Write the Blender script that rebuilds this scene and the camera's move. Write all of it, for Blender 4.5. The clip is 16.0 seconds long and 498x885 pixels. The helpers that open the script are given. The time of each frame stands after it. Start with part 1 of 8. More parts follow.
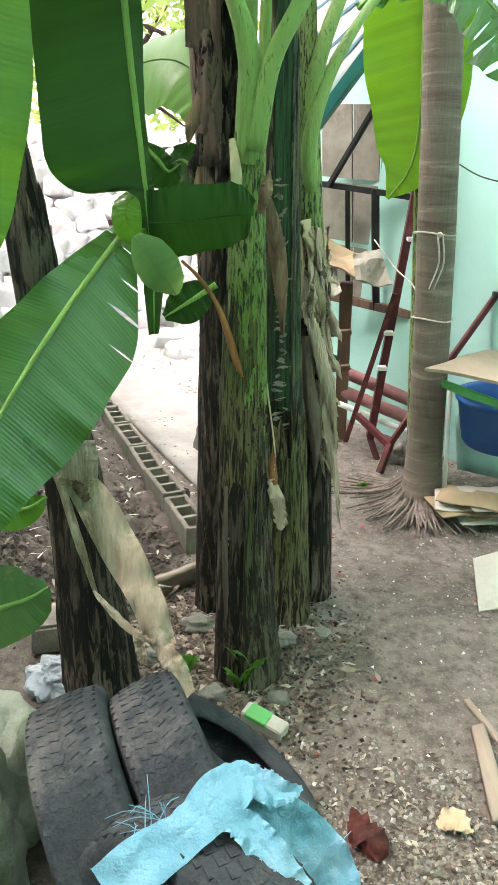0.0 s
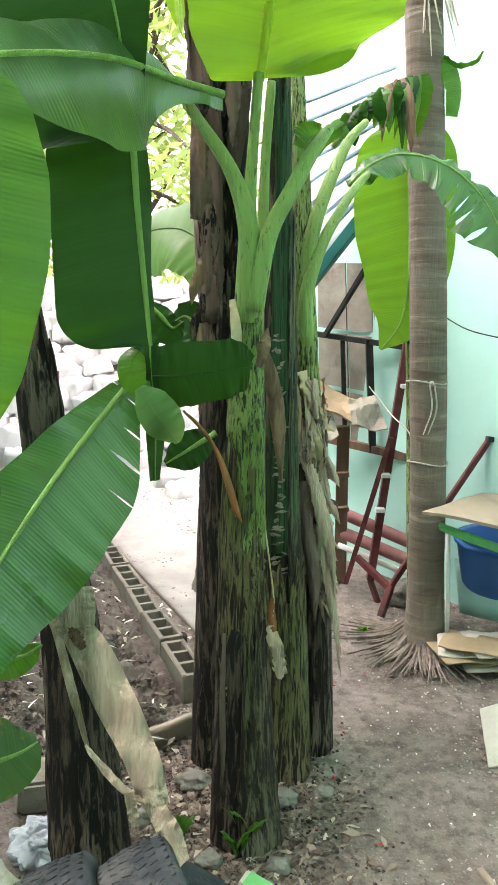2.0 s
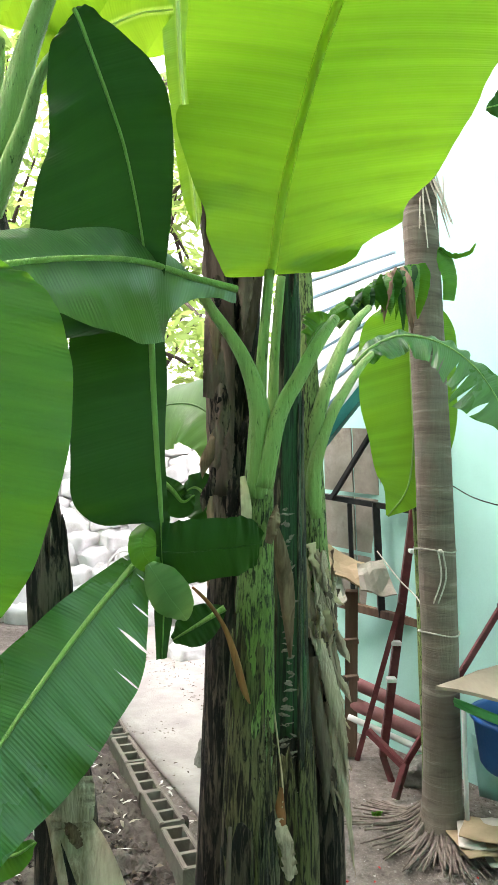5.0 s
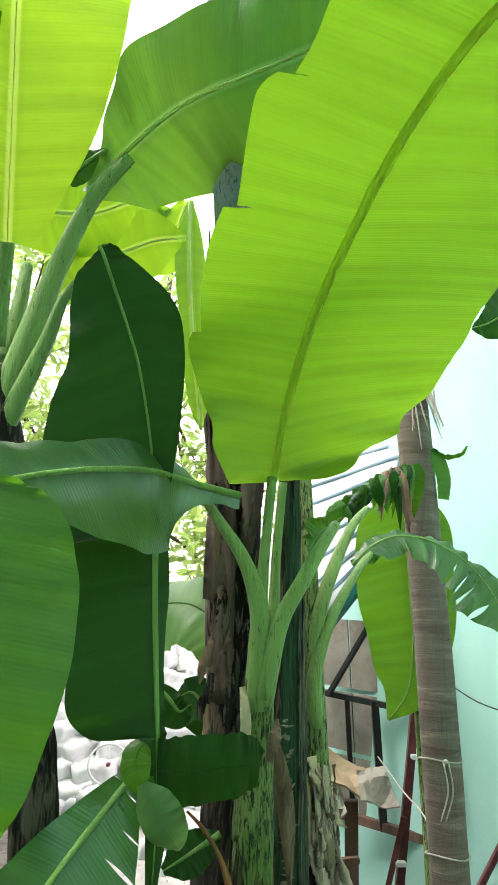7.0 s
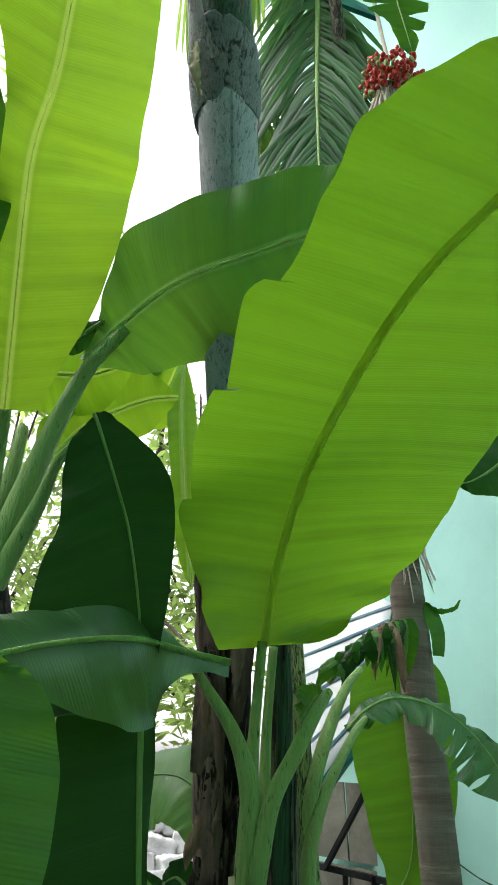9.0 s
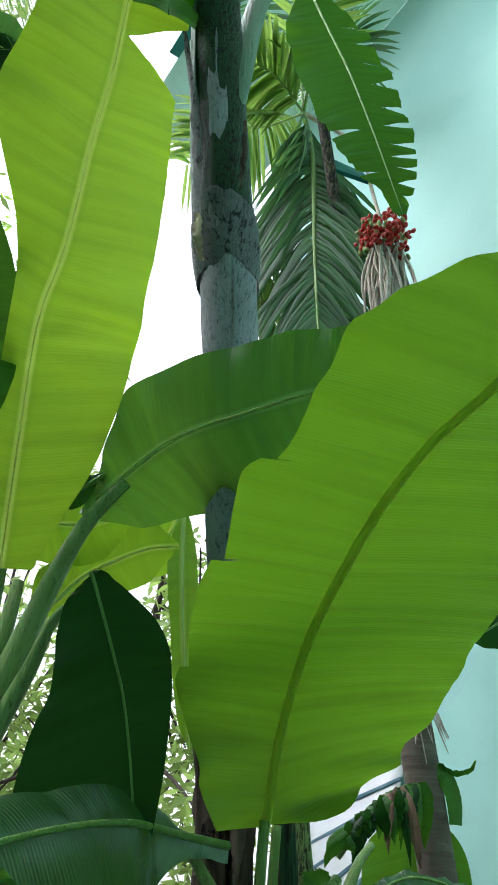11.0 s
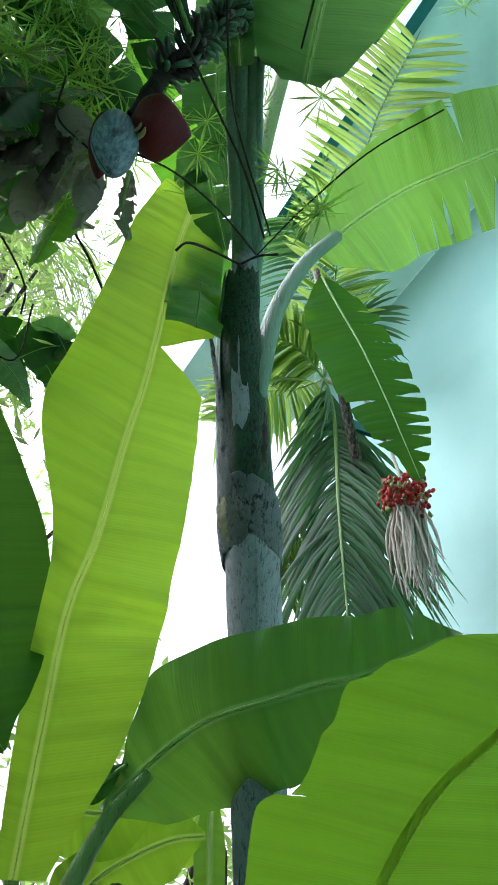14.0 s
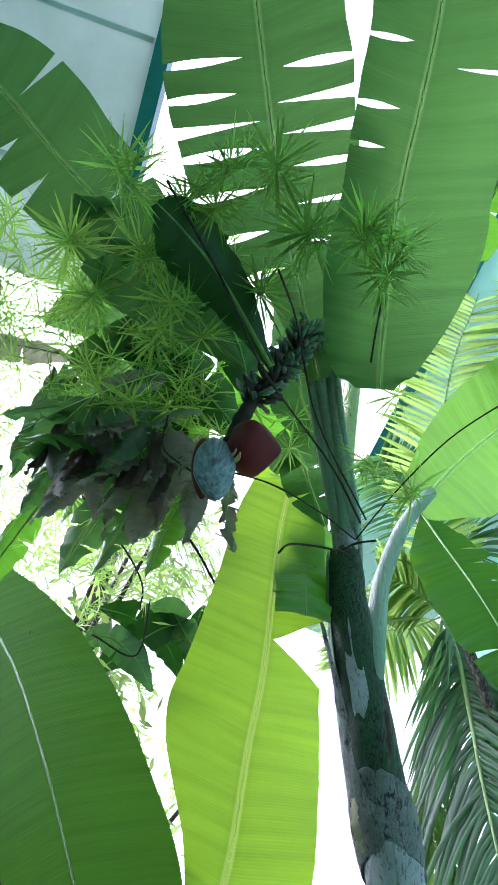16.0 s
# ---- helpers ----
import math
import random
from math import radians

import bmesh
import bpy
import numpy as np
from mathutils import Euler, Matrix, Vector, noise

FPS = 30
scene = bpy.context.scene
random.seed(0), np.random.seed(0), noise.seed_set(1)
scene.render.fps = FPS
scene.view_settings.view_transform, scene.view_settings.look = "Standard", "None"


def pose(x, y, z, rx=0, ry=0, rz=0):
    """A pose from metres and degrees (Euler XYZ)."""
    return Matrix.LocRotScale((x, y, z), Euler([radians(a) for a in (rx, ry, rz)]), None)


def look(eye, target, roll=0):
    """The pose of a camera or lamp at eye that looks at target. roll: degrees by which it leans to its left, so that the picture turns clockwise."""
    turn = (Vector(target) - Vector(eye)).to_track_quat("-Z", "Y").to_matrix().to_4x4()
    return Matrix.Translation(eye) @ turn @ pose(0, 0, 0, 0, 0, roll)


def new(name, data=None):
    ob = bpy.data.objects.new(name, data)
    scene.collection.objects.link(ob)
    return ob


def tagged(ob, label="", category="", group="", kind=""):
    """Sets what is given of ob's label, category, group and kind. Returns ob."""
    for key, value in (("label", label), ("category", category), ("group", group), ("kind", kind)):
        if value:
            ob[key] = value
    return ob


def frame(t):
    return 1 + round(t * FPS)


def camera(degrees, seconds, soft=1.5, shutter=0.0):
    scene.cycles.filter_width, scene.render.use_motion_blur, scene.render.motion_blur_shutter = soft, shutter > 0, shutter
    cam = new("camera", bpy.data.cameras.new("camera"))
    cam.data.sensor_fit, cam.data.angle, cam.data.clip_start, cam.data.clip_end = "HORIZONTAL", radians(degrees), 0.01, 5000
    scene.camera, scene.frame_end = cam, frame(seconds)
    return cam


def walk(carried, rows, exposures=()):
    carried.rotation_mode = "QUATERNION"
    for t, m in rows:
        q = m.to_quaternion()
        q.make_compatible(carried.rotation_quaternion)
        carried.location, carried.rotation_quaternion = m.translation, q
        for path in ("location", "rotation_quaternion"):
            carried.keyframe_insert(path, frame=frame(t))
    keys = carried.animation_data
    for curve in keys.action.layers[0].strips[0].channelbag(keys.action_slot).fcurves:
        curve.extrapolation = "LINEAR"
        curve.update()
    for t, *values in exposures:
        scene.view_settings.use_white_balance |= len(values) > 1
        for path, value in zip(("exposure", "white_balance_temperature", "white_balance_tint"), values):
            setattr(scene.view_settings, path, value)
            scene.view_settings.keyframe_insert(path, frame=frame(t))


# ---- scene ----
cam = camera(36.4, 16.0)
METRES, EYE, TILT, LEAN, TURN = 1.012, 1.76, -21.0, 0.0, 0.0
ROWS = [
    (0.0, 0.0, 0.0, 0.0, 0.0, 0.0, -0.0),
    (0.5, 0.0047, -0.0116, 0.0072, -0.57, 2.65, 0.49),
    (1.0, 0.0015, -0.025, 0.0195, 0.52, 7.36, -0.07),
    (1.5, -0.0012, -0.0344, 0.0207, 0.37, 9.58, -0.08),
    (2.0, 0.0031, -0.0336, 0.0225, -0.03, 10.34, -0.15),
    (2.5, 0.0023, -0.0409, 0.0273, -0.26, 11.39, -0.03),
    (3.0, 0.0009, -0.0479, 0.0364, 0.02, 12.93, -0.05),
    (5.5, -0.0205, -0.0848, 0.1097, 0.43, 24.37, -1.27),
    (6.0, -0.0393, -0.1022, 0.1291, 0.6, 27.44, -2.1),
    (6.5, -0.0438, -0.1263, 0.1448, -0.22, 31.11, -2.03),
    (7.0, -0.0453, -0.1393, 0.1628, -0.84, 34.74, -1.32),
    (7.5, -0.043, -0.1585, 0.1806, -0.75, 37.75, -1.18),
    (8.0, -0.0434, -0.1775, 0.1922, -0.97, 40.62, -1.11),
    (8.5, -0.0444, -0.1964, 0.2072, -1.22, 42.9, -0.95),
    (9.0, -0.0418, -0.209, 0.2194, -1.32, 44.89, -0.92),
    (9.5, -0.0378, -0.2229, 0.2311, -1.02, 47.21, -0.92),
    (10.0, -0.0347, -0.2374, 0.2651, -0.97, 49.97, -0.92),
    (12.5, -0.0225, -0.3414, 0.3067, -0.55, 62.91, -1.49),
    (13.0, -0.0061, -0.3928, 0.3171, 0.55, 67.28, -1.69),
    (13.5, 0.002, -0.4299, 0.3113, 0.9, 70.51, -1.92),
    (14.0, 0.0151, -0.4589, 0.3088, 1.39, 71.53, -2.86),
    (14.5, 0.0455, -0.5389, 0.3295, 2.05, 75.98, -3.46),
    (15.0, 0.0814, -0.5984, 0.3278, 3.92, 81.09, -4.21),
    (15.5, 0.0889, -0.6878, 0.2965, 6.84, 85.17, -6.06),
    (16.0, 0.0739, -0.7935, 0.2531, 9.38, 86.58, -9.74),
]
EXPOSURES = [(0.0, 2.38, 6900, 29), (3.0, 2.39, 6900, 30), (5.5, 2.08, 6750, 25), (6.5, 2.04, 6750, 23), (8.0, 1.27, 6600, 18), (9.5, 0.84, 6350, 17), (12.5, 0.49, 5800, 17), (14.0, 0.68, 5800, 22), (16.0, 1.18, 5500, 31)]
walk(cam, [(t, pose(0, 0, EYE, TILT, LEAN, TURN) @ pose(METRES * x, METRES * y, METRES * z, 90 + pitch, roll, yaw)) for t, x, y, z, yaw, pitch, roll in ROWS], EXPOSURES)

# ---- world and sun: bright hazy daylight ----
SUN_EL, SUN_AZ = 52.0, -92.0   # azimuth: degrees from ahead, minus is to the left
world = bpy.data.worlds.new("world")
scene.world = world
world.use_nodes = True
wn, wl_ = world.node_tree.nodes, world.node_tree.links
sky = wn.new("ShaderNodeTexSky")
sky.sky_type = "NISHITA"
sky.sun_disc = False
sky.sun_elevation, sky.sun_rotation = radians(SUN_EL), radians(SUN_AZ)
sky.air_density, sky.dust_density, sky.ozone_density = 1.0, 4.0, 1.0
soft_sky = wn.new("ShaderNodeHueSaturation")
soft_sky.inputs["Saturation"].default_value = 0.15
wl_.new(sky.outputs[0], soft_sky.inputs["Color"])
wl_.new(soft_sky.outputs[0], wn["Background"].inputs[0])
wn["Background"].inputs[1].default_value = 0.34
sun = new("sun", bpy.data.lights.new("sun", "SUN"))
sun.data.energy, sun.data.angle, sun.data.color = 1.0, radians(25), (1.0, 0.97, 0.92)
az, el = radians(SUN_AZ), radians(SUN_EL)
sun.matrix_world = look((math.sin(az) * math.cos(el) * 30, math.cos(az) * math.cos(el) * 30, math.sin(el) * 30), (0, 0, 0))


# ---- material kit ----
class Nodes:
    """A node material: a principled shader and short ways to wire textures into it."""

    def __init__(self, name, rough=0.7, metal=0.0, spec=0.4):
        self.mat = bpy.data.materials.new(name)
        self.mat.use_nodes = True
        self.n, self.l = self.mat.node_tree.nodes, self.mat.node_tree.links
        self.b = self.n["Principled BSDF"]
        self.b.inputs["Roughness"].default_value = rough
        self.b.inputs["Metallic"].default_value = metal
        self.b.inputs["Specular IOR Level"].default_value = spec
        self.co = self.n.new("ShaderNodeTexCoord")

    def space(self, scale=(1, 1, 1), kind="Object", add=None):
        m = self.n.new("ShaderNodeMapping")
        m.inputs["Scale"].default_value = scale
        self.l.new(self.co.outputs[kind], m.inputs["Vector"])
        if add is not None:
            self.l.new(add, m.inputs["Location"])
        return m.outputs[0]

    def noise(self, scale, stretch=(1, 1, 1), detail=4.0, rough=0.55, kind="Object", warp=0.0):
        t = self.n.new("ShaderNodeTexNoise")
        t.inputs["Scale"].default_value = scale
        t.inputs["Detail"].default_value = detail
        t.inputs["Roughness"].default_value = rough
        t.inputs["Distortion"].default_value = warp
        self.l.new(self.space(stretch, kind), t.inputs["Vector"])
        return t.outputs["Fac"]

    def cells(self, scale, stretch=(1, 1, 1), feature="F1", kind="Object"):
        t = self.n.new("ShaderNodeTexVoronoi")
        t.feature = feature
        t.inputs["Scale"].default_value = scale
        self.l.new(self.space(stretch, kind), t.inputs["Vector"])
        return t.outputs["Distance"] if feature != "F1" else t.outputs["Color"]

    def ramp(self, fac, stops):
        r = self.n.new("ShaderNodeValToRGB")
        e = r.color_ramp.elements
        while len(e) < len(stops):
            e.new(0.5)
        for k, (p, c) in enumerate(stops):
            e[k].position = p
            e[k].color = (*c, 1) if len(c) == 3 else c
        self.l.new(fac, r.inputs[0])
        return r.outputs["Color"]

    def mix(self, fac, a, b, mode="MIX"):
        m = self.n.new("ShaderNodeMix")
        m.data_type, m.blend_type = "RGBA", mode
        for socket, v in ((m.inputs[0], fac), (m.inputs[6], a), (m.inputs[7], b)):
            if isinstance(v, (int, float)):
                socket.default_value = v
            elif isinstance(v, tuple):
                socket.default_value = (*v, 1)
            else:
                self.l.new(v, socket)
        return m.outputs[2]

    def math(self, op, a, b=0.0):
        m = self.n.new("ShaderNodeMath")
        m.operation = op
        for socket, v in zip(m.inputs, (a, b)):
            if isinstance(v, (int, float)):
                socket.default_value = v
            else:
                self.l.new(v, socket)
        return m.outputs[0]

    def random(self):
        return self.n.new("ShaderNodeObjectInfo").outputs["Random"]

    def island(self):
        return self.n.new("ShaderNodeNewGeometry").outputs["Random Per Island"]

    def color(self, c):
        if isinstance(c, tuple):
            self.b.inputs["Base Color"].default_value = (*c, 1)
        else:
            self.l.new(c, self.b.inputs["Base Color"])
        return self

    def bump(self, height, strength=0.4, distance=0.01, also=None):
        b = self.n.new("ShaderNodeBump")
        b.inputs["Strength"].default_value = strength
        b.inputs["Distance"].default_value = distance
        self.l.new(height, b.inputs["Height"])
        if also is not None:
            self.l.new(also, b.inputs["Normal"])
        self.l.new(b.outputs[0], self.b.inputs["Normal"])
        return b.outputs[0]

    def roughness(self, value):
        self.l.new(value, self.b.inputs["Roughness"])

    def thin(self, color, share, normal=None):
        """Lets light through, as a leaf does."""
        t = self.n.new("ShaderNodeBsdfTranslucent")
        if isinstance(color, tuple):
            t.inputs[0].default_value = (*color, 1)
        else:
            self.l.new(color, t.inputs[0])
        if normal is not None:
            self.l.new(normal, t.inputs["Normal"])
        m = self.n.new("ShaderNodeMixShader")
        m.inputs[0].default_value = share
        self.l.new(self.b.outputs[0], m.inputs[1])
        self.l.new(t.outputs[0], m.inputs[2])
        self.l.new(m.outputs[0], self.n["Material Output"].inputs[0])
        return self


def scaled(c, k):
    return tuple(v * k for v in c)


def leaf_material(name, base, through_, share, rough=0.42, spots=0.0, dry=(0.3, 0.2, 0.07), spec=0.45, relief=0.4, coat=0.0, ridge=0.25, stripe=None):
    """Banana leaf: fine cross veins along the blade's own coordinates, mottling and dry marks."""
    m = Nodes(name, rough, spec=spec)
    m.b.inputs["Coat Weight"].default_value = coat
    m.b.inputs["Coat Roughness"].default_value = 0.22
    fine = m.noise(1.0, (1.2, 150, 1), 2, kind="UV")
    hair = m.noise(1.0, (2, 600, 1), 1, kind="UV")
    wave = m.n.new("ShaderNodeTexWave")
    wave.wave_type, wave.bands_direction = "BANDS", "Y"
    wave.inputs["Scale"].default_value = 1.0
    wave.inputs["Distortion"].default_value = 1.4
    wave.inputs["Detail"].default_value = 2.0
    wave.inputs["Detail Scale"].default_value = 0.6
    m.l.new(m.space((1.5, 30, 1), "UV"), wave.inputs["Vector"])
    vein = wave.outputs["Fac"]
    band = m.noise(1.0, (1.2, 22, 1), 3, kind="UV")
    blot = m.noise(3.2, detail=5)
    tone = m.math("ADD", m.math("MULTIPLY", band, 0.6), m.math("MULTIPLY", blot, 0.4))
    col = m.ramp(tone, [(0.3, scaled(base, 0.75)), (0.7, scaled(base, 1.3))])
    col = m.mix(m.math("MULTIPLY", m.random(), 0.3), col, scaled(base, 1.5))
    col = m.mix(m.math("MULTIPLY", fine, 0.24), col, scaled(base, 0.6))
    col = m.mix(m.math("MULTIPLY", vein, 0.07), col, scaled(base, 1.6))
    lit = m.ramp(tone, [(0.3, scaled(through_, 0.68)), (0.52, through_), (0.7, scaled(through_, 1.16))])
    lit = m.mix(m.math("MULTIPLY", fine, 0.3), lit, scaled(through_, 0.66))
    lit = m.mix(m.math("MULTIPLY", vein, 0.09), lit, scaled(through_, 0.7))
    lit = m.mix(m.ramp(m.noise(1.6, detail=3), [(0.4, (0, 0, 0)), (0.7, (0.45, 0.45, 0.45))]), lit, scaled(through_, 0.72))
    if stripe:
        # fleshy tissue beside the midrib, paler and thicker than the blade
        cut = m.n.new("ShaderNodeSeparateXYZ")
        m.l.new(m.co.outputs["UV"], cut.inputs[0])
        near = m.math("ABSOLUTE", cut.outputs[0])
        lit = m.mix(m.ramp(near, [(stripe[0] * 0.8, (0.85, 0.85, 0.85)), (stripe[0] * 1.15, (0, 0, 0))]), lit, stripe[1])
        lit = m.mix(m.ramp(near, [(stripe[0] * 0.95, (0, 0, 0)), (stripe[0] * 1.3, (0.35, 0.35, 0.35)), (stripe[0] * 2.6, (0, 0, 0))]), lit, scaled(through_, 0.6))
    if spots:
        dots = m.ramp(m.noise(9, detail=6, rough=0.7), [(0.62 - 0.1 * spots, (0, 0, 0)), (0.7, (1, 1, 1))])
        col, lit = m.mix(dots, col, dry), m.mix(dots, lit, scaled(dry, 1.2))
    m.color(col)
    nb = m.bump(m.math("ADD", m.math("ADD", m.math("MULTIPLY", fine, 0.5), m.math("MULTIPLY", vein, ridge)), m.math("MULTIPLY", band, 2.6)), relief, 0.006)
    m.roughness(m.math("ADD", m.math("MULTIPLY", blot, 0.25), rough - 0.12))
    return m.thin(lit, share, nb).mat


def stem_material(name, green, dark, amount, streak=(6, 6, 0.8), rough=0.55, pale=None, torn=0.75):
    """Pseudostem: green sheath with long black blotches and fibre lines."""
    m = Nodes(name, rough, spec=0.2)
    blot = m.noise(5.0, streak, 6, 0.65, warp=0.6)
    fibre = m.noise(40, (1, 1, 0.05), 3)
    big = m.noise(2.0, (1, 1, 0.6), 3)
    col = m.mix(m.math("MULTIPLY", fibre, 0.5), green, scaled(green, 0.55))
    if pale:
        col = m.mix(m.ramp(big, [(0.4, (0, 0, 0)), (0.65, (1, 1, 1))]), col, pale)
    patch = m.noise(3.0, (2.2, 2.2, 1.1), 4, 0.6, warp=0.5)
    blot = m.math("ADD", blot, m.math("MULTIPLY", m.math("SUBTRACT", patch, 0.5), 0.26))
    mask = m.ramp(blot, [(amount - 0.04, (1, 1, 1)), (amount + 0.06, (0, 0, 0))])
    col = m.mix(mask, col, dark)
    thread = m.noise(95, (1, 1, 0.035), 4, 0.7, warp=0.4)
    col = m.mix(m.ramp(thread, [(0.34, (torn, torn, torn)), (0.46, (0, 0, 0))]), col, scaled(dark, 1.3))
    col = m.mix(m.ramp(thread, [(0.6, (0, 0, 0)), (0.72, (0.4, 0.4, 0.4))]), col, pale or scaled(green, 1.7))
    m.color(col)
    m.bump(m.math("ADD", m.math("ADD", fibre, m.math("MULTIPLY", blot, 1.2)), m.math("MULTIPLY", thread, 1.4)), 0.8, 0.007)
    return m.mat


def rough_material(name, a, b, scale=6.0, stretch=(1, 1, 1), rough=0.85, bump=0.4, grain=60.0, metal=0.0, stain=None, per_object=False):
    """Two tones by noise, fine grain and an optional third stain."""
    m = Nodes(name, rough, metal, 0.25)
    big = m.noise(scale, stretch, 5, 0.6, warp=0.3)
    fine = m.noise(grain, stretch, 3)
    col = m.mix(m.ramp(big, [(0.35, (0, 0, 0)), (0.65, (1, 1, 1))]), a, b)
    col = m.mix(m.math("MULTIPLY", fine, 0.35), col, scaled(a, 0.6))
    if stain:
        col = m.mix(m.ramp(m.noise(scale * 0.37, stretch, 6, 0.7), [(0.52, (0, 0, 0)), (0.66, (1, 1, 1))]), col, stain)
    if per_object:
        col = m.mix(m.math("MULTIPLY", m.random(), 0.5), col, scaled(a, 0.55))
    m.color(col)
    m.bump(m.math("ADD", m.math("MULTIPLY", big, 1.5), fine), bump, 0.01)
    return m.mat


LEAF = leaf_material("banana_leaf", (0.042, 0.155, 0.022), (0.16, 0.47, 0.02), 0.38, 0.36)
# Darker leaf copy for overhead leaves; their shade is put into the colour.
LEAF_SHADED = leaf_material("banana_leaf_shaded", (0.032, 0.1, 0.026), (0.135, 0.34, 0.065), 0.4, 0.46, spec=0.3, stripe=(0.014, (0.27, 0.48, 0.14)))
# Leaf copy for arching leaves, with a half-lit look put into its colours.
LEAF_HALF_LIT = leaf_material("banana_leaf_half_lit", (0.028, 0.105, 0.028), (0.19, 0.45, 0.03), 0.38, 0.34, spec=0.7, ridge=0.15, stripe=(0.015, (0.3, 0.55, 0.13)))
LEAF_MATT = leaf_material("banana_leaf_matt", (0.013, 0.075, 0.01), (0.15, 0.4, 0.022), 0.42, 0.62, spec=0.03, relief=0.25)
# Near-black leaf copy: deep shade in the clump is put into its base colour.
LEAF_DARKENED = leaf_material("banana_leaf_darkened", (0.009, 0.05, 0.008), (0.035, 0.16, 0.01), 0.24, 0.4, spec=0.25, relief=0.22, ridge=0.1)
LEAF_GLOSS = leaf_material("banana_leaf_glossy", (0.018, 0.1, 0.015), (0.1, 0.36, 0.015), 0.28, 0.28, spec=0.7, relief=0.5, coat=0.25, ridge=0.2)
LEAF_SHEEN = leaf_material("banana_leaf_sheen", (0.02, 0.095, 0.022), (0.1, 0.34, 0.02), 0.24, 0.34, spec=1.0, relief=0.35, coat=1.0, ridge=0.3)
LEAF_LIME = leaf_material("banana_leaf_lime", (0.055, 0.19, 0.015), (0.385, 0.68, 0.022), 0.52, 0.45, relief=0.22, stripe=(0.014, (0.54, 0.73, 0.12)))
LEAF_LIME_DEEP = leaf_material("banana_leaf_yellow_green", (0.05, 0.18, 0.015), (0.245, 0.52, 0.018), 0.5, 0.42, relief=0.25)
LEAF_PALE = leaf_material("banana_leaf_pale", (0.11, 0.25, 0.08), (0.3, 0.55, 0.13), 0.42, 0.4, relief=0.2, ridge=0.1)
LEAF_OLD = leaf_material("banana_leaf_aged", (0.04, 0.11, 0.045), (0.12, 0.34, 0.05), 0.35, 0.45, spots=0.25)
LEAF_DEAD = leaf_material("banana_leaf_dead", (0.22, 0.21, 0.17), (0.34, 0.34, 0.22), 0.4, 0.8, spots=0.6, dry=(0.04, 0.03, 0.02))
RIB = stem_material("leaf_midrib", (0.2, 0.38, 0.09), (0.1, 0.23, 0.05), 0.3, rough=0.4, torn=0.15)
RIB_PALE = stem_material("leaf_midrib_pale", (0.27, 0.43, 0.13), (0.06, 0.12, 0.03), 0.35, streak=(20, 20, 4), rough=0.4, torn=0.15)
# Backlit ribs: raised colours stand in for light the closed tube blocks.
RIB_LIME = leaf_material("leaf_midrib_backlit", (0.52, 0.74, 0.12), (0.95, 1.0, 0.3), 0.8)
RIB_SOFT = leaf_material("leaf_midrib_fleshy", (0.5, 0.72, 0.26), (0.85, 0.98, 0.4), 0.6, relief=0.1)
STEM_GREEN = stem_material("pseudostem_green", (0.14, 0.23, 0.05), (0.02, 0.028, 0.011), 0.45, streak=(26, 26, 4.5), pale=(0.3, 0.4, 0.16))
STEM_DARK = stem_material("pseudostem_dark", (0.085, 0.105, 0.045), (0.02, 0.017, 0.013), 0.52, streak=(12, 12, 1.3), pale=(0.18, 0.15, 0.11))
STEM_OLIVE = stem_material("pseudostem_withered", (0.1, 0.115, 0.038), (0.02, 0.015, 0.011), 0.48, streak=(16, 16, 1.6), pale=(0.22, 0.17, 0.1), rough=0.8)
STEM_DEEP = stem_material("pseudostem_deep_green", (0.026, 0.085, 0.034), (0.012, 0.02, 0.012), 0.44, streak=(18, 18, 0.6), rough=0.4)
STEM_GREY = stem_material("pseudostem_grey", (0.12, 0.15, 0.13), (0.03, 0.03, 0.03), 0.4, streak=(9, 9, 3.0), pale=(0.26, 0.25, 0.25))
STEM_BROWN = stem_material("pseudostem_dry", (0.07, 0.055, 0.042), (0.012, 0.01, 0.009), 0.52, streak=(9, 9, 1.3), pale=(0.2, 0.155, 0.115), rough=0.8)
STEM_BLUE = stem_material("pseudostem_waxy", (0.25, 0.275, 0.265), (0.06, 0.075, 0.07), 0.34, streak=(14, 14, 3.0), pale=(0.5, 0.48, 0.51))
STEM_WAX = stem_material("waxy_stalk", (0.22, 0.36, 0.24), (0.1, 0.18, 0.11), 0.34, streak=(12, 12, 2.0), rough=0.4, torn=0.1)
SHEATH_TAN = rough_material("dry_sheath", (0.45, 0.33, 0.2), (0.62, 0.5, 0.34), 5, (1, 1, 0.25), 0.75, 0.4, 50, stain=(0.2, 0.12, 0.06))
SHEATH_ORANGE = rough_material("orange_brown_stalk", (0.24, 0.085, 0.03), (0.36, 0.15, 0.055), 22, (1, 1, 0.1), 0.7, 0.5, 60, stain=(0.09, 0.04, 0.02))
SHEATH_BROWN = rough_material("brown_sheath", (0.13, 0.08, 0.05), (0.34, 0.225, 0.145), 30, (1, 1, 0.06), 0.75, 0.5, 60, stain=(0.07, 0.035, 0.02))
SHEATH_GREY = rough_material("withered_sheath", (0.075, 0.055, 0.042), (0.24, 0.18, 0.14), 14, (1, 1, 0.12), 0.85, 0.9, 60, stain=(0.035, 0.025, 0.02))
# ---- building kit ----
def thing(name, label, category, place=(0, 0, 0), group="", kind=""):
    """An empty at a thing's base that carries its parts."""
    ob = new(name)
    ob.location = place
    ob.empty_display_size = 0.1
    return tagged(ob, label, category, group, kind)


def mesh_of(name, bm, material, smooth=True):
    me = bpy.data.meshes.new(name)
    bm.to_mesh(me)
    bm.free()
    me.materials.append(material)
    if smooth:
        for p in me.polygons:
            p.use_smooth = True
    return me


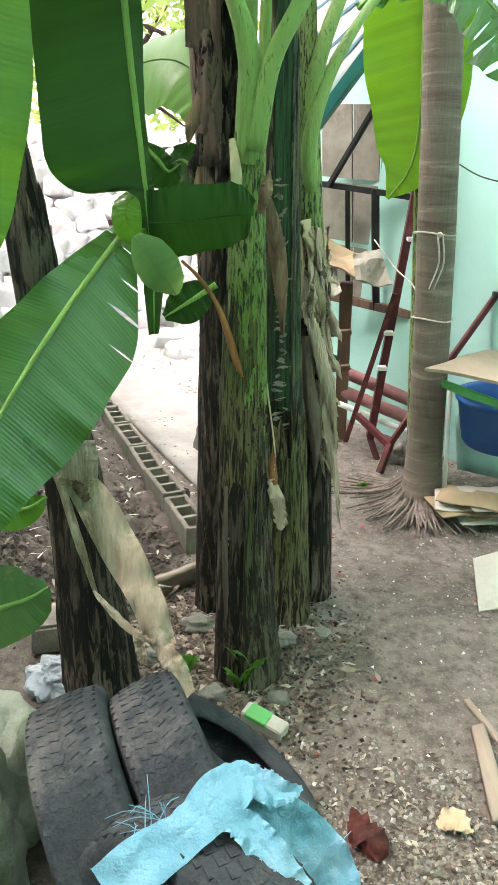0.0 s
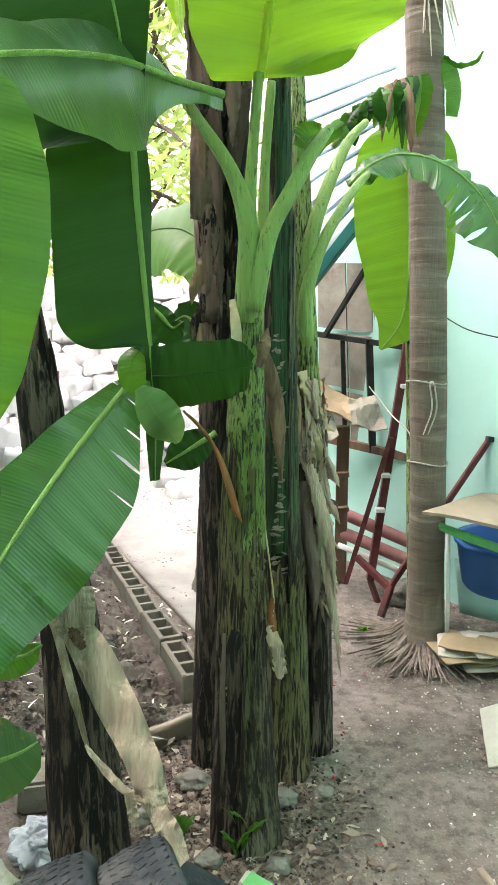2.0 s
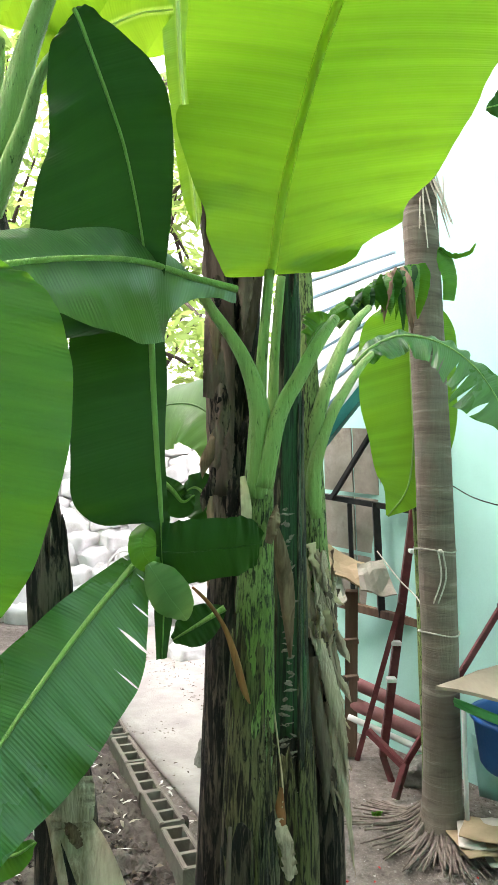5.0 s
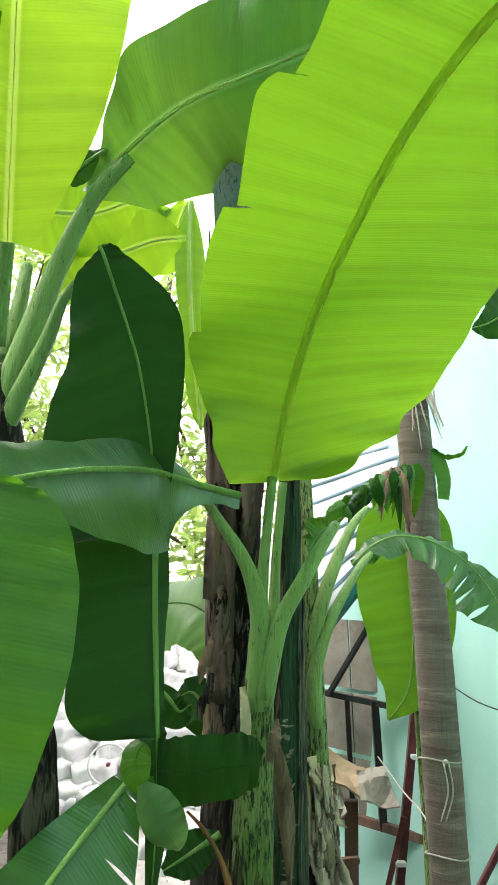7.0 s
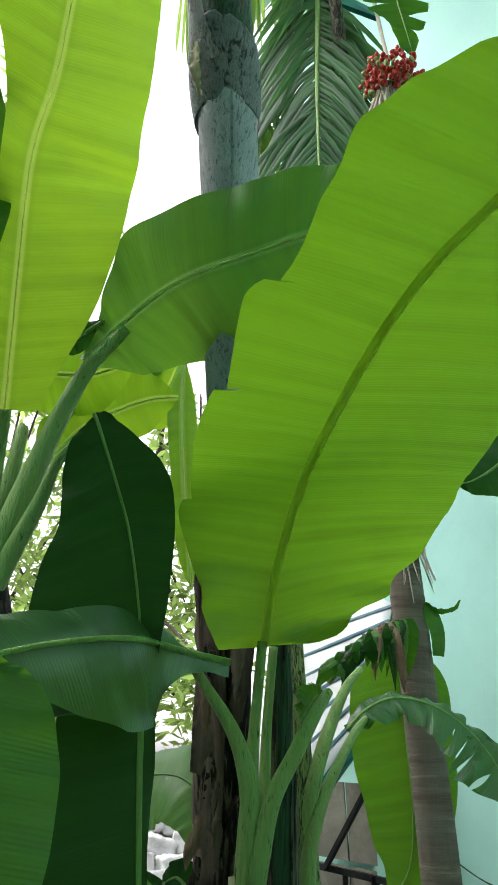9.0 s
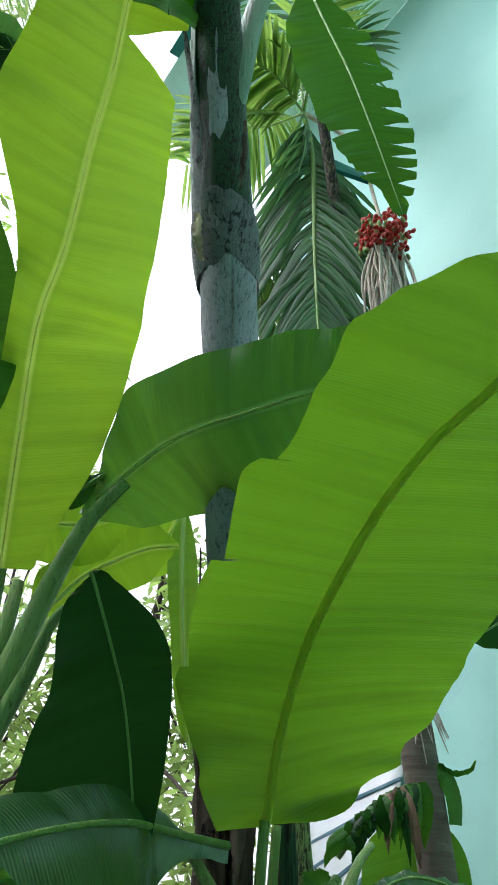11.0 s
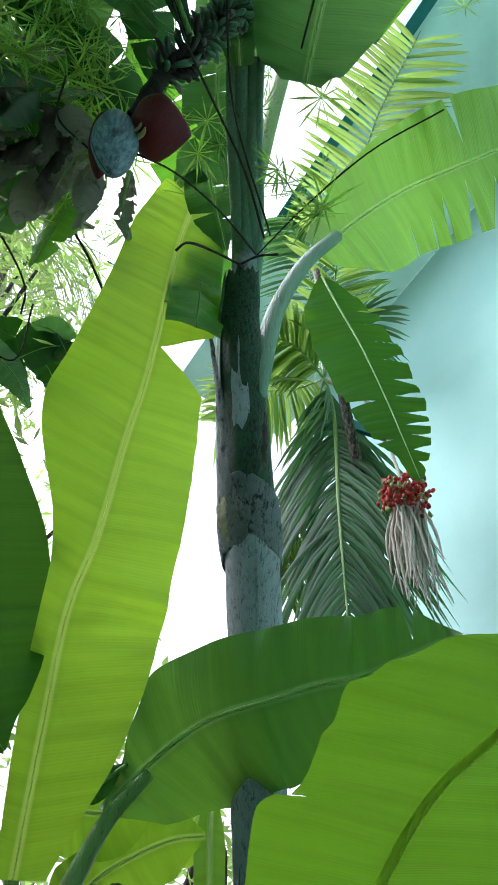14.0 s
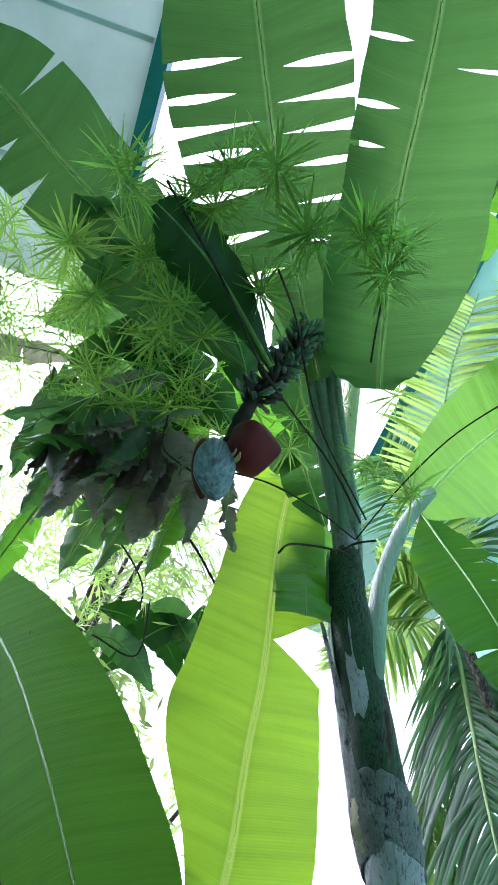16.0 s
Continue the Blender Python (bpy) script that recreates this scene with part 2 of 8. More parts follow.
def part(name, bm, material, parent=None, label="", smooth=True):
    """Links a bmesh, given in world metres, as one mesh object under its thing or part."""
    ob = new(name, mesh_of(name, bm, material, smooth))
    if parent is not None:
        ob.parent = parent
        base = Vector((0, 0, 0))
        p = parent
        while p is not None:
            base += p.location
            p = p.parent
        ob.data.transform(Matrix.Translation(-base))
    return tagged(ob, label)


def solo(name, bm, material, label, category, group="", kind="", smooth=True):
    """A thing that is one mesh, with its origin at its base."""
    ob = new(name, mesh_of(name, bm, material, smooth))
    co = [v.co for v in ob.data.vertices]
    mid = Vector((sum(c.x for c in co) / len(co), sum(c.y for c in co) / len(co), min(c.z for c in co)))
    ob.data.transform(Matrix.Translation(-mid))
    ob.location = mid
    return tagged(ob, label, category, group, kind)


def glide(values, n):
    """n + 1 values along a smooth curve through the given ones (numbers or triples)."""
    vs = [np.atleast_1d(np.array(v, float)) for v in values]
    out = []
    for k in range(n + 1):
        s = k / n * (len(vs) - 1)
        i = min(int(s), len(vs) - 2)
        f = s - i
        p1, p2 = vs[i], vs[i + 1]
        p0 = vs[i - 1] if i else 2 * p1 - p2
        p3 = vs[i + 2] if i + 2 < len(vs) else 2 * p2 - p1
        out.append(0.5 * (2 * p1 + (p2 - p0) * f + (2 * p0 - 5 * p1 + 4 * p2 - p3) * f * f + (3 * p1 - p0 - 3 * p2 + p3) * f ** 3))
    return out


def add_tube(bm, points, radii, n=20, sides=10, lumpy=0.0, flat=1.0, groove=0.0, seed=0, cap=True):
    """Sweeps a round, grooved or flattened section along a smooth curve."""
    path = [Vector(p) for p in glide(points, n)]
    rad = [max(float(r[0]), 0.0004) for r in glide(radii, n)]
    ref = Vector((0, -1, 0.001))
    rings = []
    for k, p in enumerate(path):
        t = (path[min(k + 1, n)] - path[max(k - 1, 0)]).normalized()
        a = t.cross(ref)
        a = a.normalized() if a.length > 1e-4 else t.orthogonal().normalized()
        ref = a.cross(t).normalized()
        b = t.cross(a)
        ring = []
        for j in range(sides):
            w = 2 * math.pi * j / sides
            r = rad[k]
            if lumpy:
                r *= 1 + lumpy * noise.noise(Vector((math.cos(w) * 1.6 + seed, math.sin(w) * 1.6, k * 0.25 + seed * 3.1)))
            r *= 1 - groove * max(0.0, math.cos(w)) ** 3
            ring.append(bm.verts.new(p + a * math.sin(w) * r + b * math.cos(w) * r * flat))
        rings.append(ring)
    for r0, r1 in zip(rings, rings[1:]):
        for j in range(sides):
            bm.faces.new((r0[j], r0[(j + 1) % sides], r1[(j + 1) % sides], r1[j]))
    if cap:
        bm.faces.new(rings[0][::-1])
        bm.faces.new(rings[-1])
    return bm


def tube(points, radii, **k):
    return add_tube(bmesh.new(), points, radii, **k)


def add_box(bm, size, m=None, bevel=0.0):
    """A box with its middle at the origin, bevelled, then moved by m."""
    made = bmesh.ops.create_cube(bm, size=1.0)["verts"]
    bmesh.ops.scale(bm, vec=size, verts=made)
    if bevel:
        edges = list({e for v in made for e in v.link_edges})
        got = bmesh.ops.bevel(bm, geom=edges, offset=bevel, segments=2, affect="EDGES")
        made = list({v for f in got["faces"] for v in f.verts} | {v for v in made if v.is_valid})
    if m is not None:
        bmesh.ops.transform(bm, matrix=m, verts=made)
    return bm


def box(size, m=None, bevel=0.0):
    return add_box(bmesh.new(), size, m, bevel)


def bar(a, b, wide, deep=None, bevel=0.003):
    """A straight square bar from a to b."""
    a, b = Vector(a), Vector(b)
    turn = (b - a).to_track_quat("Z", "Y").to_matrix().to_4x4()
    return box((wide, deep or wide, (b - a).length), Matrix.Translation((a + b) / 2) @ turn, bevel)


def roughen(bm, amount, scale, seed=0.0):
    bm.normal_update()
    for v in bm.verts:
        v.co += v.normal * amount * noise.noise(v.co * scale + Vector((seed, seed * 1.7, 0)))
    return bm


def slit(u, inner, gap):
    """How far a tear gapes: a narrow one closes again at the margin, a wide one stays open."""
    s = max(0.0, (u - inner) / (1 - inner))
    return s if gap > 0.018 else math.sin(math.pi * 0.8 * s)


def blade(mid, wl, wr, nrm, n=44, across=7, arch=0.15, ripple=0.012, tears=(), fold=(0, 0), seed=0, notches=()):
    """A leaf blade along its midrib. wl, wr: half widths; nrm: the way its face looks; arch: how far the edges bend back;
    fold: degrees by which the halves rise; tears: (place along, side, inner share, gap)."""
    bm = bmesh.new()
    uv = bm.loops.layers.uv.new("UVMap")
    path = [Vector(p) for p in glide(mid, 200)]
    lens = [0.0]
    for p, q in zip(path, path[1:]):
        lens.append(lens[-1] + (q - p).length)
    sw = {1: glide(wl, 200), -1: glide(wr, 200)}
    sn = [Vector(v) for v in glide(nrm, 200)]

    def at(v, u, side):
        s = min(max(v, 0.0), 1.0) * 200
        i = min(int(s), 199)
        f = s - i
        p = path[i].lerp(path[i + 1], f)
        t = (path[min(i + 2, 200)] - path[max(i - 1, 0)]).normalized()
        nn = sn[i].lerp(sn[i + 1], f)
        left = nn.cross(t).normalized()
        up = t.cross(left)
        w = max(0.0, float(sw[side][i][0] * (1 - f) + sw[side][i + 1][0] * f))
        a = radians(fold[0] if side > 0 else fold[1])
        for at_v, on, depth in notches:
            if on == side and at_v - 0.13 < v <= at_v:
                e = (v - at_v + 0.13) / 0.13
                w *= 1 + depth * e ** 1.3 * (1 - 0.6 * e ** 6) * u ** 4
        # margins are slightly uneven
        w *= 1 + 0.035 * noise.noise(Vector((v * 9, side * 3.0 + seed, 0.5)))
        q = p + left * (side * w * u * math.cos(a)) + up * (w * u * math.sin(a) - arch * w * u * u)
        q += up * (ripple * u * u * noise.noise(Vector((v * 16, side * 2.2, seed * 1.3))) * 2.2)
        long = lens[i] * (1 - f) + lens[i + 1] * f
        # shallow pleats along the cross veins
        q += up * (ripple * 0.4 * min(1.0, u * 3) * noise.noise(Vector((long * 22 - w * u * 5, side * 2.2, seed * 2.1))))
        return q, (side * w * u, long - 0.22 * w * u)

    for side in (1, -1):
        mine = sorted(x for x in tears if x[1] == side)
        cuts = [(0.0, 0.0, 0.0)] + [(v, inner, gap) for v, _, inner, gap in mine] + [(1.0, 0.0, 0.0)]
        for (v0, in0, g0), (v1, in1, g1) in zip(cuts, cuts[1:]):
            rows = max(2, int(n * (v1 - v0)) + 1)
            grid = []
            for r in range(rows + 1):
                row = []
                for c in range(across + 1):
                    u = c / across
                    a = v0 + (g0 * 0.6 * slit(u, in0, g0) if g0 else 0)
                    b = v1 - (g1 * 0.6 * slit(u, in1, g1) if g1 else 0)
                    q, w = at(a + (b - a) * r / rows, u, side)
                    row.append((bm.verts.new(q), w))
                grid.append(row)
            for r0, r1 in zip(grid, grid[1:]):
                for c in range(across):
                    four = [r0[c], r0[c + 1], r1[c + 1], r1[c]]
                    f = bm.faces.new([x[0] for x in (four if side < 0 else four[::-1])])
                    for loop, x in zip(f.loops, four if side < 0 else four[::-1]):
                        loop[uv].uv = x[1]
    bmesh.ops.remove_doubles(bm, verts=bm.verts, dist=1e-5)
    return bm


LEAF_COUNT = [0]


def banana_leaf(plant, mid, wl, wr, nrm, material=None, rib=(0.011, 0.002), rib_material=None, label="", **k):
    """One leaf of a banana plant, with its midrib as a sub-part."""
    LEAF_COUNT[0] += 1
    leaf = part("leaf", blade(mid, wl, wr, nrm, seed=LEAF_COUNT[0] * 1.7, **k), material or LEAF, plant, label)
    part("midrib", tube(mid, [rib[0] + (rib[1] - rib[0]) * i / 4 for i in range(5)], n=26, sides=8), rib_material or (RIB_SOFT if material in (LEAF_LIME, LEAF_SHADED, LEAF_HALF_LIT) else RIB), leaf, "pale green fleshy midrib")
    return leaf


def petiole(plant, points, radii, material=None, label=""):
    return part("petiole", tube(points, radii, n=22, sides=14, groove=0.45), material or RIB_PALE, plant, label)
def soil_material():
    """Trodden earth: broad damp patches, crumbs, and pale specks of grit."""
    m = Nodes("packed_soil", 0.95, spec=0.2)
    big, mid, fine = m.noise(2.2, detail=6, rough=0.65, warp=0.5), m.noise(17, detail=5, rough=0.7), m.noise(90, detail=4, rough=0.7)
    col = m.ramp(big, [(0.32, (0.14, 0.118, 0.1)), (0.5, (0.225, 0.193, 0.168)), (0.7, (0.31, 0.273, 0.243))])
    col = m.mix(m.ramp(mid, [(0.36, (0.7, 0.7, 0.7)), (0.56, (0, 0, 0))]), col, (0.085, 0.07, 0.056))
    col = m.mix(m.ramp(fine, [(0.55, (0, 0, 0)), (0.75, (0.6, 0.6, 0.6))]), col, (0.36, 0.325, 0.285))
    grit = m.n.new("ShaderNodeTexVoronoi")
    grit.inputs["Scale"].default_value = 62
    m.l.new(m.space(), grit.inputs["Vector"])
    col = m.mix(m.ramp(grit.outputs["Distance"], [(0.1, (0.75, 0.75, 0.75)), (0.22, (0, 0, 0))]), col, m.ramp(mid, [(0.4, (0.12, 0.1, 0.085)), (0.62, (0.5, 0.47, 0.42))]))
    m.color(col)
    m.bump(m.math("ADD", m.math("MULTIPLY", mid, 2.0), fine), 0.9, 0.012)
    return m.mat


SOIL = soil_material()
SOIL_LOOSE = rough_material("loose_soil", (0.1, 0.08, 0.07), (0.21, 0.175, 0.15), 9.0, rough=0.95, bump=1.0, grain=70, stain=(0.04, 0.03, 0.025))
CONCRETE = rough_material("pale_concrete", (0.34, 0.32, 0.29), (0.46, 0.44, 0.4), 4.0, rough=0.9, bump=0.3, grain=80, stain=(0.3, 0.28, 0.25))
BLOCK = rough_material("hollow_block_concrete", (0.25, 0.22, 0.18), (0.38, 0.34, 0.28), 9.0, rough=0.95, bump=0.7, grain=120, stain=(0.16, 0.15, 0.11), per_object=True)
MOSSY = rough_material("lichen_rock", (0.3, 0.32, 0.25), (0.46, 0.46, 0.4), 11.0, rough=0.9, bump=1.0, grain=45, stain=(0.13, 0.18, 0.08))
STONE = rough_material("mossy_stone", (0.2, 0.2, 0.17), (0.36, 0.35, 0.31), 7.0, rough=0.9, bump=0.9, grain=50, stain=(0.1, 0.13, 0.07), per_object=True)
MINT = rough_material("mint_wall_paint", (0.33, 0.62, 0.55), (0.38, 0.67, 0.59), 0.8, rough=0.6, bump=0.08, grain=90, stain=(0.36, 0.66, 0.59))
# Soffit paint with translucency added so the eave undersides look bright.
def brightened_soffit(name, tint):
    m = Nodes(name, 0.5, spec=0.3)
    stain = m.noise(1.3, detail=5, rough=0.65)
    m.color(m.ramp(stain, [(0.35, scaled(tint, 0.95)), (0.65, scaled(tint, 1.15))]))
    return m.thin(m.ramp(stain, [(0.35, scaled(tint, 0.78)), (0.65, tint)]), 0.3).mat


GREY_SOFFIT_BRIGHT = brightened_soffit("brightened_grey_soffit", (0.68, 0.72, 0.68))
MINT_SOFFIT_BRIGHT = brightened_soffit("brightened_mint_soffit", (0.5, 0.7, 0.62))
TEAL = rough_material("teal_gutter_paint", (0.015, 0.16, 0.15), (0.03, 0.22, 0.2), 3.0, rough=0.4, bump=0.05, grain=60)
WHITE = rough_material("white_roof_sheet", (0.5, 0.54, 0.54), (0.6, 0.63, 0.63), 2.0, rough=0.5, bump=0.05, grain=60)
ROOF_BLUE = rough_material("faded_blue_rib", (0.16, 0.28, 0.36), (0.26, 0.38, 0.44), 6.0, rough=0.6, bump=0.1, grain=60)
GREY_SHEET = rough_material("weathered_panel", (0.27, 0.25, 0.205), (0.42, 0.395, 0.335), 6.0, rough=0.85, bump=0.3, grain=70, stain=(0.17, 0.14, 0.11), per_object=True)
STEEL_BLACK = rough_material("black_steel", (0.018, 0.02, 0.022), (0.04, 0.038, 0.036), 9, rough=0.5, bump=0.2, grain=90, metal=0.3)
STEEL_RED = rough_material("maroon_painted_steel", (0.11, 0.025, 0.028), (0.17, 0.05, 0.05), 12, rough=0.5, bump=0.2, grain=90, stain=(0.06, 0.03, 0.025))
PIPE_PINK = rough_material("faded_red_pipe", (0.3, 0.12, 0.12), (0.4, 0.19, 0.18), 9, rough=0.6, bump=0.2, grain=90)
WOOD_POST = rough_material("weathered_brown_wood", (0.13, 0.075, 0.05), (0.22, 0.14, 0.1), 7, (1, 1, 0.15), 0.85, 0.6, 50, stain=(0.06, 0.04, 0.03))
WOOD_GREY = rough_material("grey_driftwood_plank", (0.3, 0.24, 0.19), (0.46, 0.37, 0.29), 6, (1, 0.15, 1), 0.85, 0.5, 60)
PLYWOOD = rough_material("plywood_sheet", (0.25, 0.205, 0.15), (0.35, 0.295, 0.22), 4, (1, 0.3, 1), 0.8, 0.2, 60)
SCAR = rough_material("pale_leaf_scar", (0.17, 0.14, 0.11), (0.34, 0.3, 0.26), 30, rough=0.9, bump=0.6, grain=90)
PAPER_LEAF = rough_material("papery_dead_leaf", (0.35, 0.255, 0.19), (0.55, 0.43, 0.325), 26, (1, 1, 0.12), 0.8, 0.9, 110, stain=(0.2, 0.14, 0.09))
CARD = rough_material("cardboard", (0.33, 0.25, 0.15), (0.44, 0.34, 0.21), 5, rough=0.9, bump=0.2, grain=60, per_object=True)
CARD_PALE = rough_material("pale_board", (0.5, 0.46, 0.4), (0.6, 0.56, 0.5), 5, rough=0.9, bump=0.2, grain=60, stain=(0.35, 0.3, 0.24))
BLUE_TUB = rough_material("blue_plastic", (0.015, 0.1, 0.33), (0.03, 0.14, 0.4), 3, rough=0.4, bump=0.1, grain=60)
GREEN_PLASTIC = rough_material("green_plastic", (0.1, 0.45, 0.14), (0.16, 0.55, 0.2), 5, rough=0.45, bump=0.1, grain=60)
WHITE_PIPE = rough_material("white_pipe", (0.6, 0.6, 0.57), (0.7, 0.7, 0.68), 8, rough=0.5, bump=0.1, grain=60)
RUBBER = rough_material("dusty_tyre_rubber", (0.024, 0.03, 0.035), (0.06, 0.066, 0.073), 9, rough=0.8, bump=0.5, grain=120, stain=(0.12, 0.115, 0.11))
RAG = rough_material("blue_woven_rag", (0.12, 0.34, 0.46), (0.2, 0.44, 0.56), 9, rough=0.8, bump=0.5, grain=180, stain=(0.24, 0.4, 0.48))
SACK = rough_material("white_woven_sack", (0.66, 0.66, 0.65), (0.78, 0.78, 0.76), 7, rough=0.8, bump=0.4, grain=120, stain=(0.5, 0.49, 0.46), per_object=True)
BAG = rough_material("grey_plastic_film", (0.3, 0.34, 0.38), (0.5, 0.54, 0.58), 12, rough=0.3, bump=0.4, grain=60)
ROPE = rough_material("pale_twine", (0.42, 0.4, 0.33), (0.55, 0.52, 0.45), 40, rough=0.9, bump=0.5, grain=200)
BRACT_DRY = rough_material("dry_bract", (0.055, 0.012, 0.01), (0.12, 0.03, 0.022), 14, (1, 1, 0.3), 0.6, 0.5, 90)
BRACT = rough_material("maroon_bract", (0.12, 0.01, 0.014), (0.2, 0.02, 0.026), 8, (1, 1, 0.3), 0.5, 0.3, 90)
FLOWER = rough_material("yellow_flower", (0.5, 0.4, 0.14), (0.62, 0.52, 0.24), 30, rough=0.6, bump=0.1, grain=60)
BUD_WAXY = rough_material("waxy_bud", (0.12, 0.16, 0.2), (0.36, 0.43, 0.5), 60, (1, 1, 0.07), 0.5, 0.3, 90, stain=(0.1, 0.07, 0.1))
FINGER = rough_material("green_banana_skin", (0.07, 0.16, 0.08), (0.16, 0.26, 0.15), 12, rough=0.5, bump=0.2, grain=60, stain=(0.03, 0.05, 0.03))
BERRY = rough_material("red_palm_fruit", (0.5, 0.03, 0.03), (0.62, 0.07, 0.05), 20, rough=0.35, bump=0.05, grain=60)
BERRY_GREEN = rough_material("unripe_palm_fruit", (0.25, 0.32, 0.1), (0.35, 0.4, 0.14), 20, rough=0.4, bump=0.05, grain=60)
STRAND = rough_material("dry_fruit_stalk", (0.45, 0.39, 0.32), (0.6, 0.54, 0.46), 20, rough=0.85, bump=0.3, grain=90)
TWIG = rough_material("dark_twig", (0.03, 0.022, 0.018), (0.07, 0.055, 0.045), 20, rough=0.85, bump=0.4, grain=90)
ROOT = rough_material("palm_root", (0.13, 0.105, 0.085), (0.25, 0.21, 0.18), 20, rough=0.9, bump=0.5, grain=90)


def small_leaf_material(name, base, lit, share, rough=0.5, spec=0.2):
    m = Nodes(name, rough, spec=spec)
    tone = m.island()
    m.color(m.ramp(tone, [(0.0, scaled(base, 0.65)), (1.0, scaled(base, 1.45))]))
    return m.thin(m.ramp(tone, [(0.0, scaled(lit, 0.7)), (1.0, scaled(lit, 1.25))]), share).mat


FROND = small_leaf_material("palm_leaflet", (0.035, 0.12, 0.042), (0.16, 0.38, 0.09), 0.33, 0.45, 0.3)
FROND_PALE = small_leaf_material("palm_leaflet_young", (0.1, 0.2, 0.05), (0.35, 0.55, 0.1), 0.4, 0.45)
WHORL = small_leaf_material("whorl_leaflet", (0.1, 0.23, 0.05), (0.42, 0.7, 0.1), 0.55, 0.5)
FAR_LEAF = small_leaf_material("far_foliage", (0.12, 0.2, 0.05), (0.36, 0.54, 0.13), 0.45, 0.6)


def palm_bark():
    m = Nodes("ringed_palm_bark", 0.85)
    big = m.noise(5, (1, 1, 1), 5, 0.6)
    ring = m.noise(1.0, (2.6, 2.6, 21), 5, 0.6, warp=0.7)
    fibre = m.noise(60, (1, 1, 0.12), 3)
    col = m.ramp(ring, [(0.3, (0.1, 0.078, 0.058)), (0.45, (0.16, 0.128, 0.098)), (0.58, (0.185, 0.152, 0.12)), (0.7, (0.3, 0.26, 0.215))])
    col = m.mix(m.math("MULTIPLY", fibre, 0.22), col, (0.1, 0.08, 0.065))
    col = m.mix(m.ramp(big, [(0.5, (0, 0, 0)), (0.75, (0.6, 0.6, 0.6))]), col, (0.17, 0.17, 0.14))
    m.color(col)
    m.bump(m.math("ADD", m.math("MULTIPLY", ring, 2.0), fibre), 0.6, 0.008)
    return m.mat


PALM_BARK = palm_bark()


def slab(corners, thick, bend=0.0, n=1, seed=0.0):
    """A thick sheet through four corners, gently warped when n is more than one."""
    bm = bmesh.new()
    a, b, c, d = [Vector(p) for p in corners]
    up = (b - a).cross(d - a).normalized()
    top, low = [], []
    for i in range(n + 1):
        rt, rl = [], []
        for j in range(n + 1):
            u, v = i / n, j / n
            p = a.lerp(b, u).lerp(d.lerp(c, u), v)
            p += up * bend * noise.noise(Vector((u * 2.3 + seed, v * 2.3, seed)))
            rt.append(bm.verts.new(p + up * thick / 2))
            rl.append(bm.verts.new(p - up * thick / 2))
        top.append(rt)
        low.append(rl)
    for i in range(n):
        for j in range(n):
            bm.faces.new((top[i][j], top[i + 1][j], top[i + 1][j + 1], top[i][j + 1]))
            bm.faces.new((low[i][j], low[i][j + 1], low[i + 1][j + 1], low[i + 1][j]))
    for k in range(n):
        for t0, t1, l0, l1 in ((top[k][0], top[k + 1][0], low[k][0], low[k + 1][0]), (top[k + 1][n], top[k][n], low[k + 1][n], low[k][n]),
                               (top[0][k + 1], top[0][k], low[0][k + 1], low[0][k]), (top[n][k], top[n][k + 1], low[n][k], low[n][k + 1])):
            bm.faces.new((t0, l0, l1, t1))
    bmesh.ops.recalc_face_normals(bm, faces=bm.faces)
    return bm


def board(a, b, c, d, thick=0.02, **k):
    return slab((a, b, c, d), thick, **k)


# ---- ground: one sheet out to the horizon ----
def ground_height(x, y):
    near = math.exp(-((x - 0.2) ** 2 + (y - 2.5) ** 2) / 9)
    h = near * (0.035 * noise.noise(Vector((x * 1.3, y * 1.3, 0))) + 0.012 * noise.noise(Vector((x * 6, y * 6, 3))))
    h += 0.05 * math.exp(-((x - 0.02) ** 2 + (y - 2.55) ** 2) / 0.09)      # heaped soil round the stems
    h += 0.04 * math.exp(-((x - 0.9) ** 2 + (y - 3.7) ** 2) / 0.1)         # and round the palm's foot
    return h


def ground_sheet():
    bm = bmesh.new()
    def steps(lo, hi, fine):
        inner = list(np.arange(lo, hi + 1e-6, fine))
        out, d = [], fine
        x = hi
        while x < 200:
            d *= 1.5
            x += d
            out.append(x)
        back, d, x = [], fine, lo
        while x > -200:
            d *= 1.5
            x -= d
            back.append(x)
        return back[::-1] + inner + out
    xs, ys = steps(-2.2, 2.2, 0.05), steps(0.2, 6.2, 0.05)
    rows = [[bm.verts.new((x, y, ground_height(x, y))) for x in xs] for y in ys]
    for r0, r1 in zip(rows, rows[1:]):
        for i in range(len(xs) - 1):
            bm.faces.new((r0[i], r0[i + 1], r1[i + 1], r1[i]))
    return bm


ground = part("ground", ground_sheet(), SOIL)
tagged(ground, "packed grey-brown earth strewn with litter", "ground", kind="structure")

pavement = part("pavement", slab([(-0.144, 3.562, 0.011), (-0.26, 7.463, 0.011), (-1.874, 8.582, 0.011), (-1.17, 5.649, 0.011)], 0.05, 0.01, 12), CONCRETE)
tagged(pavement, "pale worn concrete path, strewn with straw", "path", kind="structure")

# ---- houses ----
WALL_N = Vector((0.83, 0.56, 0))
WALL_T = Vector((0.56, -0.83, 0))
WALL_D = 3.41


def wall_point(s, out, z):
    """A place by the mint wall: s metres along it, out metres before it, at height z."""
    p = WALL_N * (WALL_D - out) + WALL_T * s
    return (p.x, p.y, z)


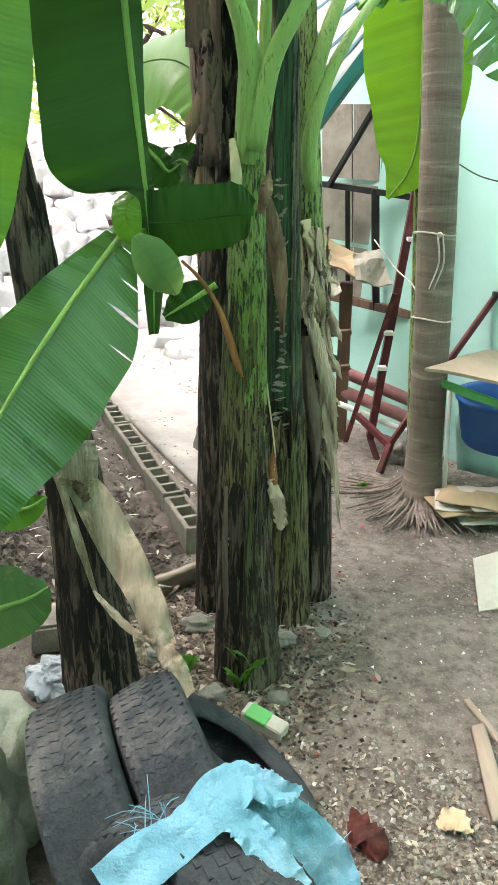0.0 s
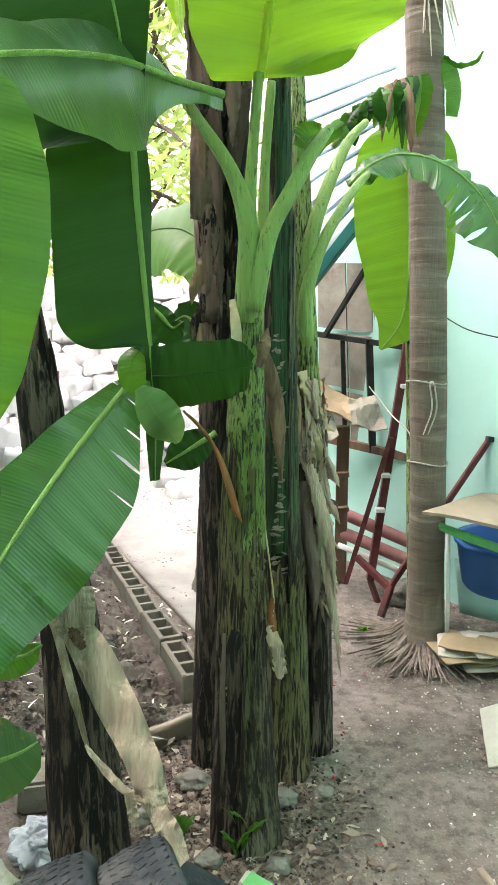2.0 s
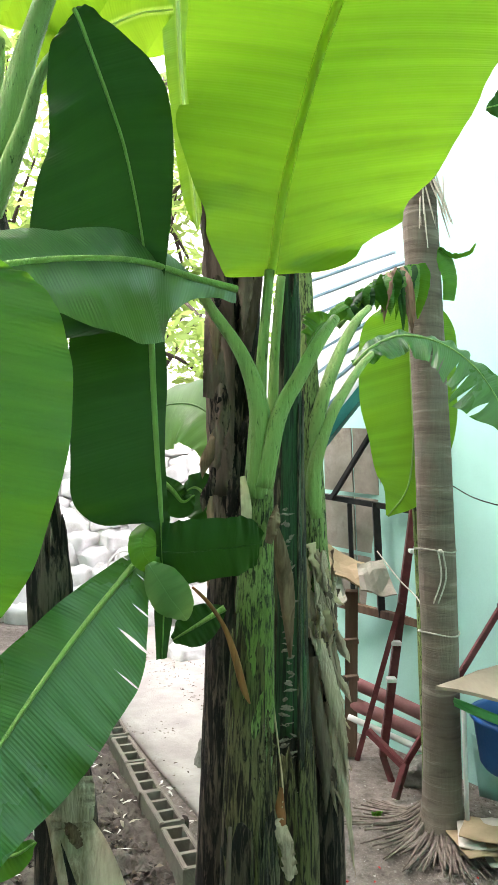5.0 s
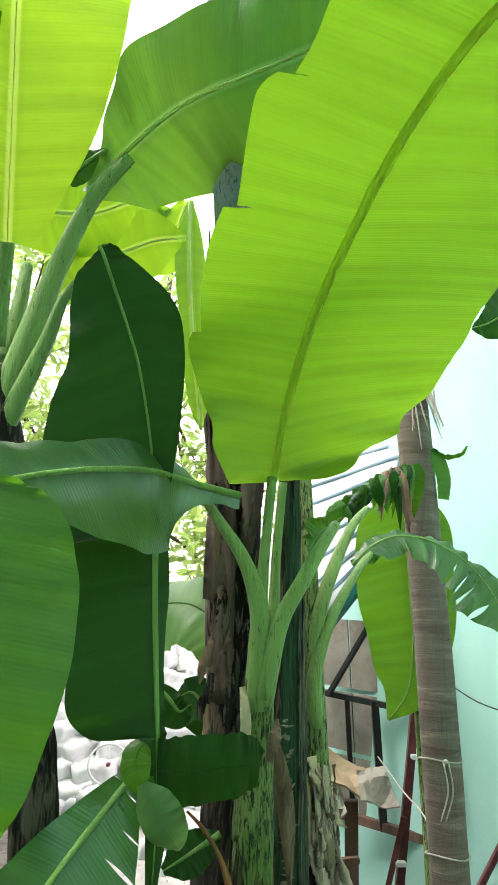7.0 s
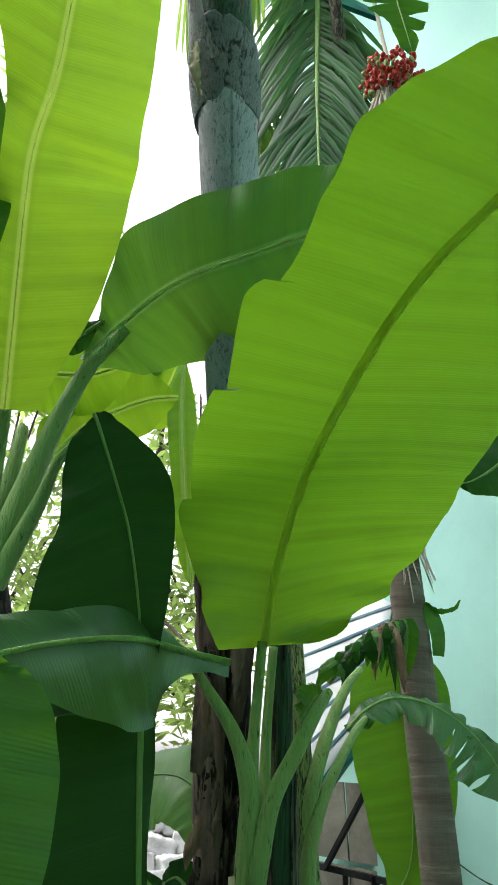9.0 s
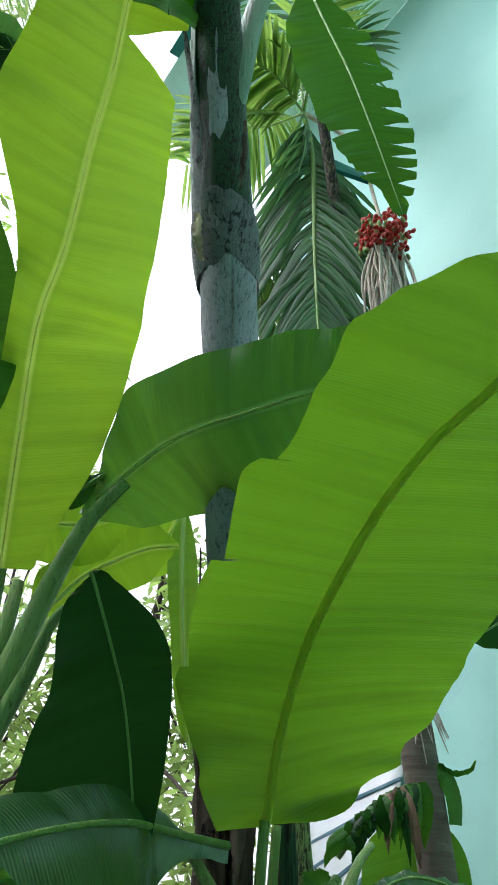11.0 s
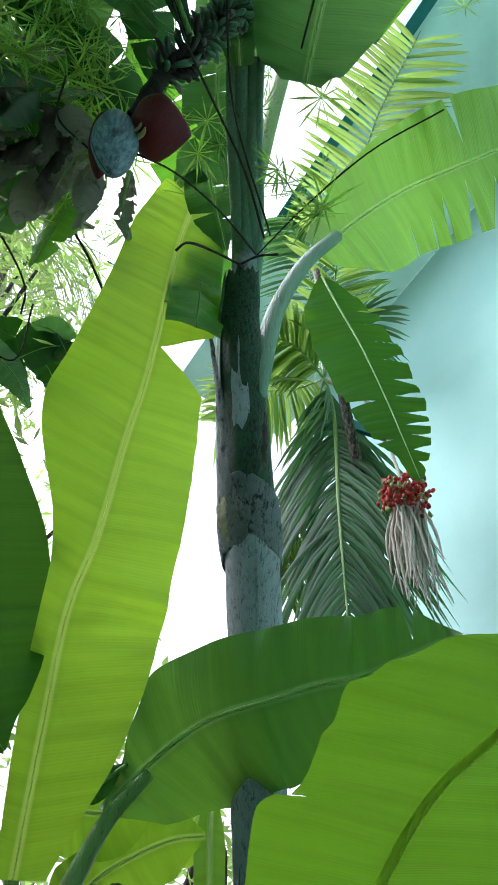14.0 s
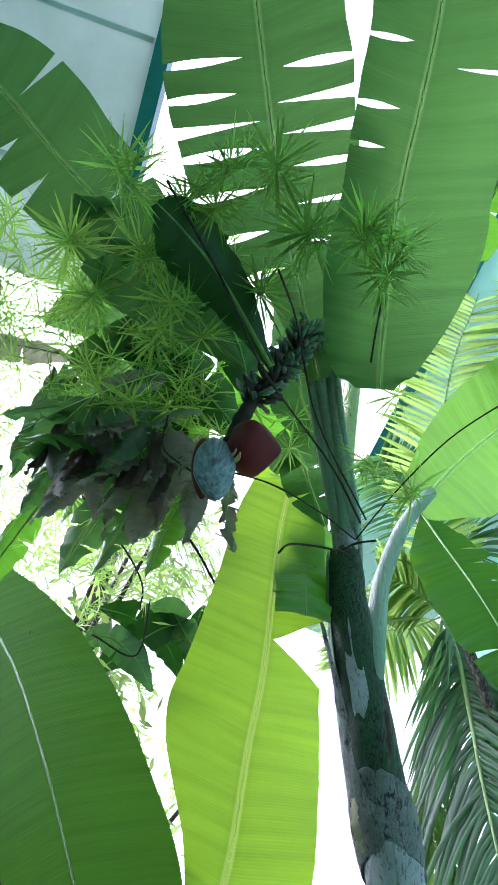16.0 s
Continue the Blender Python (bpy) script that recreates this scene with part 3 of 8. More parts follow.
FAR_END, NEAR_END, EAVE_Z, EAVE_OUT = -4.3, 9.0, 10.4, 1.65
wall_right = part("wall_right", slab([wall_point(FAR_END, -0.1, -0.1), wall_point(NEAR_END, -0.1, -0.1), wall_point(NEAR_END, -0.1, EAVE_Z), wall_point(FAR_END, -0.1, EAVE_Z)], 0.2), MINT, smooth=False)
tagged(wall_right, "tall mint-green painted house wall", "wall", kind="structure")
soffit = part("soffit_right", slab([wall_point(FAR_END - 1, 0.0, EAVE_Z + 0.03), wall_point(NEAR_END, 0.0, EAVE_Z + 0.03), wall_point(NEAR_END, EAVE_OUT, EAVE_Z + 0.03), wall_point(FAR_END - 1, EAVE_OUT, EAVE_Z + 0.03)], 0.05), MINT_SOFFIT_BRIGHT, smooth=False)
tagged(soffit, "pale mint eave soffit, made translucent to brighten it", "roof", kind="structure")
for k in range(4):
    strip_s = -1.0 + k * 2.2
    part("soffit_batten", slab([wall_point(strip_s, 0.02, EAVE_Z - 0.003), wall_point(strip_s + 0.05, 0.02, EAVE_Z - 0.003), wall_point(strip_s + 0.05, EAVE_OUT, EAVE_Z - 0.003), wall_point(strip_s, EAVE_OUT, EAVE_Z - 0.003)], 0.015), WHITE, soffit, "white joint batten", smooth=False)
gutter = part("gutter_right", slab([wall_point(FAR_END, EAVE_OUT + 0.07, EAVE_Z - 0.06), wall_point(NEAR_END, EAVE_OUT + 0.07, EAVE_Z - 0.06), wall_point(NEAR_END, EAVE_OUT + 0.07, EAVE_Z + 0.12), wall_point(FAR_END, EAVE_OUT + 0.07, EAVE_Z + 0.12)], 0.12), TEAL, smooth=False)
tagged(gutter, "teal painted metal roof gutter", "gutter", kind="structure")

# the other house, whose eave shows overhead
LEFT_N, LEFT_T = Vector((-0.86, -0.51, 0)), Vector((-0.51, 0.86, 0))
LEFT_BASE = Vector((-1.485, -0.638, 0))


def left_point(s, back, z):
    p = LEFT_BASE + LEFT_T * s + LEFT_N * back
    return (p.x, p.y, z)


wall_left = part("wall_left", slab([left_point(-4, 1.3, -0.1), left_point(1.2, 1.3, -0.1), left_point(1.2, 1.3, 8.3), left_point(-4, 1.3, 8.3)], 0.2), MINT, smooth=False)
tagged(wall_left, "mint-green wall of the neighbouring house", "wall", kind="structure")
soffit_left = part("soffit_left", slab([left_point(-4, 0, 8.33), left_point(1.2, 0, 8.33), left_point(1.2, 1.35, 8.33), left_point(-4, 1.35, 8.33)], 0.05), GREY_SOFFIT_BRIGHT, smooth=False)
tagged(soffit_left, "pale eave soffit overhead, made translucent to brighten it", "roof", kind="structure")
for k in range(3):
    part("sheet_seam", slab([left_point(-1.9 + k * 1.1, 0.02, 8.3), left_point(-1.86 + k * 1.1, 0.02, 8.3), left_point(-1.86 + k * 1.1, 1.3, 8.3), left_point(-1.9 + k * 1.1, 1.3, 8.3)], 0.012), WHITE, soffit_left, "pale joint strip", smooth=False)
gutter_left = part("gutter_left", slab([left_point(-4, -0.07, 8.24), left_point(1.2, -0.07, 8.24), left_point(1.2, -0.07, 8.42), left_point(-4, -0.07, 8.42)], 0.12), TEAL, smooth=False)
tagged(gutter_left, "teal gutter along the eave", "gutter", kind="structure")
# plain walls added out of sight to block low sky light and deepen shade
for name, label, corners in (("sky_block_behind", "added unseen wall that holds back sky light from behind", [(-4.0, -3.4, -0.1), (6.0, -3.4, -0.1), (6.0, -3.4, 7.5), (-4.0, -3.4, 7.5)]),
                             ("sky_block_left", "added unseen wall that holds back sky light from the left", [(-4.6, -3.5, -0.1), (-4.6, 9.0, -0.1), (-4.6, 9.0, 7.0), (-4.6, -3.5, 7.0)])):
    tagged(part(name, slab(corners, 0.15), MINT, smooth=False), label, "wall", kind="structure")

# ---- plants' stems ----
near_plant = thing("banana_plant", "young banana plant with a blotched green stem and broad leaves", "banana plant", (-0.009, 2.255, 0.035), "banana clump")
side_plant = thing("banana_plant", "slim banana plant with a pale stem and withered hanging sheaths", "banana plant", (0.259, 2.75, 0.056), "banana clump")
far_plant = thing("banana_plant", "banana stem with dark scaly leaf scars", "banana plant", (0.143, 2.585, 0.054), "banana clump")
tall_trunk_plant = thing("banana_plant", "tall fruiting banana plant with dry brown bark", "banana plant", (-0.128, 2.662, 0.039), "banana clump")
tall_plant = thing("banana_plant", "black-stemmed banana plant with tall green stalks", "banana plant", (-0.519, 2.167, 0.022), "banana clump")
palm_side_plant = thing("banana_plant", "small banana plant behind the palm with crumpled leaves", "banana plant", (0.908, 3.85, 0.229), "banana clump")
back_plant = thing("banana_plant", "banana plant further back with backlit leaves", "banana plant", (-0.172, 3.3, 0.155), "banana clump")
wall_plant = thing("banana_plant", "banana plant by the wall with one torn drooping leaf", "banana plant", (0.99, 4.0, 0), "banana clump")


def pseudostem(plant, points, radii, material, label="", seed=0, n=40):
    return part("pseudostem", tube(points, radii, n=n, sides=18, lumpy=0.1, seed=seed), material, plant, label)


def wrap(plant, points, radii, turn, span, material, proud=0.004, ragged=0.25, curl=0.0, label="", seed=0, name="leaf_sheath"):
    """A partial sheath round a stem, with ragged ends and a curling free margin."""
    n, m = 30, 16
    path = [Vector(p) for p in glide(points, n)]
    rad = [float(r[0]) for r in glide(radii, n)]
    bm = bmesh.new()
    uv = bm.loops.layers.uv.new("UVMap")
    rows = []
    for k in range(n + 1):
        row = []
        for j in range(m + 1):
            e = j / m
            top = 1 - min(0.75, ragged * 0.9 * abs(noise.noise(Vector((e * 3.7, seed * 2.3, 4.0))) + 0.35 * noise.noise(Vector((e * 14, seed, 9.0)))))
            s = k * top
            i = min(int(s), n - 1)
            spot = path[i].lerp(path[i + 1], s - i)
            w = radians(turn + span * (e - 0.5) * (1 - 0.35 * (k / n)))
            r = rad[k] + proud + curl * max(0.0, abs(e - 0.5) * 2 - 0.5) ** 2 * (0.5 + noise.noise(Vector((k * 0.3, seed, j))))
            r += 0.004 * noise.noise(Vector((k * 0.25, e * 5, seed)))
            lift = 0.02 * noise.noise(Vector((e * 6, seed * 2.0, 1.0))) if k == 0 else 0.0
            row.append(bm.verts.new(spot + Vector((math.sin(w) * r, -math.cos(w) * r, lift))))
        rows.append(row)
    for k, (r0, r1) in enumerate(zip(rows, rows[1:])):
        for j in range(m):
            if noise.noise(Vector((k * 0.35, j * 0.9, seed + 5))) > 0.72 and ragged > 0.6:
                continue
            bm.faces.new((r0[j], r0[j + 1], r1[j + 1], r1[j]))
    bmesh.ops.delete(bm, geom=[v for v in bm.verts if not v.link_faces], context="VERTS")
    got = bmesh.ops.solidify(bm, geom=bm.faces[:], thickness=0.0025)
    return part(name, bm, material, plant, label)


NEAR_PATH = [(-0.009, 2.255, 0.004), (-0.015, 2.288, 0.428), (-0.016, 2.31, 1.006), (-0.007, 2.31, 1.376), (0.003, 2.31, 1.744), (0.01, 2.31, 1.863)]
NEAR_R = [0.092, 0.08, 0.068, 0.057, 0.046, 0.036]
pseudostem(near_plant, NEAR_PATH, NEAR_R, STEM_GREEN, "green stem blotched with black", 1)
FAR_PATH = [(0.143, 2.585, 0.031), (0.11, 2.585, 0.913), (0.101, 2.563, 1.527), (0.099, 2.53, 2.086), (0.093, 2.508, 2.48), (0.092, 2.508, 2.662)]
FAR_R = [0.085, 0.074, 0.058, 0.042, 0.036, 0.03]
pseudostem(far_plant, FAR_PATH, FAR_R, STEM_DARK, "dark green stem with scar marks", 2)
SIDE_PATH = [(0.26, 2.75, 0.031), (0.247, 2.75, 0.857), (0.222, 2.75, 1.381), (0.205, 2.75, 1.714), (0.182, 2.805, 2.313), (0.171, 2.838, 2.587)]
SIDE_R = [0.075, 0.06, 0.05, 0.044, 0.03, 0.024]
pseudostem(side_plant, SIDE_PATH, SIDE_R, STEM_GREEN, "yellowish green stem", 3)
TALL_PATH = [(-0.128, 2.662, 0.015), (-0.111, 2.662, 1.102), (-0.094, 2.662, 1.716), (-0.081, 2.64, 2.282), (-0.089, 2.53, 2.738), (-0.095, 2.255, 3.275), (-0.133, 1.958, 4.087), (-0.187, 1.672, 4.734), (-0.208, 1.463, 5.12), (-0.182, 1.232, 5.487), (-0.177, 0.688, 5.518), (-0.162, 0.383, 5.562)]
TALL_R = [0.08, 0.055, 0.06, 0.085, 0.085, 0.088, 0.1, 0.098, 0.086, 0.07, 0.05, 0.03]
pseudostem(tall_trunk_plant, TALL_PATH[:5], TALL_R[:5], STEM_BROWN, "brown-black stem wrapped in dry bark", 4)
pseudostem(tall_trunk_plant, TALL_PATH[4:10], TALL_R[4:9] + [0.055], STEM_BLUE, "waxy blue-green upper stem with grey scars", 5)
for dx, dy, r in ((-0.035, 0.0, 0.036), (0.03, 0.02, 0.04), (0.0, -0.045, 0.034), (0.055, -0.03, 0.026)):
    # leaf stalks bundled above the fork of the twigs
    part("petiole", tube([Vector(p) + Vector((dx * f, dy * f, 0)) for p, f in zip(TALL_PATH[8:], (0.6, 1.0, 1.2, 1.4))], [r * 1.1, r, r * 0.8, r * 0.6], n=24, sides=12, groove=0.3), STEM_WAX, tall_trunk_plant, "pale green leaf stalk")
LEFT_PATH = [(-0.516, 2.167, -0.009), (-0.554, 2.167, 0.783), (-0.6, 2.167, 1.316), (-0.639, 2.167, 1.73), (-0.809, 2.178, 2.465), (-0.885, 2.178, 2.716)]
LEFT_R = [0.125, 0.082, 0.062, 0.06, 0.08, 0.07]
pseudostem(tall_plant, LEFT_PATH, LEFT_R, STEM_BROWN, "black decaying stem", 6)
pseudostem(palm_side_plant, [(0.913, 3.85, 0.162), (0.864, 3.85, 1.147), (0.766, 3.85, 2.706)], [0.05, 0.045, 0.03], STEM_GREEN, "", 7, 16)
pseudostem(back_plant, [(-0.172, 3.3, 0.155), (-0.154, 3.3, 2.285), (-0.388, 3.3, 3.691)], [0.05, 0.045, 0.03], STEM_BROWN, "", 8, 20)
pseudostem(wall_plant, [(0.99, 4.0, 0), (0.86, 3.88, 2.9), (0.62, 3.5, 5.2), (0.232, 2.53, 7.88)], [0.05, 0.05, 0.045, 0.03], STEM_DARK, "", 9, 20)

# ---- banana clump: the leaves and stalks of the near plant ----
petiole(near_plant, [(-0.011, 2.31, 1.727), (-0.004, 2.31, 1.946), (0.009, 2.31, 2.175), (0.029, 2.31, 2.434)], [0.035, 0.028, 0.018, 0.016], RIB_PALE)
petiole(near_plant, [(-0.004, 2.288, 1.728), (0.003, 2.277, 1.977), (-0.047, 2.266, 2.152), (-0.145, 2.255, 2.297), (-0.187, 2.255, 2.358)], [0.035, 0.033, 0.023, 0.017, 0.016], RIB_PALE)
petiole(near_plant, [(0.018, 2.266, 1.762), (0.059, 2.255, 1.975), (0.124, 2.255, 2.103), (0.183, 2.288, 2.211), (0.239, 2.365, 2.295)], [0.029, 0.026, 0.024, 0.021, 0.016], RIB_PALE)
petiole(near_plant, [(0.042, 2.376, 1.933), (0.049, 2.387, 2.187), (0.067, 2.387, 2.432)], [0.02, 0.016, 0.015], RIB_PALE)
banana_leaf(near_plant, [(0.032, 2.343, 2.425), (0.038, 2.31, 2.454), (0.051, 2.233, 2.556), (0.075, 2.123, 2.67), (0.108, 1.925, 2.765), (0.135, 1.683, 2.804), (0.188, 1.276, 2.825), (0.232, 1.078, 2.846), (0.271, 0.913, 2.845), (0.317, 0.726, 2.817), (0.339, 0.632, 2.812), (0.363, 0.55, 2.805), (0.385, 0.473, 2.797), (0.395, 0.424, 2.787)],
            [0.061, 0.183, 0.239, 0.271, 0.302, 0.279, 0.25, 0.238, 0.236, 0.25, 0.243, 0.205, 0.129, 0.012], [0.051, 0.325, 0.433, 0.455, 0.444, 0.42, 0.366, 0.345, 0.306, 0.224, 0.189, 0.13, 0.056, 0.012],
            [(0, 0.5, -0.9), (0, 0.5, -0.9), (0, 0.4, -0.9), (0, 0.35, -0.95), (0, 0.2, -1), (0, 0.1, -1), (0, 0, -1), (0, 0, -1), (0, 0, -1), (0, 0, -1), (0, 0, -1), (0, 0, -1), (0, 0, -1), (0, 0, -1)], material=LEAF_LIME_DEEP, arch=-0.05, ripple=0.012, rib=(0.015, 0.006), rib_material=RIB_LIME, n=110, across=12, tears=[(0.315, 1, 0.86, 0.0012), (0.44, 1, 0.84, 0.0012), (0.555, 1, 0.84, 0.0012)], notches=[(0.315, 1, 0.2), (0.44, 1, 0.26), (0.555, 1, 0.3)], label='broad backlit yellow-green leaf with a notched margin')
banana_leaf(near_plant, [(-0.072, 2.255, 2.362), (-0.197, 2.167, 2.376), (-0.329, 2.035, 2.388), (-0.474, 1.848, 2.348), (-0.618, 1.65, 2.276), (-0.702, 1.496, 2.188), (-0.763, 1.375, 2.066)],
            [0.044, 0.065, 0.235, 0.25, 0.085, 0.042, 0.01], [0.005, 0.02, 0.1, 0.125, 0.112, 0.054, 0.01],
            [(0.5, -0.84, 0.1), (0.4, -0.82, 0.25), (0.25, -0.82, 0.42), (0.2, -0.8, 0.48), (0.3, -0.76, 0.46), (0.4, -0.72, 0.44), (0.5, -0.7, 0.44)], material=LEAF_SHEEN, arch=0.16, fold=(0, 10), n=70, across=10, ripple=0.009, rib=(0.012, 0.006), label='glossy dark green leaf arching over')
banana_leaf(near_plant, [(-0.644, 1.507, 2.268), (-0.639, 1.502, 2.242), (-0.629, 1.491, 2.188), (-0.613, 1.474, 2.07), (-0.596, 1.463, 1.899), (-0.59, 1.463, 1.731), (-0.598, 1.474, 1.564), (-0.619, 1.496, 1.436)],
            [0.044, 0.132, 0.194, 0.229, 0.217, 0.174, 0.106, 0.005], [0.044, 0.055, 0.065, 0.075, 0.085, 0.095, 0.085, 0.005],
            [(0.305, -0.917, 0.258), (0.314, -0.916, 0.249), (0.333, -0.922, 0.197), (0.346, -0.93, 0.127), (0.354, -0.934, 0.055), (0.354, -0.935, -0.033), (0.336, -0.932, -0.137), (0.313, -0.926, -0.21)], material=LEAF, arch=0.1, label='bright green leaf hanging straight down')
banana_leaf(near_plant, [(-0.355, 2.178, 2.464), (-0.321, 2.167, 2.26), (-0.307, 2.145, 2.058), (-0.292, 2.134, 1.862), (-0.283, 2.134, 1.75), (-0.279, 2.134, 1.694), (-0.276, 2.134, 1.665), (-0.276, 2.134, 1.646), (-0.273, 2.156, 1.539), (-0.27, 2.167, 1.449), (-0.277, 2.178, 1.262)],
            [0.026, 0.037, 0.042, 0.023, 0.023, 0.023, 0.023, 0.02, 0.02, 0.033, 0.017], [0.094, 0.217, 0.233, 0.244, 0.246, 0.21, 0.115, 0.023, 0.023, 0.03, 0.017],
            [(0.3, -0.949, 0.1), (0.31, -0.944, 0.113), (0.322, -0.941, 0.102), (0.325, -0.944, 0.059), (0.327, -0.945, 0.027), (0.327, -0.945, 0.027), (0.326, -0.945, 0.019), (0.332, -0.931, -0.153), (0.331, -0.932, -0.146), (0.315, -0.946, -0.08), (0.309, -0.949, -0.067)], material=LEAF_DARKENED, arch=0.06, label='dark torn leaf hanging down along its midrib')
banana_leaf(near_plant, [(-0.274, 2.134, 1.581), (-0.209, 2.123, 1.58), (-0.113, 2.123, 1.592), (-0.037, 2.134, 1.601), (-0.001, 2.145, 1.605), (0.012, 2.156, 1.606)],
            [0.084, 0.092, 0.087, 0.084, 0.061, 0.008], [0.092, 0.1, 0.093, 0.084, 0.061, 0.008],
            [(-0.163, -0.966, -0.198), (-0.052, -0.976, -0.212), (0.087, -0.975, -0.206), (0.212, -0.959, -0.189), (0.421, -0.892, -0.166), (0.64, -0.753, -0.156)], material=LEAF_DARKENED, arch=0.15, label='dark leaf flap sticking out sideways', rib=(0.002, 0.001), rib_material=LEAF_DARKENED)
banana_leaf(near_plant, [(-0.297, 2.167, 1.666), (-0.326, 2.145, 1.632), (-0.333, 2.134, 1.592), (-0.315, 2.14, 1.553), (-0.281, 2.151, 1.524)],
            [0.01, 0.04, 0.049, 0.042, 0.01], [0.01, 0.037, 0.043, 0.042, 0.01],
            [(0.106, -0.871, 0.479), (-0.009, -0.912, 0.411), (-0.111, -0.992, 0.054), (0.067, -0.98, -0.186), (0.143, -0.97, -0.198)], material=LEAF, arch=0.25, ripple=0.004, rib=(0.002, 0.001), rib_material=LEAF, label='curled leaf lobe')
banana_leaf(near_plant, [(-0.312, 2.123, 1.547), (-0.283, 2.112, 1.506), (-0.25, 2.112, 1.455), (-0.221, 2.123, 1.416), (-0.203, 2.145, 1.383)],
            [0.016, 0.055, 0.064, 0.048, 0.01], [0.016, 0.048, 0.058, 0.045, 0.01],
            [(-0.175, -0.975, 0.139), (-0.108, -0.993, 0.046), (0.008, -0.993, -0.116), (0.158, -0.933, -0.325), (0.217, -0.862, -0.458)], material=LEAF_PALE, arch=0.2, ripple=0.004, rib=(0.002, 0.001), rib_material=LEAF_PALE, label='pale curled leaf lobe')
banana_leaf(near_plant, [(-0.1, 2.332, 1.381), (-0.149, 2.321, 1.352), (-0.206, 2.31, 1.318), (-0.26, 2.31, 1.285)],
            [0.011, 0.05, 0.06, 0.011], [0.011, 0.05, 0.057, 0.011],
            [(0.096, -0.974, 0.206), (0.084, -0.976, 0.199), (0.006, -0.988, 0.153), (-0.067, -0.992, 0.11)], material=LEAF_DARKENED, arch=0.05, label='small dark leaf flap')
petiole(near_plant, [(-0.189, 2.17, 1.474), (-0.144, 2.2, 1.423), (-0.098, 2.23, 1.347), (-0.066, 2.232, 1.263), (-0.039, 2.232, 1.167), (-0.019, 2.235, 1.117)], [0.004, 0.006, 0.007, 0.011, 0.011, 0.003], SHEATH_ORANGE, "orange-brown withered stalk")
banana_leaf(near_plant, [(-0.343, 2.222, 1.559), (-0.373, 2.178, 1.522), (-0.479, 2.068, 1.384), (-0.559, 1.958, 1.265), (-0.623, 1.87, 1.158), (-0.697, 1.76, 1.031), (-0.777, 1.65, 0.89), (-0.826, 1.595, 0.818)],
            [0.025, 0.073, 0.212, 0.226, 0.226, 0.174, 0.121, 0.007], [0.017, 0.046, 0.097, 0.128, 0.146, 0.14, 0.094, 0.007],
            [(0.475, -0.728, 0.494), (0.398, -0.819, 0.413), (0.391, -0.82, 0.418), (0.396, -0.801, 0.45), (0.388, -0.803, 0.453), (0.382, -0.81, 0.445), (0.366, -0.831, 0.42), (0.352, -0.845, 0.403)], material=LEAF_GLOSS, arch=0.1, ripple=0.016, n=90, across=10, tears=[(0.14, 1, 0.3, 0.004), (0.2, 1, 0.55, 0.003), (0.25, 1, 0.4, 0.006), (0.32, 1, 0.65, 0.004), (0.5, 1, 0.85, 0.003), (0.12, -1, 0.5, 0.004)], label='large green leaf with small tears along its margin')
banana_leaf(far_plant, [(-0.045, 2.695, 1.715), (-0.083, 2.695, 1.844), (-0.139, 2.717, 1.962), (-0.232, 2.772, 2.038), (-0.346, 2.838, 2.043), (-0.415, 2.882, 2.002)],
            [0.02, 0.096, 0.129, 0.159, 0.168, 0.017], [0.02, 0.08, 0.104, 0.15, 0.159, 0.017],
            [(-0.1, -0.8, 0.6), (-0.1, -0.8, 0.6), (-0.1, -0.8, 0.6), (-0.1, -0.8, 0.6), (-0.1, -0.8, 0.6), (-0.1, -0.8, 0.6)], material=LEAF_PALE, arch=0.3, ripple=0.01, n=60, rib=(0.006, 0.003), rib_material=LEAF_PALE, label='pale green leaf arching away')
banana_leaf(far_plant, [(-0.102, 2.75, 1.528), (-0.173, 2.75, 1.672), (-0.226, 2.772, 1.733), (-0.281, 2.805, 1.711)],
            [0.01, 0.093, 0.103, 0.01], [0.01, 0.062, 0.062, 0.01],
            [(0.069, -0.997, 0.034), (0.02, -0.993, 0.119), (-0.387, -0.9, 0.201), (-0.449, -0.874, -0.185)], material=LEAF_DARKENED, arch=0.04)
banana_leaf(near_plant, [(-0.34, 2.42, 1.794), (-0.278, 2.42, 1.741), (-0.243, 2.42, 1.705), (-0.206, 2.42, 1.727)],
            [0.009, 0.036, 0.027, 0.005], [0.009, 0.081, 0.054, 0.005],
            [(0.061, -0.996, 0.07), (0.064, -0.995, 0.07), (0.011, -0.998, 0.056), (0.009, -1, -0.015)], material=LEAF_DARKENED, arch=0.04)
petiole(side_plant, [(0.208, 2.75, 1.632), (0.199, 2.75, 1.875), (0.232, 2.75, 2.053), (0.295, 2.805, 2.226), (0.367, 2.882, 2.367), (0.436, 2.97, 2.445)], [0.035, 0.029, 0.027, 0.024, 0.018, 0.014], RIB_PALE)
petiole(side_plant, [(0.212, 2.728, 1.633), (0.203, 2.717, 1.795), (0.254, 2.75, 1.974), (0.322, 2.805, 2.098), (0.402, 2.915, 2.212), (0.471, 3.025, 2.28)], [0.031, 0.027, 0.023, 0.019, 0.016, 0.012], RIB_PALE)
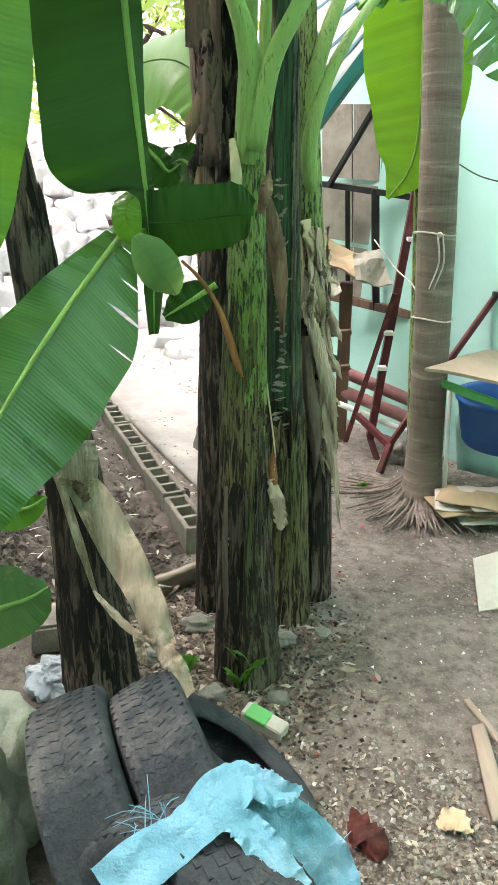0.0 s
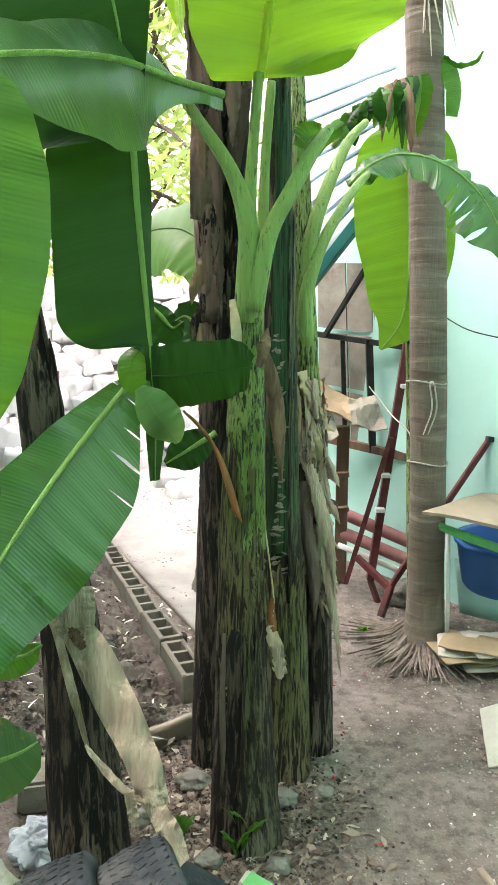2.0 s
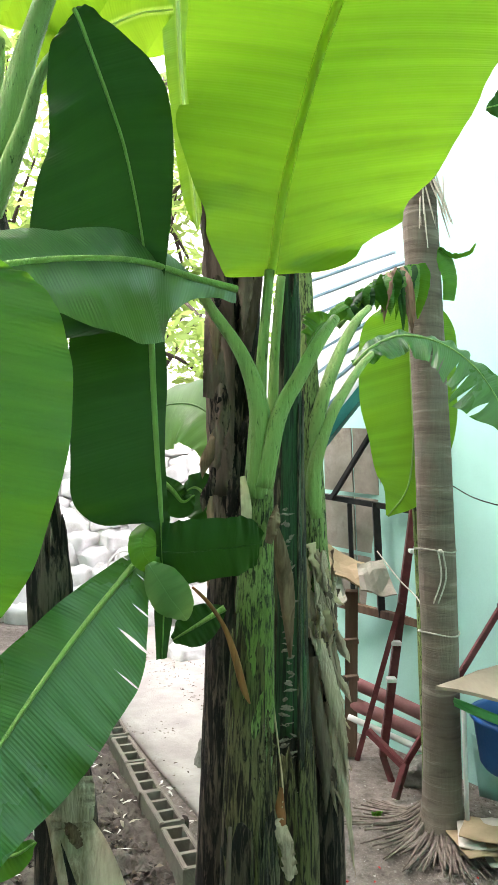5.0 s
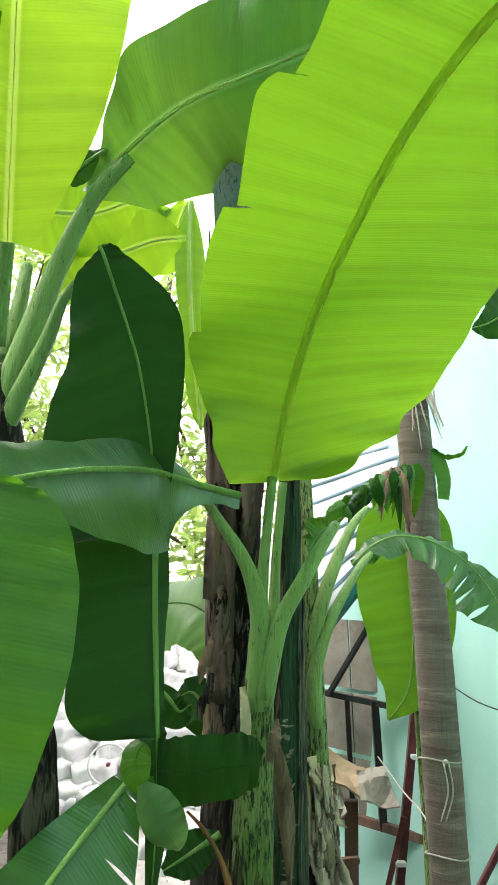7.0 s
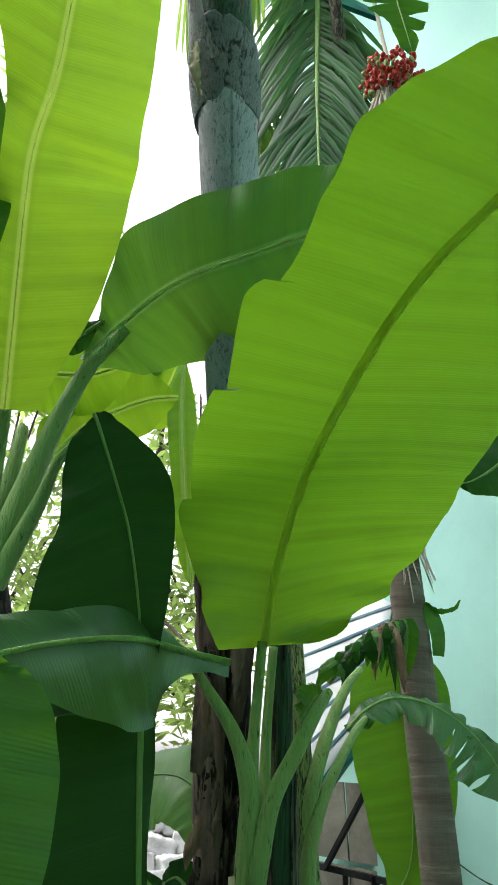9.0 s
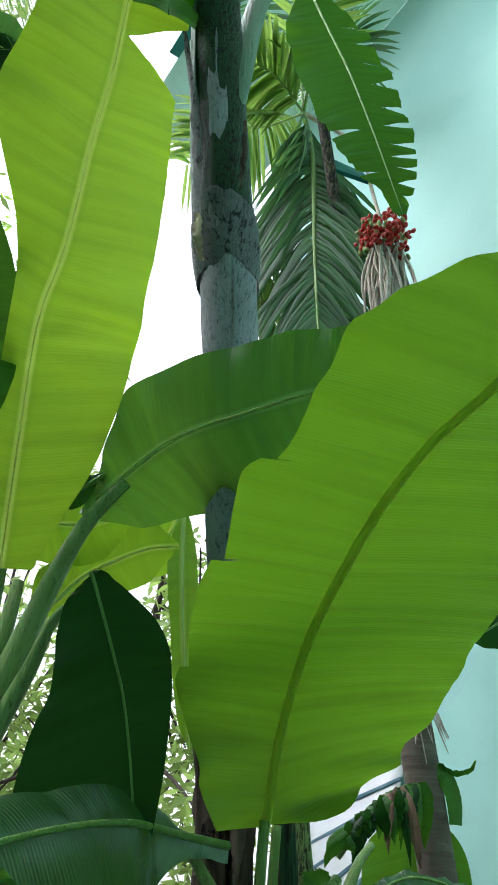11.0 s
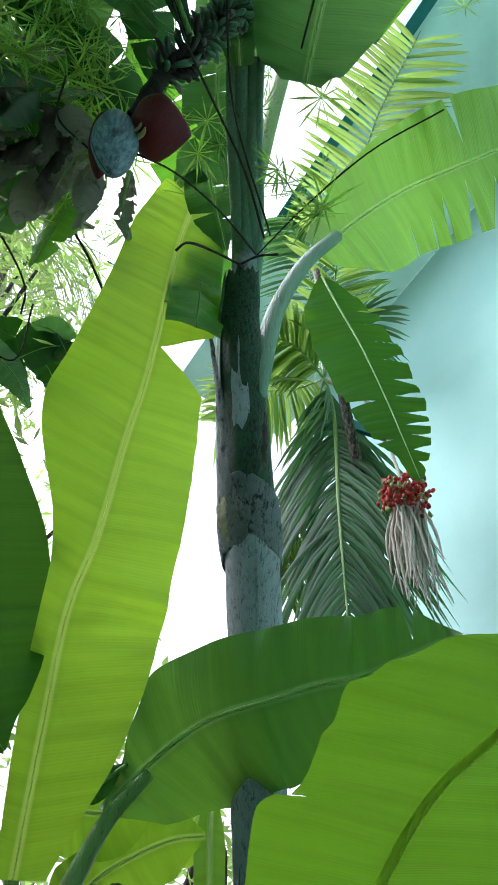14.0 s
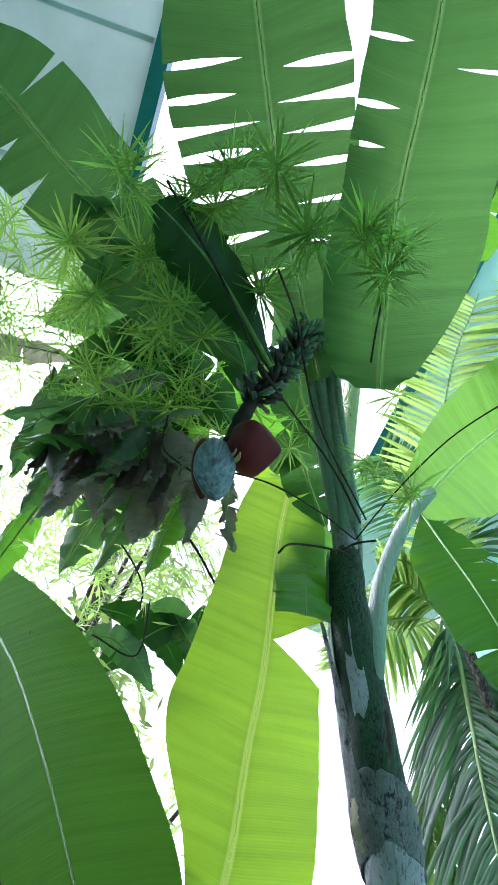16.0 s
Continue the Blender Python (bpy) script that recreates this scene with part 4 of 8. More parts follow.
banana_leaf(side_plant, [(0.376, 2.97, 2.219), (0.454, 3.014, 2.294), (0.572, 3.058, 2.348), (0.716, 3.08, 2.334), (0.843, 3.08, 2.266), (0.947, 3.08, 2.151), (1.062, 3.08, 1.945)],
            [0.013, 0.036, 0.039, 0.053, 0.059, 0.067, 0.016], [0.013, 0.075, 0.085, 0.12, 0.17, 0.19, 0.025],
            [(0, -0.7, 0.75), (0, -0.7, 0.75), (0, -0.7, 0.75), (0, -0.7, 0.75), (0, -0.7, 0.75), (0, -0.7, 0.75), (0, -0.7, 0.75)], material=LEAF_GLOSS, arch=0.25, ripple=0.02, n=80, rib=(0.007, 0.003), tears=[(0.36, -1, 0.5, 0.01), (0.5, -1, 0.4, 0.014), (0.58, -1, 0.5, 0.01), (0.66, -1, 0.3, 0.016), (0.74, -1, 0.3, 0.012), (0.8, -1, 0.3, 0.02), (0.88, -1, 0.3, 0.016), (0.7, 1, 0.3, 0.014)], label='torn grey-green leaf drooping over')
banana_leaf(palm_side_plant, [(0.761, 3.828, 2.701), (0.768, 3.817, 2.524), (0.779, 3.806, 2.204), (0.787, 3.795, 1.918), (0.757, 3.784, 1.692), (0.658, 3.773, 1.551)],
            [0.014, 0.211, 0.224, 0.194, 0.11, 0.005], [0.014, 0.239, 0.265, 0.216, 0.151, 0.011],
            [(-0.211, -0.976, 0.052), (-0.209, -0.977, 0.036), (-0.207, -0.978, 0.029), (-0.204, -0.978, 0.051), (-0.176, -0.977, 0.12), (-0.123, -0.979, 0.163)], material=LEAF_LIME_DEEP, arch=0.05, label='backlit lime leaf hanging behind the trunk', rib=(0.008, 0.003))
banana_leaf(near_plant, [(0.229, 2.42, 2.292), (0.204, 2.398, 2.285), (0.179, 2.376, 2.257), (0.151, 2.354, 2.208)],
            [0.009, 0.039, 0.049, 0.007], [0.009, 0.039, 0.049, 0.007],
            [(0.62, -0.53, -0.578), (0.742, -0.609, -0.28), (0.68, -0.731, -0.046), (0.648, -0.761, -0.03)], material=LEAF, arch=0.4, ripple=0.02, rib=(0.005, 0.002))
petiole(tall_plant, [(-0.83, 2.178, 2.535), (-0.774, 2.178, 2.756), (-0.693, 2.178, 3.048), (-0.593, 2.167, 3.308), (-0.469, 2.145, 3.466)], [0.048, 0.045, 0.035, 0.028, 0.022], RIB_PALE)
petiole(tall_plant, [(-0.81, 2.156, 2.494), (-0.746, 2.145, 2.654), (-0.677, 2.123, 2.813), (-0.62, 2.09, 2.95), (-0.497, 2.046, 3.045)], [0.036, 0.031, 0.024, 0.016, 0.013], RIB_PALE)
petiole(tall_plant, [(-0.878, 2.255, 2.833), (-0.856, 2.178, 3.168), (-0.855, 2.09, 3.469), (-0.859, 2.035, 3.938)], [0.028, 0.024, 0.021, 0.018], RIB_PALE)
petiole(tall_plant, [(-0.863, 2.31, 2.801), (-0.844, 2.332, 3.014), (-0.844, 2.365, 3.178)], [0.032, 0.027, 0.021], RIB_PALE)
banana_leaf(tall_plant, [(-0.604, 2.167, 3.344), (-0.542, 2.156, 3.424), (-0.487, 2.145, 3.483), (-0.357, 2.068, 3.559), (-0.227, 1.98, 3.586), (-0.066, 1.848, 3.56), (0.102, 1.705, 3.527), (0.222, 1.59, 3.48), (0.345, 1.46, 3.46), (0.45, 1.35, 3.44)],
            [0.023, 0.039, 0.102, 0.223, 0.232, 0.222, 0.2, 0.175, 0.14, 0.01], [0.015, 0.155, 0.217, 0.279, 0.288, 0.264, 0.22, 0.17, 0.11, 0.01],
            [(0.245, -0.915, -0.319), (0.233, -0.911, -0.341), (0.009, -0.833, -0.554), (-0.205, -0.73, -0.653), (-0.464, -0.614, -0.639), (-0.59, -0.562, -0.579), (-0.634, -0.559, -0.535), (-0.638, -0.59, -0.495), (-0.609, -0.618, -0.497), (-0.609, -0.618, -0.497)], material=LEAF_HALF_LIT, arch=0.12, n=80, across=10, ripple=0.03, tears=[(0.9, 1, 0.3, 0.02), (0.95, -1, 0.3, 0.02)], label='arching leaf with a folded-over half', rib=(0.008, 0.004))
banana_leaf(tall_plant, [(-0.549, 2.156, 3.5), (-0.611, 2.145, 3.444), (-0.661, 2.134, 3.39), (-0.687, 2.134, 3.367)],
            [0.008, 0.048, 0.042, 0.006], [0.008, 0.042, 0.045, 0.006],
            [(0.448, -0.83, -0.332), (0.464, -0.831, -0.306), (0.441, -0.84, -0.316), (0.354, -0.846, -0.398)], material=LEAF_DARKENED, arch=0.4)
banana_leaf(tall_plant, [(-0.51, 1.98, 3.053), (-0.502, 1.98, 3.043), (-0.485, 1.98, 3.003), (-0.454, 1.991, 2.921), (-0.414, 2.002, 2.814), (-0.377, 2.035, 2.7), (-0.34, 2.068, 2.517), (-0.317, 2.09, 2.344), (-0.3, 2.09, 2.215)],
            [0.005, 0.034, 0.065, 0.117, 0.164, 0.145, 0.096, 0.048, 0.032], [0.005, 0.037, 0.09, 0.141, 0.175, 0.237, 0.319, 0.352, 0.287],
            [(-0.139, -0.983, -0.118), (-0.038, -0.999, -0.019), (0.042, -0.996, -0.073), (0.056, -0.994, -0.094), (0.09, -0.982, -0.164), (0.117, -0.975, -0.188), (0.12, -0.984, -0.132), (0.116, -0.992, -0.057), (0.11, -0.994, 0.014)], material=LEAF_DARKENED, arch=0.12, fold=(20, 0), rib=(0.007, 0.003), label='wide dark leaf hanging with folded halves')
banana_leaf(tall_plant, [(-0.792, 2.002, 3.071), (-0.756, 1.815, 3.436), (-0.718, 1.65, 3.761), (-0.649, 1.551, 3.996), (-0.599, 1.441, 4.381), (-0.552, 1.364, 4.713), (-0.52, 1.254, 5.265), (-0.504, 1.21, 5.577), (-0.482, 1.183, 5.807), (-0.462, 1.155, 5.99), (-0.451, 1.144, 6.068)],
            [0.048, 0.078, 0.092, 0.151, 0.316, 0.317, 0.253, 0.235, 0.21, 0.17, 0.05], [0.097, 0.278, 0.342, 0.307, 0.295, 0.244, 0.253, 0.24, 0.215, 0.17, 0.05],
            [(0.461, -0.771, -0.439), (0.461, -0.77, -0.442), (0.47, -0.76, -0.448), (0.49, -0.793, -0.361), (0.497, -0.821, -0.281), (0.484, -0.846, -0.222), (0.471, -0.864, -0.18), (0.509, -0.848, -0.148), (0.54, -0.825, -0.164), (0.55, -0.815, -0.185), (0.584, -0.787, -0.197)], material=LEAF_LIME, arch=0.1, ripple=0.02, n=110, across=10, rib=(0.0014, 0.0008), rib_material=RIB_SOFT, tears=[(0.53, -1, 0.12, 0.05)], label='long translucent yellow-green leaf standing upright')
banana_leaf(tall_plant, [(-0.534, 1.32, 6.524), (-0.393, 1.32, 5.808), (-0.39, 1.32, 5.302), (-0.378, 1.32, 4.978)], [0.02, 0.13, 0.15, 0.11], [0.02, 0.14, 0.16, 0.13], [(0.5, -0.83, -0.2)] * 4, material=LEAF, arch=0.2, ripple=0.03, rib=(0.006, 0.003), label='folded leaf tip lying over the tall leaf')
banana_leaf(tall_plant, [(-3.868, 1.65, 7.231), (-2.85, 1.65, 6.297), (-2.113, 1.65, 5.435), (-1.636, 1.65, 4.707), (-1.277, 1.65, 4.083), (-1.039, 1.65, 3.624), (-0.892, 1.65, 3.382), (-0.787, 1.65, 3.273)],
            [0.021, 0.244, 0.37, 0.405, 0.387, 0.29, 0.153, 0.006], [0.021, 0.244, 0.313, 0.283, 0.232, 0.161, 0.084, 0.006],
            [(-0.264, -0.921, -0.287), (-0.211, -0.956, -0.206), (-0.059, -0.997, -0.045), (0.067, -0.997, 0.041), (0.119, -0.991, 0.066), (0.126, -0.99, 0.069), (0.051, -0.998, 0.037), (-0.022, -1, -0.022)], material=LEAF_MATT, arch=0.1, label='dark green leaf standing close by')
banana_leaf(back_plant, [(-0.761, 3.245, 4.028), (-0.57, 3.245, 3.806), (-0.455, 3.245, 3.778), (-0.377, 3.19, 3.943)],
            [0.058, 0.141, 0.154, 0.028], [0.058, 0.169, 0.14, 0.028],
            [(-0.165, -0.976, -0.142), (-0.186, -0.956, -0.227), (0.085, -0.877, -0.473), (0.148, -0.915, -0.376)], material=LEAF_LIME, arch=0.1)
banana_leaf(back_plant, [(-0.35, 3.058, 3.867), (-0.342, 3.047, 3.619), (-0.312, 3.036, 3.249), (-0.268, 3.025, 2.912), (-0.253, 3.025, 2.767)],
            [0.014, 0.066, 0.065, 0.038, 0.005], [0.014, 0.066, 0.055, 0.048, 0.005],
            [(0.081, -0.996, 0.047), (0.063, -0.997, 0.039), (0.042, -0.998, 0.035), (0.035, -0.999, 0.027), (0.043, -0.999, 0.004)], material=LEAF_LIME, arch=0.1)
banana_leaf(back_plant, [(-1.091, 2.75, 3.611), (-0.917, 2.75, 3.612), (-0.708, 2.695, 3.58), (-0.53, 2.64, 3.612)],
            [0.19, 0.209, 0.202, 0.036], [0.114, 0.171, 0.165, 0.036],
            [(0.005, -0.85, -0.526), (-0.162, -0.839, -0.52), (-0.225, -0.792, -0.568), (-0.131, -0.78, -0.612)], material=LEAF_LIME, arch=0.1)
banana_leaf(back_plant, [(-0.937, 2.86, 3.219), (-0.828, 2.86, 3.312), (-0.72, 2.86, 3.428), (-0.499, 2.86, 3.545), (-0.342, 2.86, 3.57)],
            [0.008, 0.141, 0.12, 0.139, 0.016], [0.008, 0.06, 0.12, 0.139, 0.016],
            [(0.314, -0.875, -0.368), (0.332, -0.878, -0.345), (0.287, -0.868, -0.404), (0.179, -0.861, -0.476), (0.079, -0.862, -0.501)], material=LEAF_LIME, arch=0.1)
petiole(tall_trunk_plant, [(-0.185, 1.76, 4.476), (-0.152, 1.65, 4.706), (-0.113, 1.54, 4.963), (-0.086, 1.507, 5.188), (-0.037, 1.496, 5.479), (0.097, 1.507, 5.929), (0.279, 1.518, 6.282)], [0.02, 0.036, 0.046, 0.046, 0.043, 0.041, 0.04], STEM_WAX)
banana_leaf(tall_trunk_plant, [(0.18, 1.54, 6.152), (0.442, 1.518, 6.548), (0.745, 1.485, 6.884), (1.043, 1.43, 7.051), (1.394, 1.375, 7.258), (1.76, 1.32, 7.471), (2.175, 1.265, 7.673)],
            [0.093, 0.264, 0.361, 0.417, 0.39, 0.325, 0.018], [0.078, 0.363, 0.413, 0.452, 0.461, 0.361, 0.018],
            [(0.574, -0.703, -0.42), (0.567, -0.664, -0.487), (0.476, -0.573, -0.667), (0.363, -0.511, -0.78), (0.376, -0.506, -0.776), (0.357, -0.482, -0.8), (0.338, -0.464, -0.819)], material=LEAF_HALF_LIT, arch=0.12, ripple=0.03, n=90, across=10, rib=(0.008, 0.004), tears=[(0.3, -1, 0.5, 0.006), (0.38, -1, 0.5, 0.006), (0.44, -1, 0.3, 0.012), (0.53, -1, 0.25, 0.03), (0.62, -1, 0.3, 0.04), (0.56, 1, 0.3, 0.02), (0.75, 1, 0.4, 0.03), (0.8, -1, 0.3, 0.05)], label='wide torn leaf reaching out to the wall')
petiole(tall_trunk_plant, [(-0.184, 1.155, 5.517), (-0.131, 1.045, 6.177), (-0.025, 0.825, 6.873), (0.144, 0.55, 7.72)], [0.043, 0.044, 0.046, 0.037], RIB_PALE)
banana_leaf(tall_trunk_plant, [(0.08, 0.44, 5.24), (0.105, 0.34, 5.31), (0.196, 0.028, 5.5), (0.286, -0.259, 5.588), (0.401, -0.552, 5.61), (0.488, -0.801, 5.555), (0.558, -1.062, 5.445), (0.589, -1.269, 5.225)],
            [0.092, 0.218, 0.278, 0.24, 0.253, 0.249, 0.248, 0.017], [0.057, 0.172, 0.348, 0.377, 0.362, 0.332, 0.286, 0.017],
            [(0.092, -0.52, -0.849), (0.073, -0.515, -0.854), (0.037, -0.403, -0.914), (-0.021, -0.194, -0.981), (-0.101, 0.023, -0.995), (-0.176, 0.254, -0.951), (-0.234, 0.525, -0.818), (-0.252, 0.686, -0.683)], material=LEAF_SHADED, arch=0.14, ripple=0.03, n=90, across=10, rib=(0.006, 0.003), tears=[(0.5, 1, 0.4, 0.008), (0.57, 1, 0.3, 0.012), (0.66, -1, 0.3, 0.008), (0.7, 1, 0.3, 0.012)], label='broad leaf overhead with slits')
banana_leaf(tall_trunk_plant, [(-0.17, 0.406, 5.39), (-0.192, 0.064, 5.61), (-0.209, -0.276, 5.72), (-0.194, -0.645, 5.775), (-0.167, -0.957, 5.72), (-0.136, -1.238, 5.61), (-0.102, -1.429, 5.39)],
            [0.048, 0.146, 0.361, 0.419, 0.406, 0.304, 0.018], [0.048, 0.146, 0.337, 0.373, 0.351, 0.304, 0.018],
            [(0.068, -0.543, -0.837), (0.073, -0.438, -0.896), (0.087, -0.226, -0.97), (0.083, 0.005, -0.997), (0.06, 0.273, -0.96), (0.024, 0.575, -0.818), (-0.005, 0.755, -0.656)], material=LEAF_SHADED, arch=0.1, ripple=0.035, n=110, across=10, rib=(0.006, 0.003), tears=[(0.22, 1, 0.2, 0.012), (0.26, -1, 0.2, 0.01), (0.3, 1, 0.2, 0.012), (0.34, -1, 0.2, 0.01), (0.38, 1, 0.1, 0.014), (0.41, -1, 0.2, 0.012), (0.45, 1, 0.1, 0.016), (0.47, -1, 0.15, 0.02), (0.5, 1, 0.1, 0.02), (0.53, -1, 0.1, 0.022), (0.56, 1, 0.3, 0.015), (0.6, -1, 0.2, 0.018), (0.63, 1, 0.2, 0.014)], label='overhead leaf split into many strips')
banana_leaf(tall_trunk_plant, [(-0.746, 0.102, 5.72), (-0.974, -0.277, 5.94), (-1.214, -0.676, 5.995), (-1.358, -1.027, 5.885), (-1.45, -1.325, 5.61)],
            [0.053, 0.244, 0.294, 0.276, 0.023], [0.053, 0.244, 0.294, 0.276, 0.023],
            [(0.062, -0.529, -0.847), (0.118, -0.393, -0.912), (0.288, -0.077, -0.955), (0.463, 0.322, -0.826), (0.53, 0.481, -0.698)], material=LEAF_SHADED, arch=0.15, rib=(0.012, 0.004), tears=[(0.35, -1, 0.2, 0.04), (0.5, 1, 0.3, 0.03), (0.62, 1, 0.3, 0.04), (0.7, -1, 0.2, 0.02)], label='torn overhead leaf')
banana_leaf(tall_trunk_plant, [(0.404, 0.485, 6.05), (0.544, 0.246, 6.16), (0.769, -0.084, 6.27), (0.937, -0.435, 6.27), (1.04, -0.753, 6.16)],
            [0.011, 0.056, 0.11, 0.118, 0.012], [0.011, 0.084, 0.165, 0.157, 0.012],
            [(0.005, -0.415, -0.91), (-0.011, -0.367, -0.93), (-0.107, -0.219, -0.97), (-0.244, 0.06, -0.968), (-0.298, 0.225, -0.928)], material=LEAF, arch=0.15, tears=[(0.3, -1, 0.2, 0.04), (0.45, -1, 0.2, 0.05), (0.6, -1, 0.2, 0.04)])
banana_leaf(tall_trunk_plant, [(-0.329, 0.246, 5.17), (-0.449, -0.11, 5.225), (-0.543, -0.335, 5.17), (-0.592, -0.465, 5.06)],
            [0.012, 0.106, 0.124, 0.017], [0.012, 0.13, 0.135, 0.017],
            [(0.54, -0.303, -0.786), (0.572, -0.211, -0.793), (0.699, 0.05, -0.713), (0.782, 0.204, -0.588)], material=LEAF_DARKENED, arch=0.4)
banana_leaf(tall_trunk_plant, [(-0.46, 0.261, 5.28), (-0.673, 0.047, 5.39), (-0.85, -0.148, 5.335), (-0.963, -0.296, 5.17)],
            [0.012, 0.093, 0.112, 0.017], [0.012, 0.139, 0.134, 0.017],
            [(-0.006, -0.453, -0.891), (0.151, -0.272, -0.95), (0.514, 0.11, -0.851), (0.67, 0.261, -0.694)], material=LEAF_OLD, arch=0.2, tears=[(0.3, -1, 0.1, 0.04), (0.45, -1, 0.1, 0.05), (0.6, -1, 0.1, 0.06), (0.75, -1, 0.1, 0.05)])
banana_leaf(tall_trunk_plant, [(-0.879, 0.825, 6.013), (-0.92, 0.825, 5.757), (-0.957, 0.825, 5.528), (-0.938, 0.825, 5.017)],
            [0.017, 0.073, 0.086, 0.008], [0.017, 0.073, 0.086, 0.008],
            [(0.968, -0.199, -0.155), (0.968, -0.199, -0.155), (0.936, -0.35, -0.024), (0.9, -0.434, 0.032)], material=LEAF_DEAD, arch=0.5, ripple=0.03, tears=[(0.5, 1, 0.1, 0.06), (0.7, -1, 0.1, 0.06)])
banana_leaf(tall_trunk_plant, [(-1.192, 0.825, 6.574), (-1.286, 0.825, 6.318), (-1.371, 0.825, 6.086), (-1.519, 0.825, 5.679)],
            [0.019, 0.133, 0.158, 0.01], [0.019, 0.133, 0.158, 0.01],
            [(0.511, -0.839, -0.187), (0.511, -0.839, -0.187), (0.511, -0.839, -0.187), (0.511, -0.839, -0.187)], material=LEAF_DEAD, arch=0.5, ripple=0.03, tears=[(0.5, 1, 0.1, 0.06), (0.7, -1, 0.1, 0.06)])
banana_leaf(tall_trunk_plant, [(-1.254, 0.825, 6.132), (-1.375, 0.825, 6.046), (-1.493, 0.825, 5.963), (-1.596, 0.825, 5.567)],
            [0.018, 0.113, 0.138, 0.009], [0.018, 0.113, 0.138, 0.009],
            [(0.568, 0.186, -0.802), (0.568, 0.186, -0.802), (0.904, 0.093, -0.417), (0.968, 0.016, -0.252)], material=LEAF_DEAD, arch=0.5, ripple=0.03, tears=[(0.5, 1, 0.1, 0.06), (0.7, -1, 0.1, 0.06)])
banana_leaf(tall_trunk_plant, [(-0.669, 0.825, 5.451), (-0.648, 0.825, 5.238), (-0.63, 0.825, 5.048), (-0.561, 0.825, 4.756)],
            [0.015, 0.036, 0.043, 0.007], [0.015, 0.036, 0.043, 0.007],
            [(-0.199, -0.98, -0.019), (-0.199, -0.98, -0.019), (-0.352, -0.934, -0.064), (-0.445, -0.889, -0.105)], material=LEAF_DEAD, arch=0.5, ripple=0.03, tears=[(0.5, 1, 0.1, 0.06), (0.7, -1, 0.1, 0.06)])
banana_leaf(tall_trunk_plant, [(-0.961, 0.825, 5.958), (-0.875, 0.825, 5.605), (-0.802, 0.825, 5.305), (-0.765, 0.825, 4.885)],
            [0.017, 0.055, 0.064, 0.008], [0.017, 0.055, 0.064, 0.008],
            [(0.576, -0.806, 0.14), (0.576, -0.806, 0.14), (0.727, -0.677, 0.111), (0.813, -0.578, 0.07)], material=LEAF_DEAD, arch=0.5, ripple=0.03, tears=[(0.5, 1, 0.1, 0.06), (0.7, -1, 0.1, 0.06)])
banana_leaf(tall_trunk_plant, [(-1.12, 0.825, 5.853), (-1.047, 0.825, 5.586), (-0.983, 0.825, 5.35), (-0.946, 0.825, 5.094)],
            [0.017, 0.04, 0.047, 0.008], [0.017, 0.04, 0.047, 0.008],
            [(-0.338, -0.937, -0.092), (-0.338, -0.937, -0.092), (-0.212, -0.976, -0.044), (-0.097, -0.995, -0.014)], material=LEAF_DEAD, arch=0.5, ripple=0.03, tears=[(0.5, 1, 0.1, 0.06), (0.7, -1, 0.1, 0.06)])
banana_leaf(tall_trunk_plant, [(-1.335, 0.825, 6.075), (-1.285, 0.825, 5.79), (-1.241, 0.825, 5.539), (-1.186, 0.825, 5.021)],
            [0.017, 0.036, 0.043, 0.008], [0.017, 0.036, 0.043, 0.008],
            [(0.84, -0.521, 0.149), (0.84, -0.521, 0.149), (0.887, -0.447, 0.115), (0.906, -0.413, 0.096)], material=LEAF_DEAD, arch=0.5, ripple=0.03, tears=[(0.5, 1, 0.1, 0.06), (0.7, -1, 0.1, 0.06)])
banana_leaf(wall_plant, [(0.274, 2.53, 7.78), (0.383, 2.53, 7.275), (0.506, 2.508, 6.685), (0.609, 2.475, 6.016), (0.659, 2.442, 5.59), (0.703, 2.42, 5.231)],
            [0.026, 0.217, 0.265, 0.237, 0.164, 0.017], [0.026, 0.265, 0.309, 0.237, 0.164, 0.017],
            [(0.059, -0.998, 0.013), (0.047, -0.998, 0.03), (0.067, -0.996, 0.055), (0.106, -0.992, 0.075), (0.123, -0.989, 0.084), (0.124, -0.989, 0.076)], material=LEAF_MATT, arch=0.1, n=90, ripple=0.03, tears=[(0.22, 1, 0.5, 0.012), (0.3, 1, 0.4, 0.02), (0.38, 1, 0.5, 0.014), (0.45, 1, 0.4, 0.024), (0.52, 1, 0.45, 0.02), (0.58, 1, 0.3, 0.026), (0.65, 1, 0.4, 0.02), (0.71, 1, 0.3, 0.026), (0.77, 1, 0.35, 0.02), (0.84, 1, 0.3, 0.03), (0.91, 1, 0.4, 0.03), (0.6, -1, 0.3, 0.02), (0.8, -1, 0.4, 0.02)], label='dark torn leaf hanging in strips')
banana_leaf(palm_side_plant, [(1.379, 2.86, 3.664), (1.198, 2.86, 3.436), (1.034, 2.86, 3.286), (0.931, 2.86, 3.218), (0.862, 2.86, 3.196)],
            [0.012, 0.118, 0.129, 0.071, 0.007], [0.012, 0.107, 0.117, 0.059, 0.007],
            [(-0.027, -0.999, 0.022), (0.006, -1, -0.005), (0.06, -0.996, -0.073), (0.09, -0.981, -0.173), (0.082, -0.964, -0.252)], material=LEAF_DARKENED, arch=0.15)
